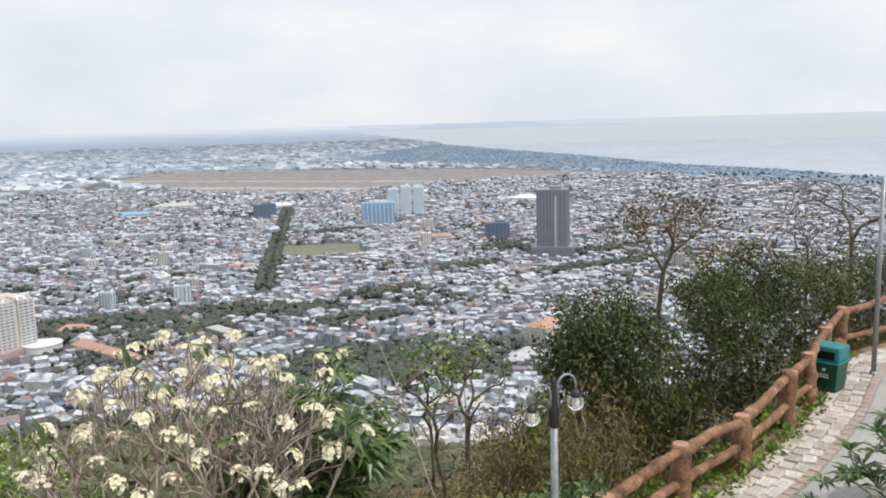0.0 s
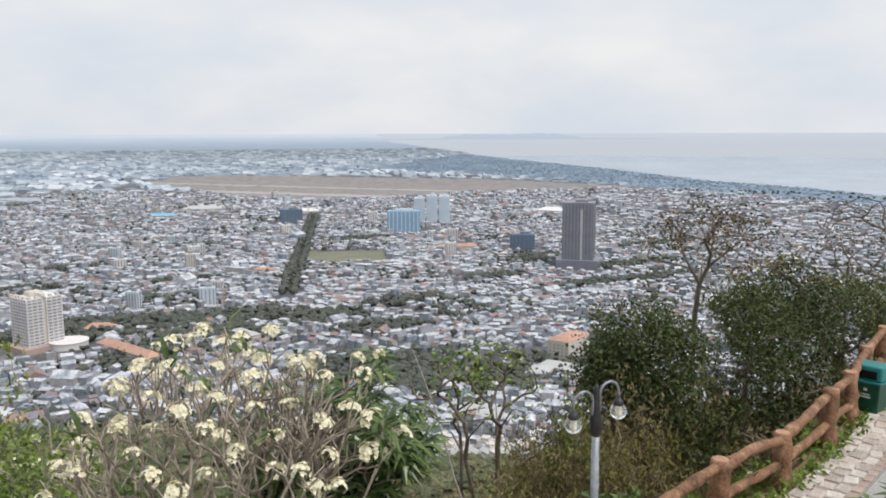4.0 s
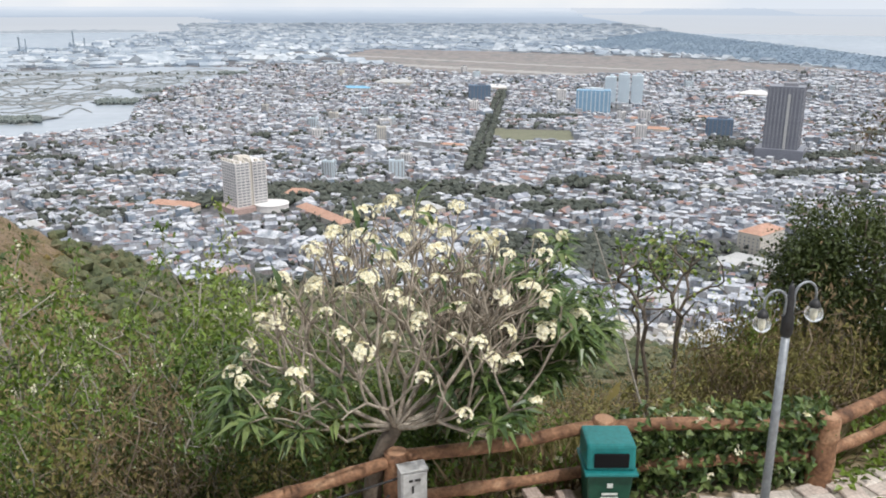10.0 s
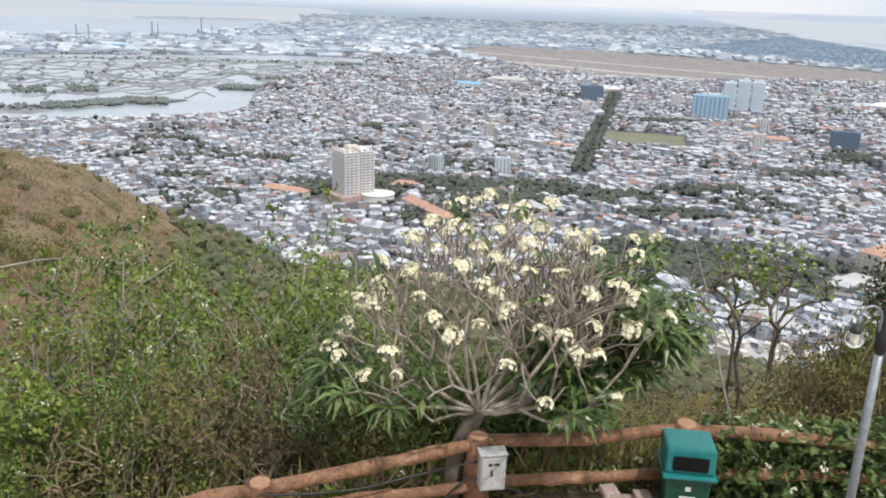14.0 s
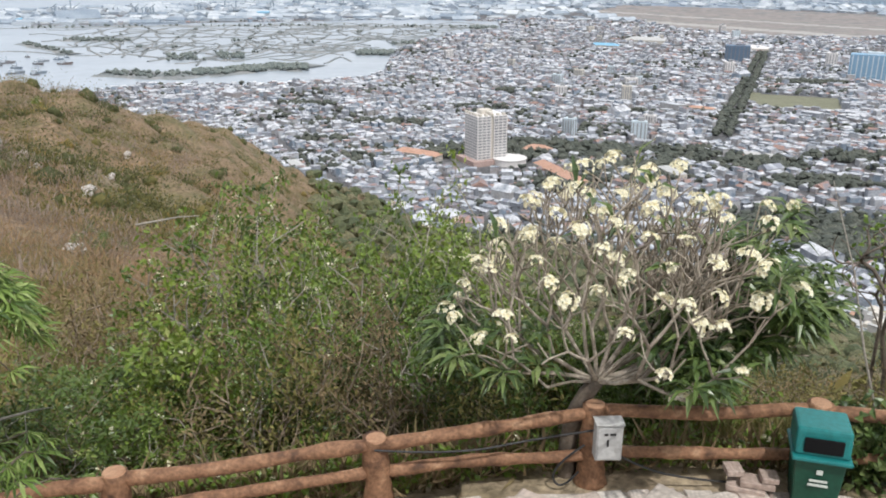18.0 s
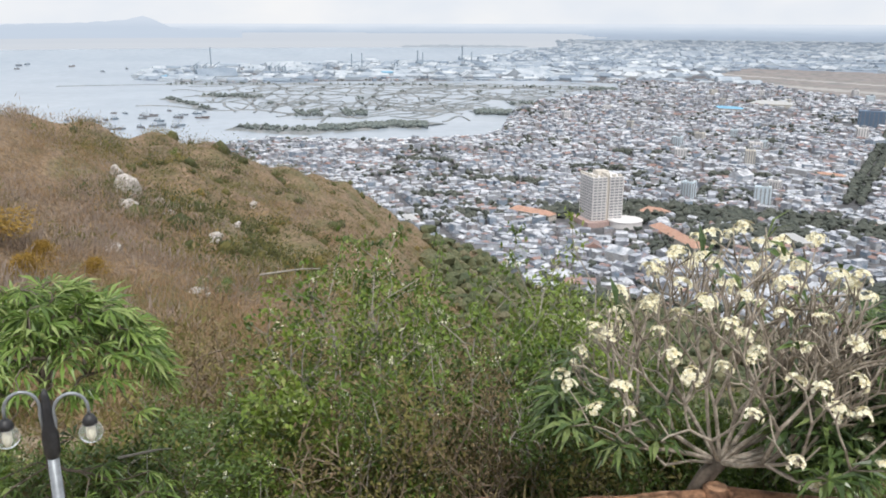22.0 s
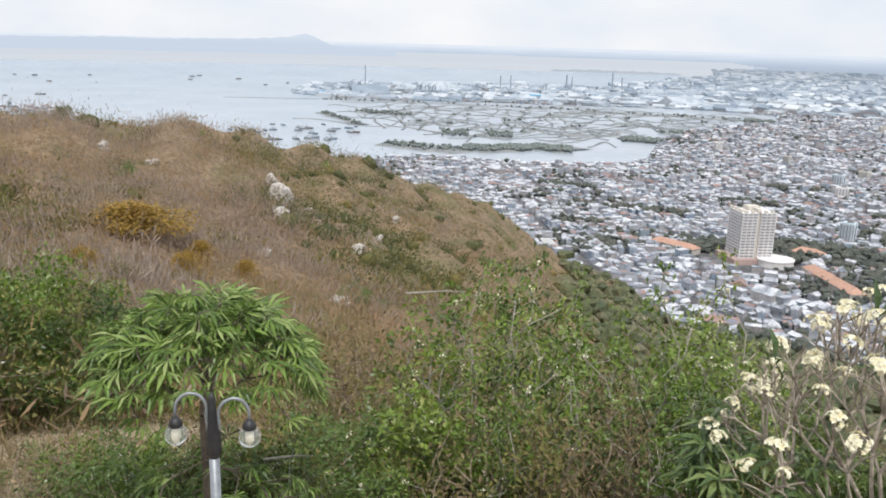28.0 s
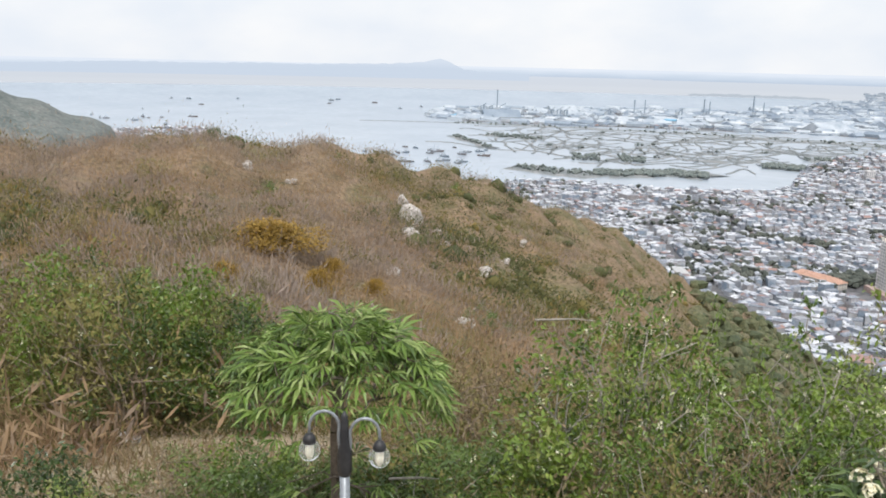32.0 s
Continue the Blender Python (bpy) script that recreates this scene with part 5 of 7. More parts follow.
brush("golden_grass", 2200, (24, 68), 0.4, 1.0, 1.5, 40, M_golden, "golden dry grass in patches on the hillside", 59, lambda p, a, s: (p > -0.2) & (p < 0.9) & (np.sin(a * 1.3) + np.cos(s * 19 + a * 0.4) > 0.5), 0.45, thin=0.05, up=1.4)
brush("grey_scrub", 2400, (22, 68), 0.55, 1.02, 2.4, 46, M_mauve, "leafless grey-mauve brushwood on the crest", 69, lambda p, a, s: (p > -1.2) & (p < 0.4), 0.6, thin=0.04, up=1.6)
brush("lower_scrub", 6200, (-62, 10), 0.3, 1.0, 2.3, 22, M_lowhill, "dark green trees and bushes on the lower slope", 64, lambda p, a, s: p > -1.5)
brush("lower_dry_scrub", 3800, (-62, 10), 0.06, 0.97, 1.8, 22, M_olivehill, "olive bushes on the lower slope", 65, lambda p, a, s: p > -0.5)

r = np.random.default_rng(58)
n = 9000
a, d = r.uniform(-64, 14, n), np.sqrt(r.uniform(90 ** 2, 720 ** 2, n))
x, y = -np.sin(np.radians(a)) * d, np.cos(np.radians(a)) * d
z = ground_z(x, y)
k = (z > 1.2) & (d < np.interp(a, RIDGE[:, 0], RIDGE[:, 2]) + 60)
x, y, z, d = x[k], y[k], z[k], d[k]
rad = r.uniform(1.5, 4.2, len(x)) * np.clip(d / 320, 0.35, 1.0)
cv, cf = clumps(x, y, z + rad * 0.55, rad)
tagged(new("foothill_trees", mesh_of("foothill_trees", cv, cf, M_foothill)), "dark green trees crowding the foot of the hill", "trees", kind="stuff")
brush("slope_scrub", 1700, (-38, -18), 0.08, 0.62, 1.7, 40, M_olivehill, "olive-brown scrub on the steep slope below the fence", 60, lambda p, a, s: p > -2)


def round_bushes(name, n, size, mat, label, seed, want):
    brush(name, n, (8, 68), 0.42, 1.01, size, 110, mat, label, seed, want, 0.24, True, 0.15)


round_bushes("olive_bushes", 560, 2.6, M_olivehill, "rounded olive bushes on the spur", 66, lambda p, a, s: p > 0.2)
round_bushes("green_bushes", 620, 2.7, M_greenhill, "rounded green bushes on the spur", 67, lambda p, a, s: (p > 0.7) | ((s > 0.8) & (a < 38)))
round_bushes("crest_bushes", 420, 2.6, M_greenhill, "dark green bushes below the crest of the spur", 56, lambda p, a, s: (a > 25) & (a < 36) & (s > 0.72) & (p > -0.9))
brush("brown_bushes", 1700, (8, 68), 0.3, 1.01, 2.4, 60, M_dryhill, "withered bushes standing out on the spur", 68, lambda p, a, s: p < 0.6, 0.4, thin=0.07, up=0.5)

# bushes that stand out on the spur
for i in range(40):
    a = rnd.uniform(9, 66)
    dr = float(np.interp(a, RIDGE[:, 0], RIDGE[:, 2]))
    d = rnd.uniform(0.2, 1.0) ** 0.8 * dr
    if d < 40:
        continue
    x, y = at(a, d)
    h = rnd.uniform(1.0, 3.2) * min(1.4, d / 90 + 0.3)
    src = rnd.choice(olive + olive + dryb + dryb + deep[:1] + bright[:2])
    ob = copy_thing(src, pose(0, 0, 0))
    w = h / 3 * rnd.uniform(1.0, 1.8)
    ob.matrix_basis = pose(x, y, place(x, y) - 0.1, 0, 0, rnd.uniform(0, 360)) @ Matrix.Diagonal((w, w, h / 3, 1))
    tagged(ob, group="spur bushes")

# dry grass on the near slope
r = np.random.default_rng(70)
n = 14000
a = r.uniform(-37, -14, n)
d = brink(a) + 0.4 + 9 * r.random(n) ** 1.2
x, y = -np.sin(np.radians(a)) * d, np.cos(np.radians(a)) * d
v, f = leaves(np.stack([x, y, ground_z(x, y) - 0.02], -1), r.normal(size=(n, 3)) * 0.4 + np.array([0, 0, 1.0]), r.normal(size=(n, 3)), r.uniform(0.4, 1.1, n), r.uniform(0.015, 0.035, n), 0.3)
tagged(new("tall_grass", mesh_of("tall_grass", v, f, M_olivehill)), "tall olive-brown grass on the slope below the fence", "grass", kind="stuff")
r = np.random.default_rng(71)
n = 26000
a = r.uniform(-60, 64, n)
d = brink(a) - 0.35 + 14 * r.random(n) ** 1.5
x, y = -np.sin(np.radians(a)) * d, np.cos(np.radians(a)) * d
v, f = leaves(np.stack([x, y, ground_z(x, y) - 0.02], -1), r.normal(size=(n, 3)) * 0.45 + np.array([0, 0, 1.0]), r.normal(size=(n, 3)), r.uniform(0.2, 0.7, n), r.uniform(0.012, 0.03, n), 0.25)
tagged(new("dry_grass", mesh_of("dry_grass", v, f, M_dry)), "dry straw-coloured grass on the slope", "grass", kind="stuff")
n = 16000
a = r.uniform(-60, 64, n)
d = brink(a) - 0.4 + 4 * r.random(n) ** 1.4
x, y = -np.sin(np.radians(a)) * d, np.cos(np.radians(a)) * d
v, f = leaves(np.stack([x, y, ground_z(x, y) + r.uniform(0, 0.35, n)], -1), r.normal(size=(n, 3)) + np.array([0, 0, 0.5]), r.normal(size=(n, 3)) + np.array([0, 0, 1]), r.uniform(0.06, 0.16, n), r.uniform(0.02, 0.045, n), 0.2)
tagged(new("low_herbs", mesh_of("low_herbs", v, f, M_leaf)), "low green herbs and creepers along the fence", "herbs", kind="stuff")
n = 160
k = r.integers(0, len(x), n)
p = np.stack([x[k], y[k], ground_z(x[k], y[k]) + r.uniform(0.25, 0.5, n)], -1)
p = np.repeat(p, 5, 0) + r.normal(size=(n * 5, 3)) * 0.012
v, f = leaves(p, r.normal(size=(n * 5, 3)), r.normal(size=(n * 5, 3)), 0.05, 0.02, 0.1)
tagged(new("white_blossom", mesh_of("white_blossom", v, f, M_petal)), "scattered small white blossoms in the herbs", "flowers", kind="stuff")


# ---- rocks on the spur ----
def sight(heading, tilt):
    """The place on the hill that lies at a heading and tilt from the lookout."""
    best = None
    for d in np.geomspace(20, 300, 200):
        x, y = at(heading, d)
        best = (d, x, y)
        if math.degrees(math.atan2(place(x, y) - 230, d)) >= tilt:
            break
    return best[1:]


def rock(heading, tilt, size, seed, flat=0.8, label="pale weathered rock outcrop among dry scrub"):
    rr_ = random.Random(seed)
    x, y = sight(heading, tilt)
    bm = bmesh.new()
    for k in range(5):
        q = bmesh.ops.create_icosphere(bm, subdivisions=2, radius=size * rr_.uniform(0.3, 0.6))["verts"]
        off = Vector((rr_.uniform(-1, 1), rr_.uniform(-0.4, 0.4), rr_.uniform(-0.3, 0.9))) * size * 0.6
        for w in q:
            n_ = noise.noise(w.co * (1.6 / size) + Vector((k * 3, seed, 0)))
            w.co = w.co * (1 + 0.5 * n_)
            w.co.z *= flat
            w.co += off
    me = bpy.data.meshes.new("rock")
    bm.to_mesh(me)
    bm.free()
    me.materials.append(M_rock)
    ob = new("rock", me)
    ob.matrix_basis = pose(x, y, place(x, y), 0, 0, rr_.uniform(0, 360))
    tagged(ob, label, "rock", "hill rocks")


for i, (a, t, s) in enumerate(((34.3, -11.2, 3.4), (34.6, -9.9, 2.2), (33.9, -12.2, 2.6), (32.0, -12.0, 1.8), (31.4, -12.6, 1.3), (43, -12.6, 1.5), (41.3, -12.9, 1.2), (45.2, -7.4, 1.6), (42.2, -8.4, 1.2), (28.5, -14.5, 1.6), (27.2, -13.6, 1.2), (35.4, -14.6, 1.2), (30, -18.0, 1.2), (26, -12.4, 1.4), (48.4, -19.6, 0.9), (47.4, -20.0, 1.0), (50.2, -19.2, 0.9), (54.0, -24.6, 0.35))):
    rock(a, t, s, 100 + i, 1.3 if s > 2 else 0.8)
for i, (a, d, l) in enumerate(((48.8, 29, 1.6), (47.2, 28, 1.2), (50.6, 30, 1.4))):
    x, y = at(a, d)
    bm = bmesh.new()
    bm_box(bm, -l / 2, -0.3, -0.3, l / 2, 0.3, 0.12, 0.05)
    for w in bm.verts:
        w.co += noise.noise_vector(w.co * 1.5) * 0.12
    ob = new("stone_ledge", bpy.data.meshes.new("stone_ledge"))
    bm.to_mesh(ob.data)
    bm.free()
    ob.data.materials.append(M_soil)
    ob.matrix_basis = pose(x, y, place(x, y) + 0.1, 0, 0, a + 6 * i)
    tagged(ob, "flat pale stone ledge in dry ground", "ledge", "hill rocks")
x, y = sight(45.9, -20.4)
bm = bmesh.new()
bmesh.ops.create_icosphere(bm, subdivisions=3, radius=0.42)
for w in bm.verts:
    w.co += noise.noise_vector(w.co * 3.0) * 0.12
    w.co.z *= 0.9
ob = new("earth_mound", bpy.data.meshes.new("earth_mound"))
bm.to_mesh(ob.data)
bm.free()
ob.data.materials.append(material("red_earth", [(0.20, 0.075, 0.045), (0.28, 0.12, 0.075), (0.24, 0.10, 0.06)], scale=3, fine=14, bump=0.6, spread=0.25))
ob.matrix_basis = pose(x, y, place(x, y) + 0.1)
tagged(ob, "small mound of red earth among the bushes", "mound")
# golden bush on the spur
golden = shrub_design("golden_bush", 77, 3.0, 3.4, 110, 60, 0.2, material("golden_leaves", [(0.30, 0.185, 0.04), (0.38, 0.245, 0.055), (0.25, 0.175, 0.05)], scale=0.5, fine=3, bump=0, per="island", spread=0.2, trans=0.2), "wide golden-yellow bush on the hillside", "bush", "hill bushes", low=0.1, spread=0.3)
x, y = sight(43.6, -12.9)
golden.matrix_basis = pose(x, y, place(x, y)) @ Matrix.Diagonal((2.5, 1.8, 1.0, 1))
for a, d, s in ((40.6, 70, 0.8), (39.5, 80, 0.7), (47, 64, 0.6), (36.5, 75, 0.6)):
    x, y = at(a, d)
    copy_thing(golden, pose(0, 0, 0)).matrix_basis = pose(x, y, place(x, y), 0, 0, a * 7) @ Matrix.Diagonal((s, s, s * 0.9, 1))
# ---- frangipani by the fence ----
def forked(stem, limbs, centre, reach, length, shrink, depth, r0, seed, floor):
    """A tree that forks and forks again, each limb leaning out from its parent, within a dome. Returns mesh data, limb ends and their ways."""
    rr_ = random.Random(seed)
    centre, reach = Vector(centre), Vector(reach)
    nodes, parent, ends, ways = [Vector(p) for p in stem], [-1] + list(range(len(stem) - 1)), [], []

    def inside_dome(p):
        q = p - centre
        return (q.x / reach.x) ** 2 + (q.y / reach.y) ** 2 + (max(q.z, 0) / reach.z) ** 2 < 1 and p.z > floor + 0.5 * max(0.0, -q.y) + (0.5 if q.x > 0.25 else 0.0) + 0.12 * max(0.0, -q.x - 0.9)

    def limb(i, way, l, d):
        way = way.normalized()
        side = way.orthogonal().normalized()
        for k in range(2):
            step = way * (l / 2) + Vector((0, 0, 0.03 * l)) + side * (l * 0.08 * rr_.uniform(-1, 1))
            p = nodes[i] + step
            if not inside_dome(p):
                break
            nodes.append(p)
            parent.append(i)
            i = len(nodes) - 1
            way = (way + Vector((0, 0, 0.1))).normalized()
        if d == 0 or not inside_dome(nodes[i] + way * l * 0.5):
            ends.append(i)
            ways.append(way[:])
            return
        n = 3 if rr_.random() < 0.32 else 2
        spin = rr_.uniform(0, 2 * math.pi)
        for k in range(n):
            t = spin + 2 * math.pi * k / n + rr_.uniform(-0.4, 0.4)
            out = side * math.cos(t) + way.cross(side) * math.sin(t)
            lean = rr_.uniform(0.5, 0.95)
            limb(i, way + out * lean + Vector((0, 0, 0.14)), l * shrink * rr_.uniform(0.8, 1.15), d - 1)

    for way in limbs:
        limb(len(stem) - 1, Vector(way), length * rr_.uniform(0.85, 1.15), depth)
    count = [0] * len(nodes)
    for q in ends:
        count[q] += 1
    for i in range(len(nodes) - 1, 0, -1):
        count[parent[i]] += count[i]
    rad = [r0 * max(c, 1) ** 0.3 for c in count]
    random.seed(seed)
    bits = [tube([nodes[parent[i]], nodes[i]], [min(rad[parent[i]], rad[i] * 1.4), rad[i]], 5, 0.12, False) for i in range(1, len(nodes))]
    v, f = join(bits)
    return v, f, np.array([nodes[q][:] for q in ends]), np.array(ways), np.array([q[:] for q in nodes])


def frangipani():
    r = np.random.default_rng(88)
    random.seed(88)
    bx, by = at(-6.3, 7.9)
    gz_ = place(bx, by)
    ob = empty("frangipani_tree", bx, by, gz_, label="grey-limbed frangipani tree in cream blossom with long dark leaves", category="tree")
    v, f, e, w, limbs = forked([(0, 0, -0.2), (0.02, 0.02, 0.45), (0.1, 0.0, 0.85), (0.28, 0.02, 1.15)],
                        [(-1.4, -0.3, 0.25), (-1.3, -0.7, 0.0), (-1.2, 0.2, 0.6), (-0.6, 0.7, 0.8), (-0.35, -0.8, 0.75), (-0.2, 0.1, 1.2), (0.35, 0.3, 1.3), (0.8, -1.0, 0.55), (0.8, 0.7, 0.9), (1.3, 0.1, 0.95), (1.5, -0.5, 0.55), (1.5, 0.3, 0.5), (1.5, -0.7, 0.4), (1.6, 0.35, 0.4), (1.8, -0.2, 0.5), (1.6, 0.7, 0.6)],
                        (1.2, 0.2, 0.95), (2.72, 1.95, 2.78), 0.55, 0.84, 5, 0.0076, 88, 0.85)
    part_of("branchwork", mesh_of("branchwork", v, f, M_twigs, smooth=True), ob, "smooth grey forking limbs")
    v, f = tube([(0, 0, -0.2), (0.005, 0.005, 0.1), (0.015, 0.015, 0.35), (0.035, 0.015, 0.58), (0.085, 0.005, 0.8), (0.17, 0.01, 1.0), (0.29, 0.02, 1.17)], [0.125, 0.11, 0.1, 0.096, 0.094, 0.09, 0.08], 12, 0.05)
    part_of("trunk", mesh_of("trunk", v, f, M_twig, smooth=True), ob, "brown-grey leaning trunk")
    # long leaves in whorls, thick on one flank and along the lower edge, thin on the other
    chance = np.clip(1.0 * (e[:, 0] - 1.55) / 0.9 - 0.1 * (e[:, 2] - 2.2), 0.0, 0.95)
    k = r.random(len(e)) < chance
    k |= ((e[:, 2] < 1.85) & (e[:, 0] > 0.7) & (r.random(len(e)) < 0.75)) | ((e[:, 2] < 1.4) & (r.random(len(e)) < 0.5))
    k |= (e[:, 0] < 0.5) & (e[:, 2] < 1.8) & (r.random(len(e)) < 0.4)
    k |= (e[:, 2] < 1.95) & (e[:, 0] > 0.9) & (r.random(len(e)) < 0.8)
    k |= (e[:, 2] < 1.5) & (r.random(len(e)) < 0.5)
    P, A = [], []
    full = [(p, way) for p, way in zip(e[k], w[k])]
    full += [(p + r.normal(size=3) * 0.12, way) for p, way in zip(e, w) if p[0] > 1.9 and 1.8 < p[2] < 2.9 and r.random() < 0.35]
    full = [(p, way) for p, way in full if p[2] > ((1.55 if p[0] > 2.0 else 1.2 if p[0] > 0.7 else 1.05 if p[0] > -0.3 else 0.6) - 0.5 * p[1])]
    # whorls on short side shoots low in the crown
    low = limbs[(limbs[:, 0] > 0.75) & (limbs[:, 0] < 2.1) & (limbs[:, 2] > 1.15) & (limbs[:, 2] < 2.0) & (limbs[:, 2] > 1.2 - 0.45 * limbs[:, 1])]
    full += [(p + r.normal(size=3) * 0.1, np.array([0.3, -0.3, 0.5])) for p in low[r.permutation(len(low))[:46]]]
    low = limbs[(limbs[:, 0] < 0.2) & (limbs[:, 2] < 1.6) & (limbs[:, 2] > 0.9 - 0.45 * limbs[:, 1])]
    full += [(p + r.normal(size=3) * 0.1, np.array([-0.4, -0.2, 0.5])) for p in low[r.permutation(len(low))[:14]]]
    for p, way in full:
        for j in range(16):
            t = 2 * math.pi * (j + r.random() * 0.6) / 16
            P.append(p + way * r.uniform(-0.1, 0.02))
            A.append(np.array([math.cos(t), math.sin(t), r.uniform(-0.45, 0.55)]) + 0.3 * np.array(way))
    few = e[~k]
    for p in few[r.random(len(few)) < 0.05]:
        for j in range(3):
            P.append(p)
            A.append(r.normal(size=3) + np.array([0, 0, 0.6]))
    P, A = np.array(P), np.array(A)
    lv, lf = leaves(P, A, np.tile([0, 0, 1.0], (len(P), 1)) + r.normal(size=(len(P), 3)) * 0.2, r.uniform(0.22, 0.40, len(P)), r.uniform(0.024, 0.036, len(P)), 0.34)
    part_of("crown", mesh_of("crown", lv, lf, M_frangi), ob, "long glossy dark green leaves")
    # clusters of blossom at the limb ends
    heads = []
    for s in range(4):
        rr_ = np.random.default_rng(90 + s)
        m = 20
        cen = unit(rr_.normal(size=(m, 3)) + np.array([0, 0, 0.9])) * rr_.uniform(0.06, 0.10, (m, 1)) * np.array([1.15, 1.15, 0.85])
        pp, aa, nn = [], [], []
        for q_ in cen:
            o = unit(q_ + np.array([0, 0, 0.03]))
            s1 = unit(np.cross(o, rr_.normal(size=3)))
            s2 = np.cross(o, s1)
            for j in range(5):
                t = 2 * math.pi * j / 5
                pp.append(q_), aa.append(s1 * math.cos(t) + s2 * math.sin(t) + o * 0.35), nn.append(o)
        lv, lf = leaves(np.array(pp), np.array(aa), np.array(nn), rr_.uniform(0.034, 0.044, len(pp)), 0.015, 0.1)
        heads.append(mesh_of("blossom", lv, lf, M_petal))
    # spread over the outer shell, thinner on the low flank that is bare
    q = (e - np.array([1.2, 0.2, 0.95])) / np.array([2.72, 1.95, 2.78])
    shell = np.linalg.norm(q, axis=1)
    keen = (shell > 0.74) & (w[:, 2] > -0.2) & (e[:, 2] > 1.6)
    want = np.clip(0.5 + 0.26 * (e[:, 2] - 1.9) + 0.22 * (e[:, 0] - 0.9) + 0.1 * (e[:, 1] < 0.3), 0.1, 1.0)
    order, chosen = np.argsort(-(want * r.random(len(e)) ** 0.7)), []
    for i in order:
        if keen[i] and all(np.linalg.norm(e[i] - e[j]) > 0.3 for j in chosen):
            chosen.append(i)
        if len(chosen) >= 92:
            break
    for i in chosen:
        s = r.uniform(0.65, 1.0)
        part_of("blossom", heads[i % 4], ob, "", pose(*(e[i] + np.array([0, 0, 0.04])), r.uniform(-20, 20), r.uniform(-20, 20), r.uniform(0, 360)) @ Matrix.Diagonal((s, s, s, 1)))
    low = np.argsort(e[:, 2])[:60:12]
    for i in low:
        part_of("blossom", heads[1], ob, "", pose(*e[i]))


M_twig = material("brown_bark", [(0.09, 0.072, 0.058), (0.165, 0.135, 0.108), (0.13, 0.102, 0.08)], scale=4, fine=30, bump=0.4, spread=0.15)
M_frangi = material("frangipani_leaves", [(0.04, 0.07, 0.022), (0.07, 0.12, 0.034), (0.115, 0.175, 0.045), (0.19, 0.24, 0.085)], scale=1.0, fine=8, bump=0, per="island", spread=0.12, rough=0.35, gloss=0.5, trans=0.2)
M_papaya = material("papaya_leaves", [(0.05, 0.09, 0.02), (0.11, 0.185, 0.035), (0.19, 0.285, 0.06), (0.33, 0.40, 0.15)], scale=1.0, fine=8, bump=0, per="island", spread=0.12, rough=0.42, gloss=0.4, trans=0.25)
frangipani()


# ---- papaya-like tree behind the lamp ----
def papaya():
    r = np.random.default_rng(120)
    random.seed(120)
    bx, by = at(40.4, 8.3)
    gz_ = place(bx, by)
    ob = empty("papaya_tree", bx, by, gz_, label="papaya tree with a dome of large lobed green leaves", category="tree")
    top = 230 + 8.3 * math.tan(radians(-16.4)) - gz_
    n = 330
    th, q = r.uniform(0, 2 * math.pi, n), np.sqrt(r.random(n))
    tips = np.stack([1.12 * q * np.cos(th) + 0.08, 1.05 * q * np.sin(th), top - 0.04 - 0.6 * q ** 2.4 - 0.5 * r.random(n) ** 1.5 + 0.08 * np.sin(th * 5)], -1)
    low = np.stack([r.uniform(-0.5, 1.4, 90), r.uniform(-0.8, 0.5, 90), r.uniform(0.4, top - 1.75, 90)], -1)
    v, f, e, w = grow([(0, 0, -0.2), (0.04, 0, 0.8), (0, 0.03, top * 0.45), (0.02, 0, top * 0.62)], np.concatenate([tips, low]).tolist(), step=0.3, r0=0.006, power=0.42, pull=0.2, bend=0.4)
    part_of("trunk", mesh_of("trunk", v, f, M_twig, smooth=True), ob)
    P, A, N, L = [], [], [], []
    for p in e:
        o = unit(np.array([p[0], p[1], 0.3 if p[2] > top - 1.3 else 0.1]) + r.normal(size=3) * 0.38)
        s1 = unit(np.cross(o, [0, 0, 1.0]))
        up = np.cross(s1, o)
        lo = r.uniform(0.2, 0.36)
        for j in range(11):
            t = radians(-130 + 260 * j / 10)
            P.append(p)
            A.append(o * math.cos(t) + s1 * math.sin(t) - up * 0.34)
            N.append(up + 0.15 * r.normal(size=3))
            L.append(lo * (1.0 - 0.35 * abs(j - 5) / 5) * r.uniform(0.85, 1.1))
    lv, lf = leaves(np.array(P), np.array(A), np.array(N), np.array(L), np.array(L) * 0.072, 0.24)
    part_of("crown", mesh_of("crown", lv, lf, M_papaya), ob, "large deeply lobed leaves")


papaya()


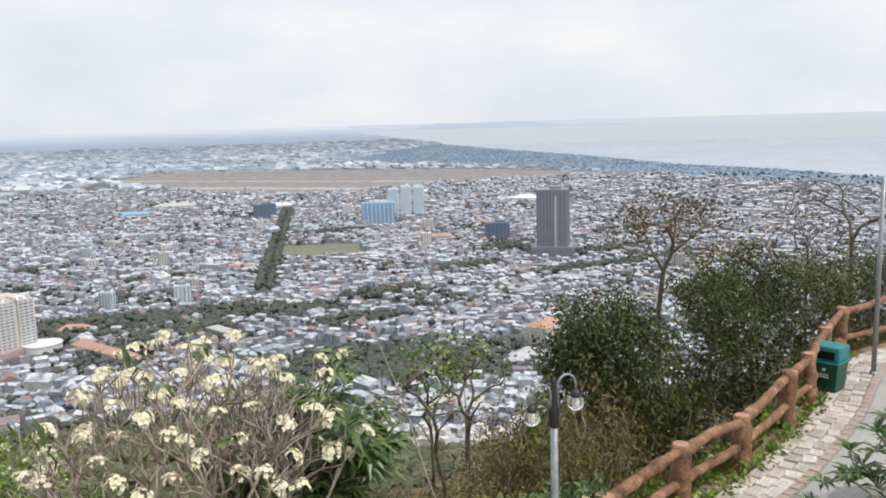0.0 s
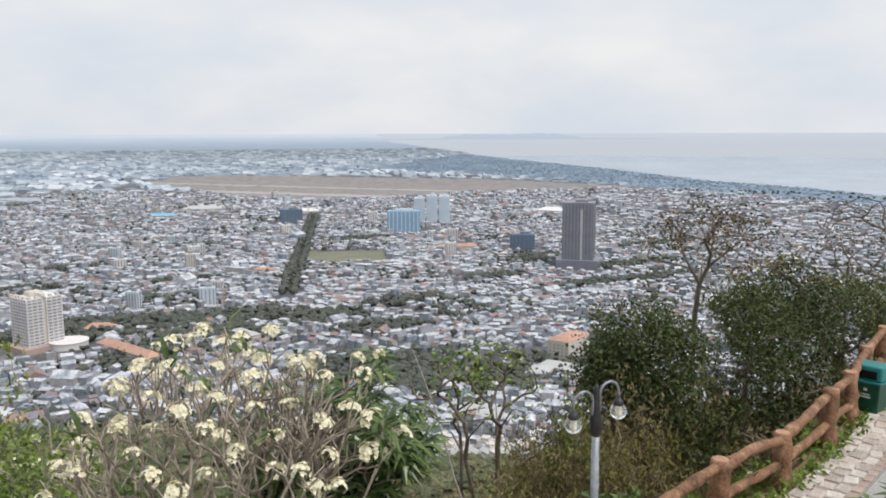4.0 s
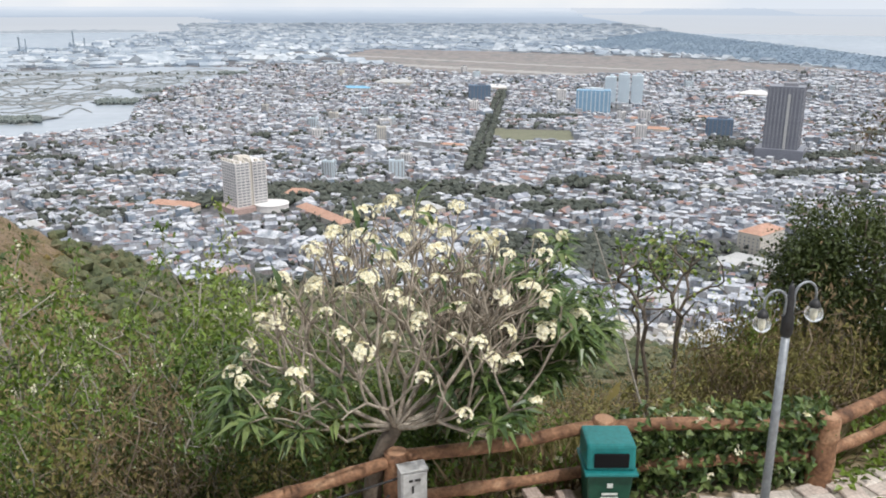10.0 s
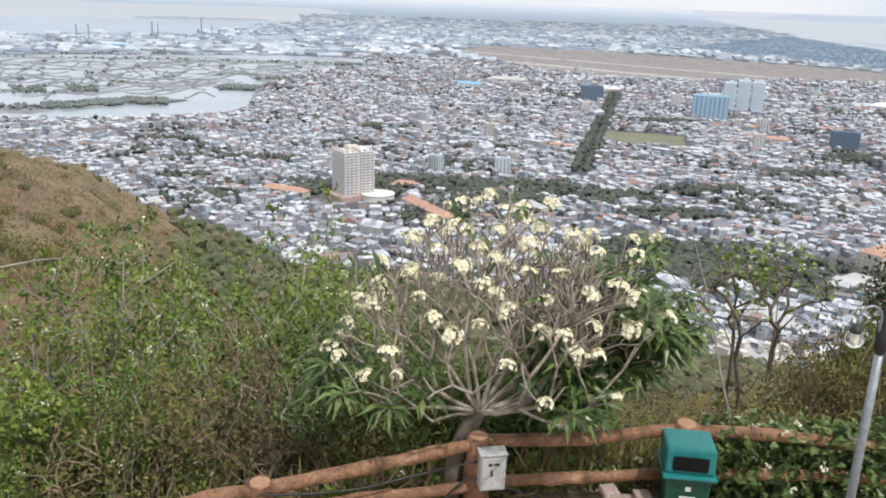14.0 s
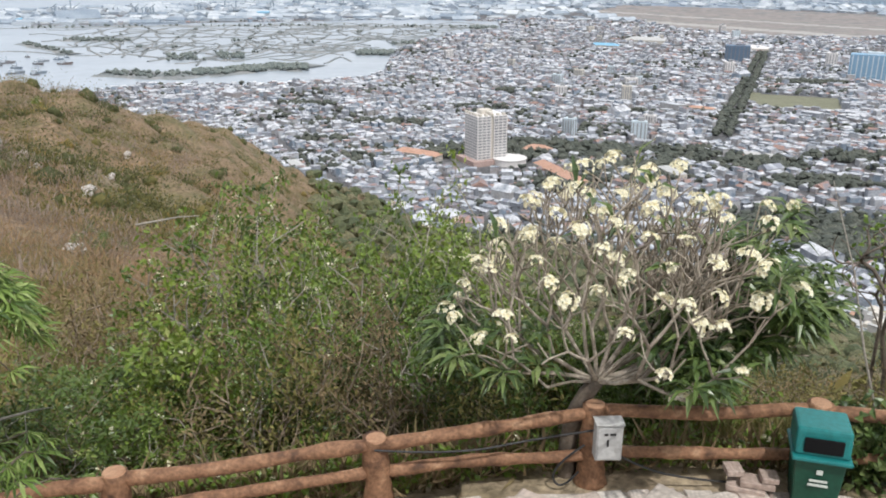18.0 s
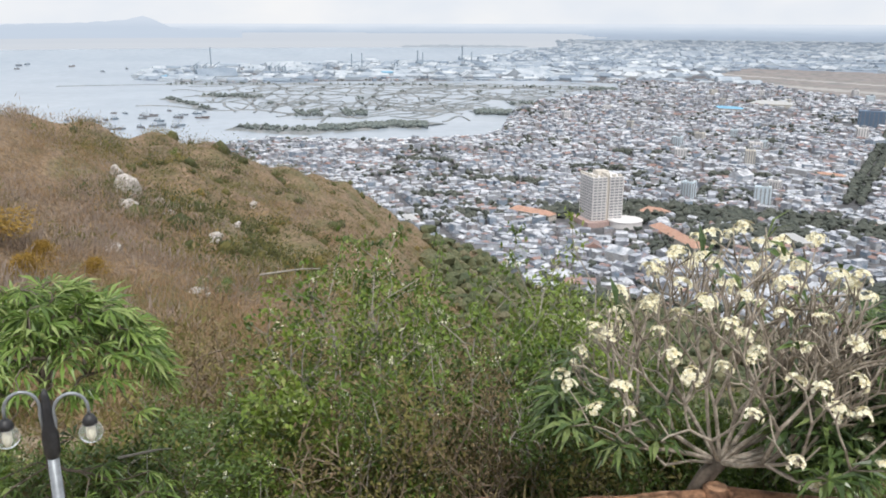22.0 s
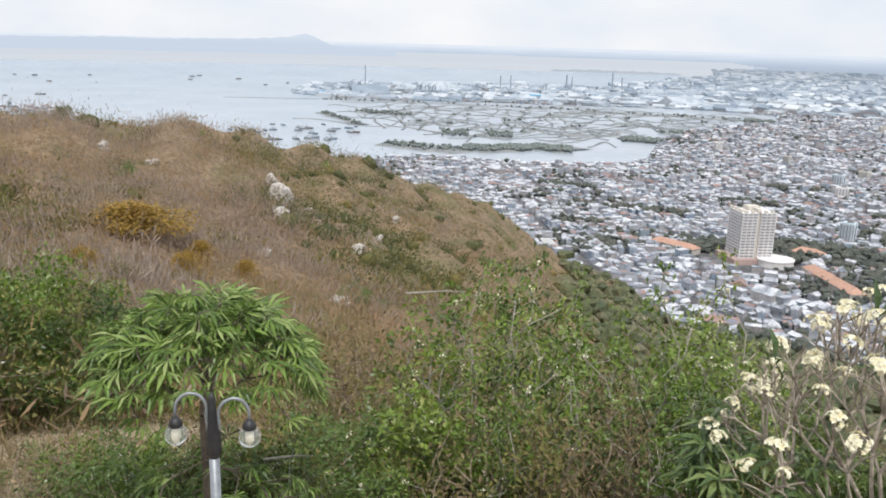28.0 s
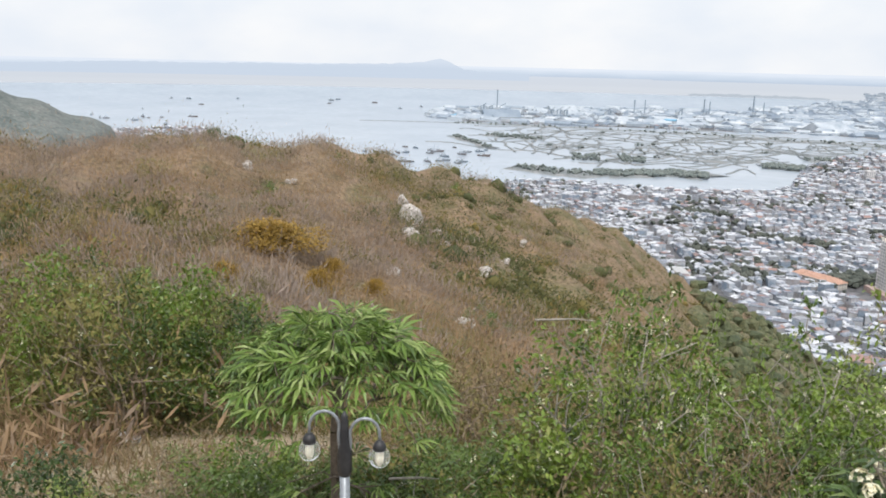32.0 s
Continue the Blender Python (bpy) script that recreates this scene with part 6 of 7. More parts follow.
# ---- trees on the shoulder of the slope ----
def open_tree(name, heading, d, top, width, flat, tips, mat, label, per, seed, leaf=0.09, r0=0.012, lean=0.0, crown=0.45):
    r = np.random.default_rng(seed)
    random.seed(seed)
    x, y = at(heading, d)
    z = place(x, y)
    h = 230 + d * math.tan(radians(top)) - z
    ob = empty(name, x, y, z, heading, label=label, category="tree")
    th, q = r.uniform(0, 2 * math.pi, tips), np.sqrt(r.random(tips))
    t = np.stack([width / 2 * q * np.cos(th) + lean, width / 2 * q * np.sin(th), h - flat * q ** 2 - min(h * (1 - crown) * 0.6, 0.9) * r.random(tips) ** 3], -1)
    v, f, e, w = grow([(0, 0, -0.3), (0.05, 0, h * 0.25), (0, 0.05, max(h * 0.45, h - 2.6)), (lean * 0.3, 0, max(h * 0.58, h - 1.7))], t.tolist(), step=0.4, r0=r0, power=0.46, pull=0.25, bend=0.4)
    part_of("trunk", mesh_of("trunk", v, f, M_twig, smooth=True), ob)
    if per:
        lv, lf = foliage(e, w, per, 0.13, leaf, leaf * 0.3, r)
        part_of("crown", mesh_of("crown", lv, lf, mat), ob)
    return ob


def round_tree(heading, d, top, width, deep_, seed, lean=0.0):
    """A small dense tree: short trunk, forking limbs and a rounded crown of leafy clumps with gaps between them."""
    r = np.random.default_rng(seed)
    random.seed(seed)
    x, y = at(heading, d)
    z = place(x, y)
    h = 230 + d * math.tan(radians(top)) - z
    ob = empty("round_tree", x, y, z, label="small dense tree with a rounded dark green crown", category="tree", group="shoulder trees")
    n = 64
    q = unit(r.normal(size=(n, 3)) + np.array([0, -0.2, 0.35])) * (r.uniform(0.45, 1.0, (n, 1)) ** 0.6)
    q *= 1 + 0.22 * np.sin(q[:, :1] * 5 + seed) * np.cos(q[:, 2:] * 6 + seed * 1.7)
    t = q * np.array([width / 2, width / 2, deep_ / 2]) + np.array([lean, 0, h - deep_ / 2])
    v, f, e, w = grow([(0, 0, -0.4), (0.03, 0, max(0.3, h * 0.3)), (lean * 0.5, 0.03, max(0.5, h - deep_ * 0.9))], t.tolist(), step=0.35, r0=0.009, power=0.44, pull=0.2, bend=0.35)
    part_of("trunk", mesh_of("trunk", v, f, M_twig, smooth=True), ob)
    lv, lf = foliage(e, w, 92, 0.16, 0.09, 0.02, r, 0.2, 0.2)
    part_of("crown", mesh_of("crown", lv, lf, M_deep), ob)


for i, (a, d, t, w, c) in enumerate(((-39.3, 14.2, -11.4, 1.9, 1.9), (-37.0, 13.4, -14.2, 1.1, 1.2), (-45.6, 16.6, -10.5, 2.1, 2.0), (-48.4, 18.4, -9.1, 2.5, 2.4), (-51.2, 20.0, -8.9, 2.4, 2.2), (-54.0, 22.4, -8.7, 2.6, 2.4), (-57.5, 24.2, -8.4, 2.8, 2.4), (-61.5, 25.4, -8.2, 2.8, 2.6))):
    round_tree(a, d, t, w, c, 170 + i, 0.1 * (i % 3 - 1))


M_rust = material("rusty_leaves", [(0.12, 0.075, 0.045), (0.10, 0.09, 0.04), (0.17, 0.11, 0.065), (0.075, 0.09, 0.03)], scale=0.8, fine=6, bump=0, per="island", spread=0.2, trans=0.2)
open_tree("open_tree", -42.2, 18.5, -5.0, 3.0, 0.8, 90, M_rust, "half-bare tree with a flat crown of rusty leaves", 15, 130, 0.085, 0.007, 0.3)
open_tree("bare_tree", -53.9, 24, -3.9, 4.6, 1.0, 90, M_rust, "leafless grey tree against the town", 0, 132, r0=0.007, crown=0.7)
open_tree("bare_tree", -51.4, 22, -6.0, 2.6, 0.8, 60, M_rust, "thin leafless tree with fine twigs", 4, 133, r0=0.006)
open_tree("open_tree", -47.2, 19, -8.2, 2.6, 0.8, 50, M_olive, "small open tree with olive leaf tufts", 14, 134, 0.1)
open_tree("open_tree", -28.8, 13.5, -15.0, 1.5, 0.5, 42, M_leaf, "small open tree with pale leaf tufts", 6, 135, 0.10, 0.008)
open_tree("open_tree", -26.2, 13.8, -15.6, 1.2, 0.4, 26, M_leaf, "thin sapling with pale leaf tufts", 12, 136, 0.11, 0.007)
open_tree("bare_tree", -27.0, 13.0, -15.8, 1.6, 0.6, 26, M_rust, "thin leafless sapling with bent twigs", 0, 137, r0=0.008, lean=-0.4)


# dead canes sticking out of the scrub
for i, (a, d, l, tilt, turn) in enumerate(((24.7, 12.4, 0.75, 84, 4), (8.6, 14, 2.4, 28, 30), (6.0, 14.5, 2.6, 12, 10), (2.8, 13.5, 2.0, 24, -60), (-1.0, 12.5, 2.2, 18, 20), (9.6, 12.4, 1.9, 38, -40), (35.2, 9.6, 0.5, 78, 0), (17.6, 13.4, 2.6, 10, 30), (15.4, 13, 2.2, 22, -30), (20.3, 12.6, 2.3, 16, 100), (4.6, 12.8, 2.5, 8, 70), (1.0, 11.6, 2.3, 14, 140), (11.5, 12, 2.0, 25, 15), (24.5, 12, 1.8, 30, 60), (-27.4, 12.0, 3.6, 26, 110))):
    x, y = at(a, d)
    tilt_z = {0: -17.0, 6: -27.9}.get(i)
    z = 230 + d * math.tan(radians(tilt_z)) if tilt_z else place(x, y) + 0.9
    v, f = tube([(0, 0, -0.2), (0.05, 0.02, l * 0.3), (0.02, 0.05, l * 0.62), (0.09, 0.02, l)], [0.02, 0.017, 0.013, 0.006], 5)
    ob = new("dead_cane", mesh_of("dead_cane", v, f, M_bark))
    ob.matrix_basis = pose(x, y, z, tilt, 0, turn + 90)
    tagged(ob, "pale dead cane caught in the scrub", "branch", "dead canes")


# ---- broad-leaved plant at the path's edge ----
def rosette_plant(heading, d, top, seed, n=46):
    r = np.random.default_rng(seed)
    random.seed(seed)
    x, y = at(heading, d)
    z = place(x, y)
    h = 230 + d * math.tan(radians(top)) - z
    ob = empty("frangipani_shrub", x, y, z, label="low frangipani shrub with whorls of long leaves", category="shrub")
    th, q = r.uniform(0, 2 * math.pi, n), np.sqrt(r.random(n))
    t = np.stack([0.95 * q * np.cos(th), 0.95 * q * np.sin(th), h * (1 - 0.5 * q * q) * r.uniform(0.6, 1, n)], -1)
    v, f, e, w = grow([(0, 0, -0.1), (0, 0, h * 0.2), (0.03, 0, h * 0.35)], t.tolist(), step=0.25, r0=0.011, power=0.36, pull=0.3)
    part_of("branchwork", mesh_of("branchwork", v, f, M_bark, smooth=True), ob)
    P, A = [], []
    for p, way in zip(e, w):
        for j in range(12):
            a = 2 * math.pi * (j + r.random() * 0.5) / 12
            P.append(p)
            A.append(np.array([math.cos(a), math.sin(a), r.uniform(0, 0.9)]) + 0.3 * np.array(way))
    lv, lf = leaves(np.array(P), np.array(A), np.tile([0, 0, 1.0], (len(P), 1)), r.uniform(0.16, 0.28, len(P)), r.uniform(0.022, 0.036, len(P)), 0.2)
    part_of("crown", mesh_of("crown", lv, lf, M_frangi), ob)


rosette_plant(-58.0, 9.6, -18.6, 140)
rosette_plant(-60.5, 11.2, -15.3, 141)


# ---- fence of concrete logs ----
POSTS = [(46.5, 7.75, -4.72), (37.9, 7.5, -4.68), (29.0, 7.24, -4.65), (9.0, 7.28, -4.7), (-8.3, 7.79, -4.5), (-23.9, 8.58, -4.45), (-38.9, 9.2, -4.3), (-44.1, 10.7, -4.2), (-48.0, 12.2, -4.27), (-50.75, 14.2, -4.15), (-51.9, 15.4, -4.15), (-52.7, 17.2, -4.1), (-53.6, 18.9, -4.05), (-57.0, 20.6, -3.95), (-60.5, 22.4, -3.9)]
fence = empty("fence", 0, 0, 230, label="rustic fence of reddish-brown concrete logs", category="fence")


def log(name, a, b, r0, r1, seed, parent, knots=3, label=""):
    rr_ = random.Random(seed)
    a, b = Vector(a), Vector(b)
    n = 14
    side = Vector((rr_.uniform(-1, 1), rr_.uniform(-1, 1), rr_.uniform(-1, 1)))
    pts, rad = [], []
    bumps_ = [rr_.uniform(0.1, 0.9) for _ in range(knots)]
    for i in range(n + 1):
        t = i / n
        pts.append(a.lerp(b, t) + side * 0.02 * math.sin(t * 6.3 + seed))
        rad.append((r0 + (r1 - r0) * t) * (1 + 0.06 * math.sin(t * 17 + seed) + 0.22 * max(math.exp(-((t - k) / 0.022) ** 2) for k in bumps_)))
    random.seed(seed)
    v, f = tube(pts, rad, 12, 0.07)
    ob = part_of(name, mesh_of(name, v, f, M_log, smooth=True), parent, label)
    return ob


tops_ = []
for i, (a, d, z) in enumerate(POSTS):
    x, y = at(a, d)
    g = place(x, y) - 230
    p = log("post", (x, y, g - 0.25), (x, y, z), 0.16, 0.125, 200 + i, fence, 1)
    v, f = tube([(x, y, z - 0.005), (x, y, z + 0.012)], [0.112, 0.1], 12, 0.05)
    part_of("cut_end", mesh_of("cut_end", v, f, M_logend), p, "paler sawn post top")
    tops_.append(Vector((x, y, z)))
for i in range(len(tops_) - 1):
    a, b = tops_[i], tops_[i + 1]
    log("rail", a + Vector((0, 0, -0.09)), b + Vector((0, 0, -0.09)), 0.075, 0.068, 230 + i, fence, 4)
    ga, gb = place(a.x, a.y) - 230, place(b.x, b.y) - 230
    log("rail", (a.x, a.y, ga + 0.38), (b.x, b.y, gb + 0.38), 0.068, 0.062, 260 + i, fence, 3)


# ---- path, kerb and flagstones inside the fence ----
line = [Vector((p.x, p.y, 0)) for p in tops_]


def along(s):
    """A place on the fence line and the way to the path's side there; s runs in metres."""
    for i in range(len(line) - 1):
        l = (line[i + 1] - line[i]).length
        if s <= l or i == len(line) - 2:
            u = (line[i + 1] - line[i]) / l
            nrm = Vector((u.y, -u.x, 0))
            if nrm.dot(-line[i]) < 0:
                nrm = -nrm
            return line[i] + u * s, u, nrm
        s -= l


def smooth_along(s):
    ps = [along(max(0.01, s + o)) for o in (-0.8, -0.4, 0, 0.4, 0.8)]
    return sum((p[0] for p in ps), Vector()) / 5, sum((p[1] for p in ps), Vector()).normalized(), sum((p[2] for p in ps), Vector()).normalized()


LENGTH = sum((line[i + 1] - line[i]).length for i in range(len(line) - 1))


def ribbon(name, o0, o1, z0, z1, mat, label, kind="structure", step=0.3):
    vs, fs = [], []
    n = int(LENGTH / step)
    for i in range(n + 1):
        p, u, nrm = smooth_along(i * step)
        for o, z in ((o0, z0), (o0, z1), (o1, z1), (o1, z0)):
            q = p + nrm * o
            vs.append((q.x, q.y, place(q.x, q.y) + z))
        if i:
            b = (i - 1) * 4
            fs += [(b + k, b + k + 1, b + k + 5, b + k + 4) for k in range(3)]
    return tagged(new(name, mesh_of(name, vs, fs, mat)), label, name, kind=kind)


path = ribbon("path", 0.98, 3.2, -0.05, 0.035, M_concrete, "grey concrete footpath along the fence")
kerb = ribbon("kerb", 0.84, 0.975, -0.1, 0.06, M_concrete, "low brick kerb edging the footpath")
verge = ribbon("pavement", 0.2, 0.835, -0.05, 0.03, M_grout, "strip of pale flagstones beside the fence")

pr = random.Random(9)
brick_meshes = []
for k in range(4):
    bm = bmesh.new()
    bm_box(bm, -0.11, -0.062, 0, 0.11, 0.062, 0.07, 0.008)
    for w in bm.verts:
        w.co += noise.noise_vector(w.co * 9 + Vector((k, 0, 0))) * 0.006
    me = bpy.data.meshes.new("brick")
    bm.to_mesh(me)
    bm.free()
    me.materials.append(M_brick)
    brick_meshes.append(me)
flag_meshes = []
for k in range(9):
    rr_ = random.Random(300 + k)
    lx, ly = rr_.uniform(0.13, 0.19), rr_.uniform(0.092, 0.108)
    ring = [(sx * lx * rr_.uniform(0.82, 1.05), sy * ly * rr_.uniform(0.84, 1.05)) for sx, sy in ((-1, -1), (0.1, -1.05), (1, -1), (1, 1), (-0.1, 1.05), (-1, 1))]
    n = len(ring)
    vs = [(x, y, 0) for x, y in ring] + [(x, y, 0.035 + rr_.uniform(0, 0.01)) for x, y in ring] + [(x * 0.88, y * 0.86, 0.045 + rr_.uniform(0, 0.012)) for x, y in ring]
    fs = [(i, (i + 1) % n, (i + 1) % n + n, i + n) for i in range(n)] + [(i + n, (i + 1) % n + n, (i + 1) % n + 2 * n, i + 2 * n) for i in range(n)] + [tuple(range(2 * n, 3 * n))]
    flag_meshes.append(mesh_of("flagstone", vs, fs, M_stone))
S0 = sum((line[i + 1] - line[i]).length for i in range(2))
count, s = 0, S0 - 1.0
while s < LENGTH - 1.5:
    p, u, nrm = smooth_along(s)
    ang = math.degrees(math.atan2(u.y, u.x))
    q = p + nrm * 0.905
    if count < 150:
        part_of("brick", pr.choice(brick_meshes), kerb, "", pose(q.x, q.y, place(q.x, q.y) + 0.02, 0, 0, ang + pr.uniform(-2, 2)))
    count += 1
    s += 0.235
for row, o in enumerate((0.30, 0.51, 0.72)):
    s = S0 - 1.0 + 0.11 * row
    while s < LENGTH - 1.5:
        p, u, nrm = smooth_along(s)
        q = p + nrm * (o + pr.uniform(-0.015, 0.015))
        k = pr.uniform(0.85, 1.1)
        part_of("flagstone", pr.choice(flag_meshes), verge, "", pose(q.x, q.y, place(q.x, q.y) + 0.004, pr.uniform(-3, 3), pr.uniform(-3, 3), math.degrees(math.atan2(u.y, u.x)) + pr.uniform(-14, 14) + pr.choice((0, 180))) @ Matrix.Diagonal((k, pr.uniform(0.92, 1.18), 1, 1)))
        s += 0.33 * k


# ---- litter bins ----
M_void = material("bin_opening_shade", [(0.003, 0.003, 0.004), (0.006, 0.006, 0.007)], scale=6, fine=30, bump=0, spread=0.1, rough=0.95)


def litter_bin(x, y, turn, top):
    g = place(x, y)
    h = 230 + top - g
    ob = empty("litter_bin", x, y, g, turn, label="green plastic litter bin with a teal hood and dark slot", category="bin", group="litter bins")
    bm = bmesh.new()
    bm_box(bm, -0.245, -0.24, 0.05, 0.245, 0.24, h * 0.68, 0.02)
    for w in bm.verts:
        if w.co.z < 0.3:
            w.co.x *= 0.84
            w.co.y *= 0.84
    part("body", bm, M_bin, ob, "dark green tapered body")
    bm = bmesh.new()
    bm_box(bm, -0.285, -0.30, h * 0.66, 0.285, 0.26, h * 0.705, 0.015)
    part("rim", bm, M_lid, ob)
    bm = bmesh.new()
    bm_box(bm, -0.262, -0.25, h * 0.70, 0.262, 0.235, h, 0.035)
    for w in bm.verts:
        if w.co.z > h * 0.9 and w.co.y < -0.1:
            w.co.y += 0.03
    part("hood", bm, M_lid, ob, "teal plastic hood")
    # near-black panel on the closed hood, painting the shade inside a slot
    bm = bmesh.new()
    bm_box(bm, -0.185, -0.262, h * 0.75, 0.185, -0.235, h * 0.915, 0.012)
    part("slot", bm, M_void, ob, "near-black panel drawn for the shaded opening")
    for i, (wd, z) in enumerate(((0.06, 0.50), (0.17, 0.41), (0.19, 0.36))):
        bm = bmesh.new()
        bm_box(bm, -wd / 2, -0.246, h * z, wd / 2, -0.2395, h * (z + (0.055 if i == 0 else 0.028)), 0.002)
        part("printed_bar", bm, M_print, ob, "pale printed mark")
    bm = bmesh.new()
    bm_box(bm, -0.2, -0.2, 0, 0.2, 0.2, 0.055, 0.01)
    part("foot", bm, M_black, ob)
    return ob


M_print = material("white_print", [(0.55, 0.60, 0.56), (0.62, 0.66, 0.62)], scale=6, fine=60, bump=0, spread=0.1)
x, y = at(-24.3, 8.25)
litter_bin(x, y, -12, -4.46)
x, y = at(-53.1, 16.35)
litter_bin(x, y, -75, -4.2)


# ---- lamps ----
M_glass = bpy.data.materials.new("clear_globe")
M_glass.use_nodes = True
gb = M_glass.node_tree.nodes["Principled BSDF"]
gb.inputs["Base Color"].default_value, gb.inputs["Roughness"].default_value = (0.94, 0.95, 0.95, 1), 0.06
gb.inputs["Transmission Weight"].default_value, gb.inputs["IOR"].default_value = 0.9, 1.25


def street_lamp(x, y, top, axis, half, lean=(0, 0), drop=0.0):
    g = place(x, y)
    h = 230 + top - g
    ob = empty("garden_lamp", x, y, g, axis, label="grey steel garden lamp with two hanging glass globes", category="lamp", group="garden lamps")
    ob.matrix_basis = pose(x, y, g, lean[0], lean[1], axis)
    part_of("pole", mesh_of("pole", *tube([(0, 0, -0.1), (0, 0, h - 0.34)], [0.045, 0.038], 16), M_steel, smooth=True), ob, "galvanised steel pole")
    part_of("base_collar", mesh_of("base_collar", *tube([(0, 0, 0), (0, 0, 0.1), (0, 0, 0.16)], [0.11, 0.1, 0.06], 16), M_steel, smooth=True), ob)
    part_of("sleeve", mesh_of("sleeve", *tube([(0, 0, h - 0.42), (0, 0, h - 0.38), (0, 0, h - 0.24), (0, 0, h - 0.16), (0, 0, h + 0.05), (0, 0, h + 0.09)], [0.042, 0.056, 0.056, 0.036, 0.026, 0.010], 14), M_black, smooth=True), ob, "black iron sleeve")
    top_h = h
    for s in (-1, 1):
        h = top_h - s * drop
        pts = [(s * 0.03, 0, top_h - 0.3), (s * 0.045, 0, h - 0.12)]
        c = half * 0.54
        for k in range(11):
            t = math.pi * (1 - k / 10)
            pts.append((s * (c + 0.02 + (half - c) * math.cos(t)), 0, h - 0.06 + 0.125 * math.sin(t)))
        pts.append((s * (half + 0.02), 0, h - 0.12))
        arm = part_of("arm", mesh_of("arm", *tube(pts, [0.0125] * len(pts), 8), M_steel, smooth=True), ob, "curved steel arm")
        cx = s * (half + 0.02)
        part_of("cap", mesh_of("cap", *tube([(cx, 0, h - 0.11), (cx, 0, h - 0.135), (cx, 0, h - 0.16), (cx, 0, h - 0.185)], [0.02, 0.04, 0.052, 0.05], 14), M_black, smooth=True), arm, "black globe cap")
        bm = bmesh.new()
        bmesh.ops.create_uvsphere(bm, u_segments=20, v_segments=12, radius=0.083)
        bmesh.ops.translate(bm, vec=(cx, 0, h - 0.245), verts=bm.verts)
        for f in bm.faces:
            f.smooth = True
        globe = part("globe", bm, M_glass, arm, "clear glass globe")
        globe.visible_shadow = False
        part_of("bulb", mesh_of("bulb", *tube([(cx, 0, h - 0.18), (cx, 0, h - 0.22), (cx, 0, h - 0.27), (cx, 0, h - 0.3)], [0.018, 0.026, 0.026, 0.01], 10), M_petal, smooth=True), arm, "white bulb")


street_lamp(4.52, 6.33, -2.51, 0, 0.24, drop=-0.03)
street_lamp(-3.72, 4.42, -2.53, 35, 0.24, drop=0.03)
x, y = at(-55.6, 17.6)
pole = empty("lamp_pole", x, y, place(x, y), label="thin grey steel pole beside the path", category="pole")
part_of("pole", mesh_of("pole", *tube([(0, 0, -0.1), (0, 0, 3.9)], [0.05, 0.04], 12), M_steel, smooth=True), pole)
part_of("collar", mesh_of("collar", *tube([(0, 0, 0), (0, 0, 0.12)], [0.1, 0.07], 12), M_steel, smooth=True), pole)

# ---- meter box on its post, cables, bricks ----
p4 = tops_[4]
box = empty("meter_box", p4.x + 0.13, p4.y - 0.2, 230 + p4.z - 0.5, 6, label="grey enamelled meter box on a fence post", category="box")
bm = bmesh.new()
bm_box(bm, -0.14, -0.08, 0, 0.14, 0.08, 0.42, 0.012)
part("body", bm, M_grey, box)
bm = bmesh.new()
bm_box(bm, -0.125, -0.094, 0.02, 0.125, -0.0805, 0.40, 0.006)
part("door", bm, M_grey, box)
for i, (x0, x1, z0, z1) in enumerate(((-0.06, -0.02, 0.31, 0.335), (0.0, 0.06, 0.31, 0.335), (-0.03, -0.01, 0.18, 0.26))):
    bm = bmesh.new()
    bm_box(bm, x0, -0.1, z0, x1, -0.0945, z1)
    part("dark_mark", bm, M_black, box, "small dark mark")
bm = bmesh.new()
bm_box(bm, -0.15, -0.1, 0.42, 0.15, 0.09, 0.44, 0.006)
part("rain_cap", bm, M_grey, box)
M_cable = M_black
for i, pts in enumerate((((p4.x - 0.1, p4.y - 0.16, -4.9), (p4.x - 0.32, p4.y - 0.2, -5.05), (p4.x - 0.45, p4.y - 0.2, -5.3), (p4.x - 0.3, p4.y - 0.22, -5.42), (p4.x - 0.15, p4.y - 0.2, -5.2)), ((tops_[3].x, tops_[3].y - 0.1, -4.78), (tops_[3].x + 0.8, tops_[3].y, -4.86), (p4.x - 0.6, p4.y - 0.2, -4.82), (p4.x, p4.y - 0.15, -4.72)), ((p4.x + 0.2, p4.y - 0.2, -4.95), (p4.x + 0.5, p4.y - 0.15, -5.15), (p4.x + 1.0, p4.y - 0.1, -5.3), (p4.x + 1.5, p4.y, -5.38)))):
    cu = bpy.data.curves.new("cable", "CURVE")
    cu.dimensions, cu.bevel_depth, cu.bevel_resolution = "3D", 0.012, 2
    sp = cu.splines.new("NURBS")
    sp.points.add(len(pts) - 1)
    for w, q in zip(sp.points, pts):
        w.co = (q[0], q[1], 230 + q[2], 1)
    sp.use_endpoint_u, sp.order_u = True, 3
    cu.materials.append(M_cable)
    dg = new("cable_line", cu)
    me = bpy.data.meshes.new_from_object(dg.evaluated_get(bpy.context.evaluated_depsgraph_get()))
    bpy.data.objects.remove(dg)
    tagged(new("cable", me), "black cable looped at the fence post", "cable", "loose cables")
x, y = at(-20.3, 8.05)
stack = empty("brick_stack", x, y, place(x, y), -15, label="small stack of orange bricks and pale slabs beside the bin", category="bricks")
for i, (bx, bz, sx) in enumerate(((0, 0, 1.9), (-0.05, 0.075, 1.8), (0.05, 0.15, 1.6), (0.16, 0.225, 0.8), (-0.2, 0.225, 0.8))):
    part_of("brick", brick_meshes[i % 4], stack, "", pose(bx, 0.02 * i, bz, 0, 0, 8 * i - 12) @ Matrix.Diagonal((sx, 1.6, 1, 1)))
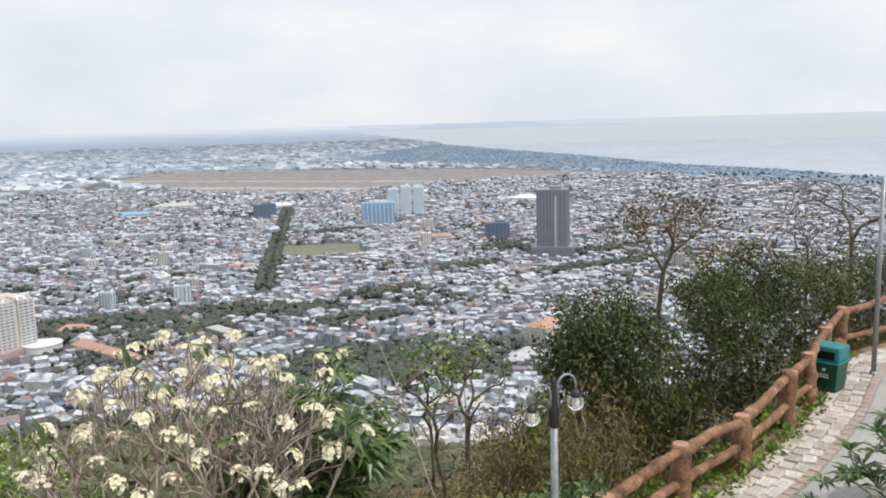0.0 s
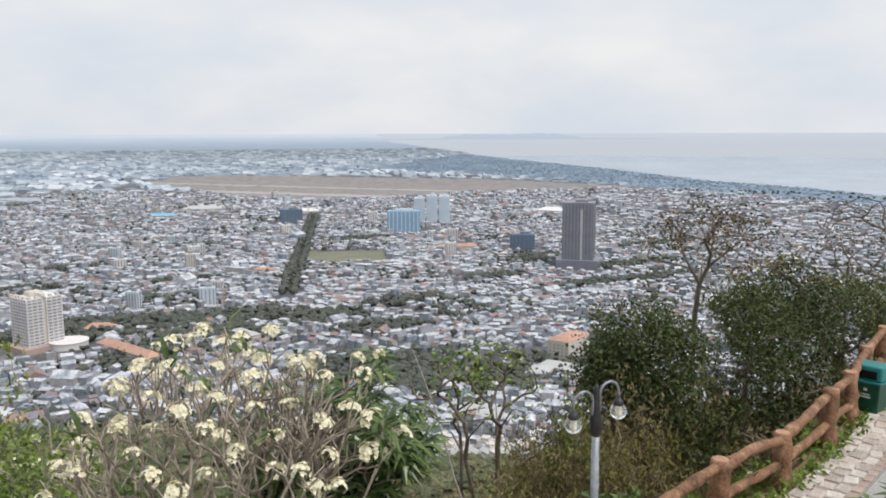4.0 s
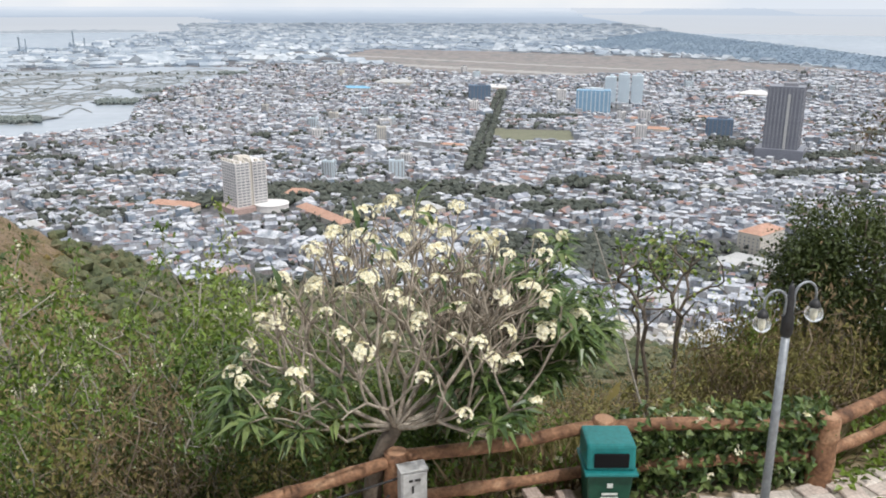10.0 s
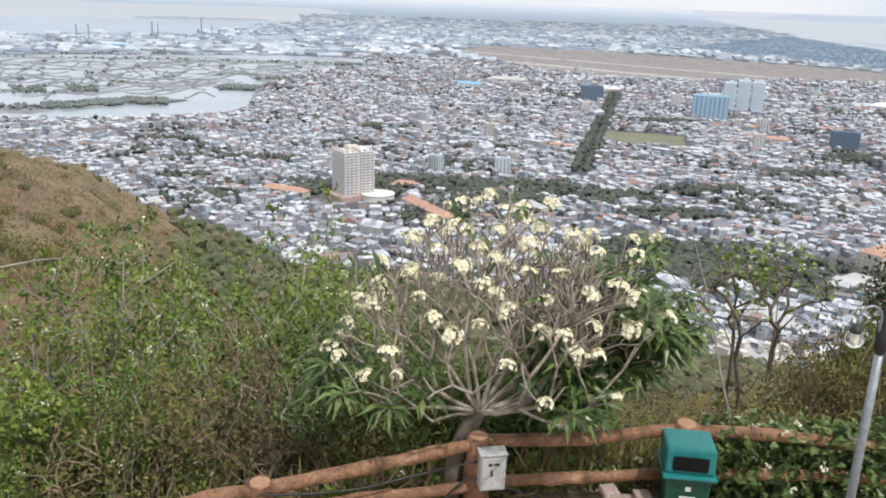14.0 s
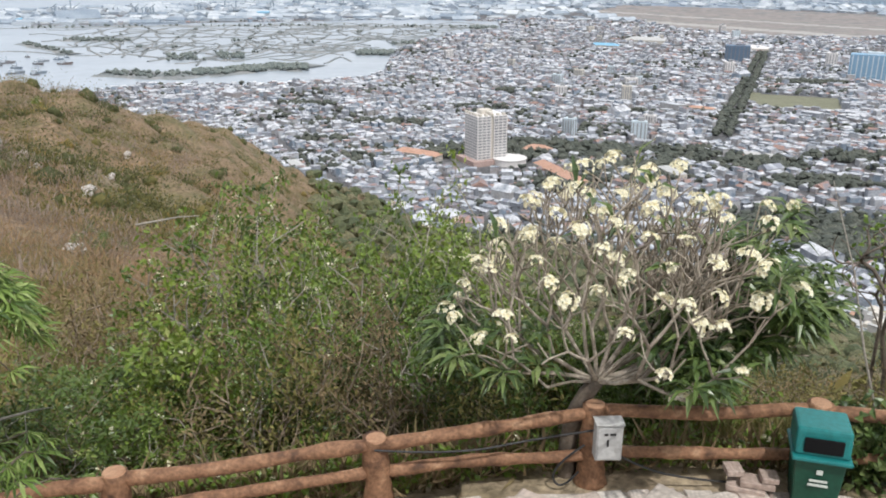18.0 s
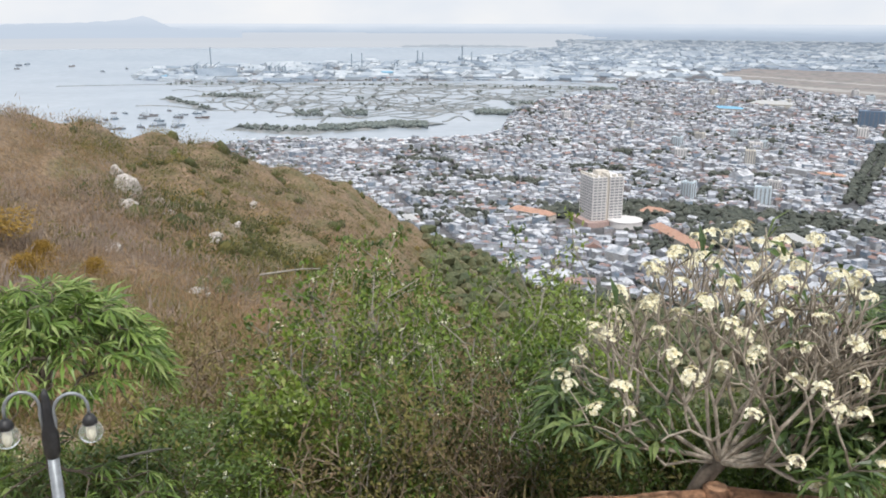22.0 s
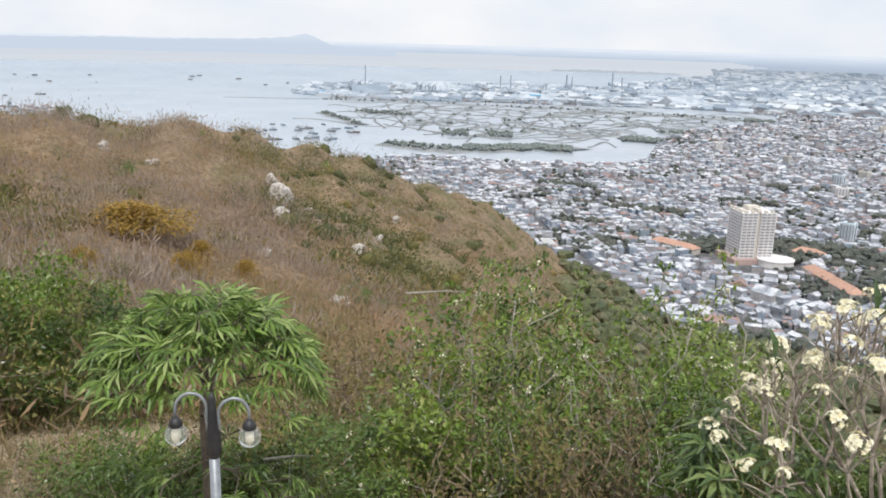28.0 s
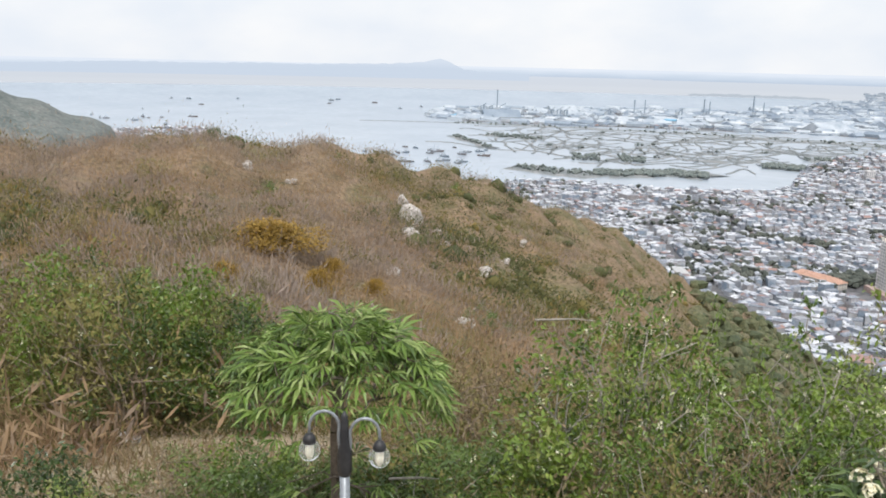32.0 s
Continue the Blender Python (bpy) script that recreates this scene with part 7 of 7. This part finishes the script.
for i, (a, d) in enumerate(((-17.5, 7.6), (-14.0, 7.55), (-21.6, 7.75), (-4.0, 7.2), (2.0, 7.05))):
    x, y = at(a, d)
    ob = part_of("slab", flag_meshes[i], verge, "", pose(x, y, place(x, y) + 0.03, 0, 0, 50 * i) @ Matrix.Diagonal((1.8, 1.6, 1.2, 1)))

# ---- creeper over the fence between the bin and the lamp ----
r = np.random.default_rng(150)
P = []
for i in (5, 6):
    a, b = tops_[i - (i == 6)] if i == 5 else tops_[5], tops_[6] if i == 6 else tops_[6]
    n = 1300
    t = r.random(n)
    x, y = a.x + (b.x - a.x) * t, a.y + (b.y - a.y) * t
    off = r.normal(size=n) * 0.16 + 0.12
    q = np.hypot(x, y)
    x, y = x + x / q * off, y + y / q * off
    P.append(np.stack([x, y, ground_z(x, y) + r.random(n) ** 0.8 * 0.95], -1))
P = np.concatenate(P)
v, f = leaves(P, r.normal(size=(len(P), 3)) + np.array([0, 0, 0.2]), r.normal(size=(len(P), 3)) + np.array([0, -0.6, 1]), r.uniform(0.07, 0.17, len(P)), r.uniform(0.025, 0.05, len(P)), 0.25)
tagged(new("creeper", mesh_of("creeper", v, f, M_frangi)), "green creeper grown over the log fence", "creeper", kind="stuff")
k = r.integers(0, len(P), 26)
Q = np.repeat(P[k] + np.array([0, -0.08, 0.1]), 5, 0) + r.normal(size=(130, 3)) * 0.014
v, f = leaves(Q, r.normal(size=(130, 3)), r.normal(size=(130, 3)), 0.06, 0.026, 0.1)
tagged(new("creeper_blossom", mesh_of("creeper_blossom", v, f, M_petal)), "white blossoms on the fence creeper", "flowers", kind="stuff")
# ---- weeds on both sides of the far fence ----
P = []
for i in range(6, 12):
    a, b = tops_[i], tops_[i + 1]
    n = int(620 * (b - a).length / 2)
    t = r.random(n)
    x, y = a.x + (b.x - a.x) * t, a.y + (b.y - a.y) * t
    out = Vector((b.y - a.y, a.x - b.x, 0)).normalized()
    if out.dot(a) < 0:
        out = -out
    off = np.where(r.random(n) < 0.75, np.abs(r.normal(size=n)) * 0.35 + 0.05, -np.abs(r.normal(size=n)) * 0.12 - 0.08)
    x, y = x + out.x * off, y + out.y * off
    clump_ = 0.5 + 0.5 * np.sin(x * 3.1 + y * 2.3)
    P.append(np.stack([x, y, ground_z(x, y) + 0.03 + r.random(n) ** 1.5 * np.where(off > 0, 0.55, 0.22) * clump_], -1))
P = np.concatenate(P)
v, f = leaves(P, r.normal(size=(len(P), 3)) + np.array([0, 0, 0.4]), r.normal(size=(len(P), 3)) + np.array([0, -0.4, 1]), r.uniform(0.06, 0.16, len(P)), r.uniform(0.02, 0.042, len(P)), 0.25)
tagged(new("fence_weeds", mesh_of("fence_weeds", v, f, M_leaf)), "green weeds growing along the log fence", "weeds", kind="stuff")
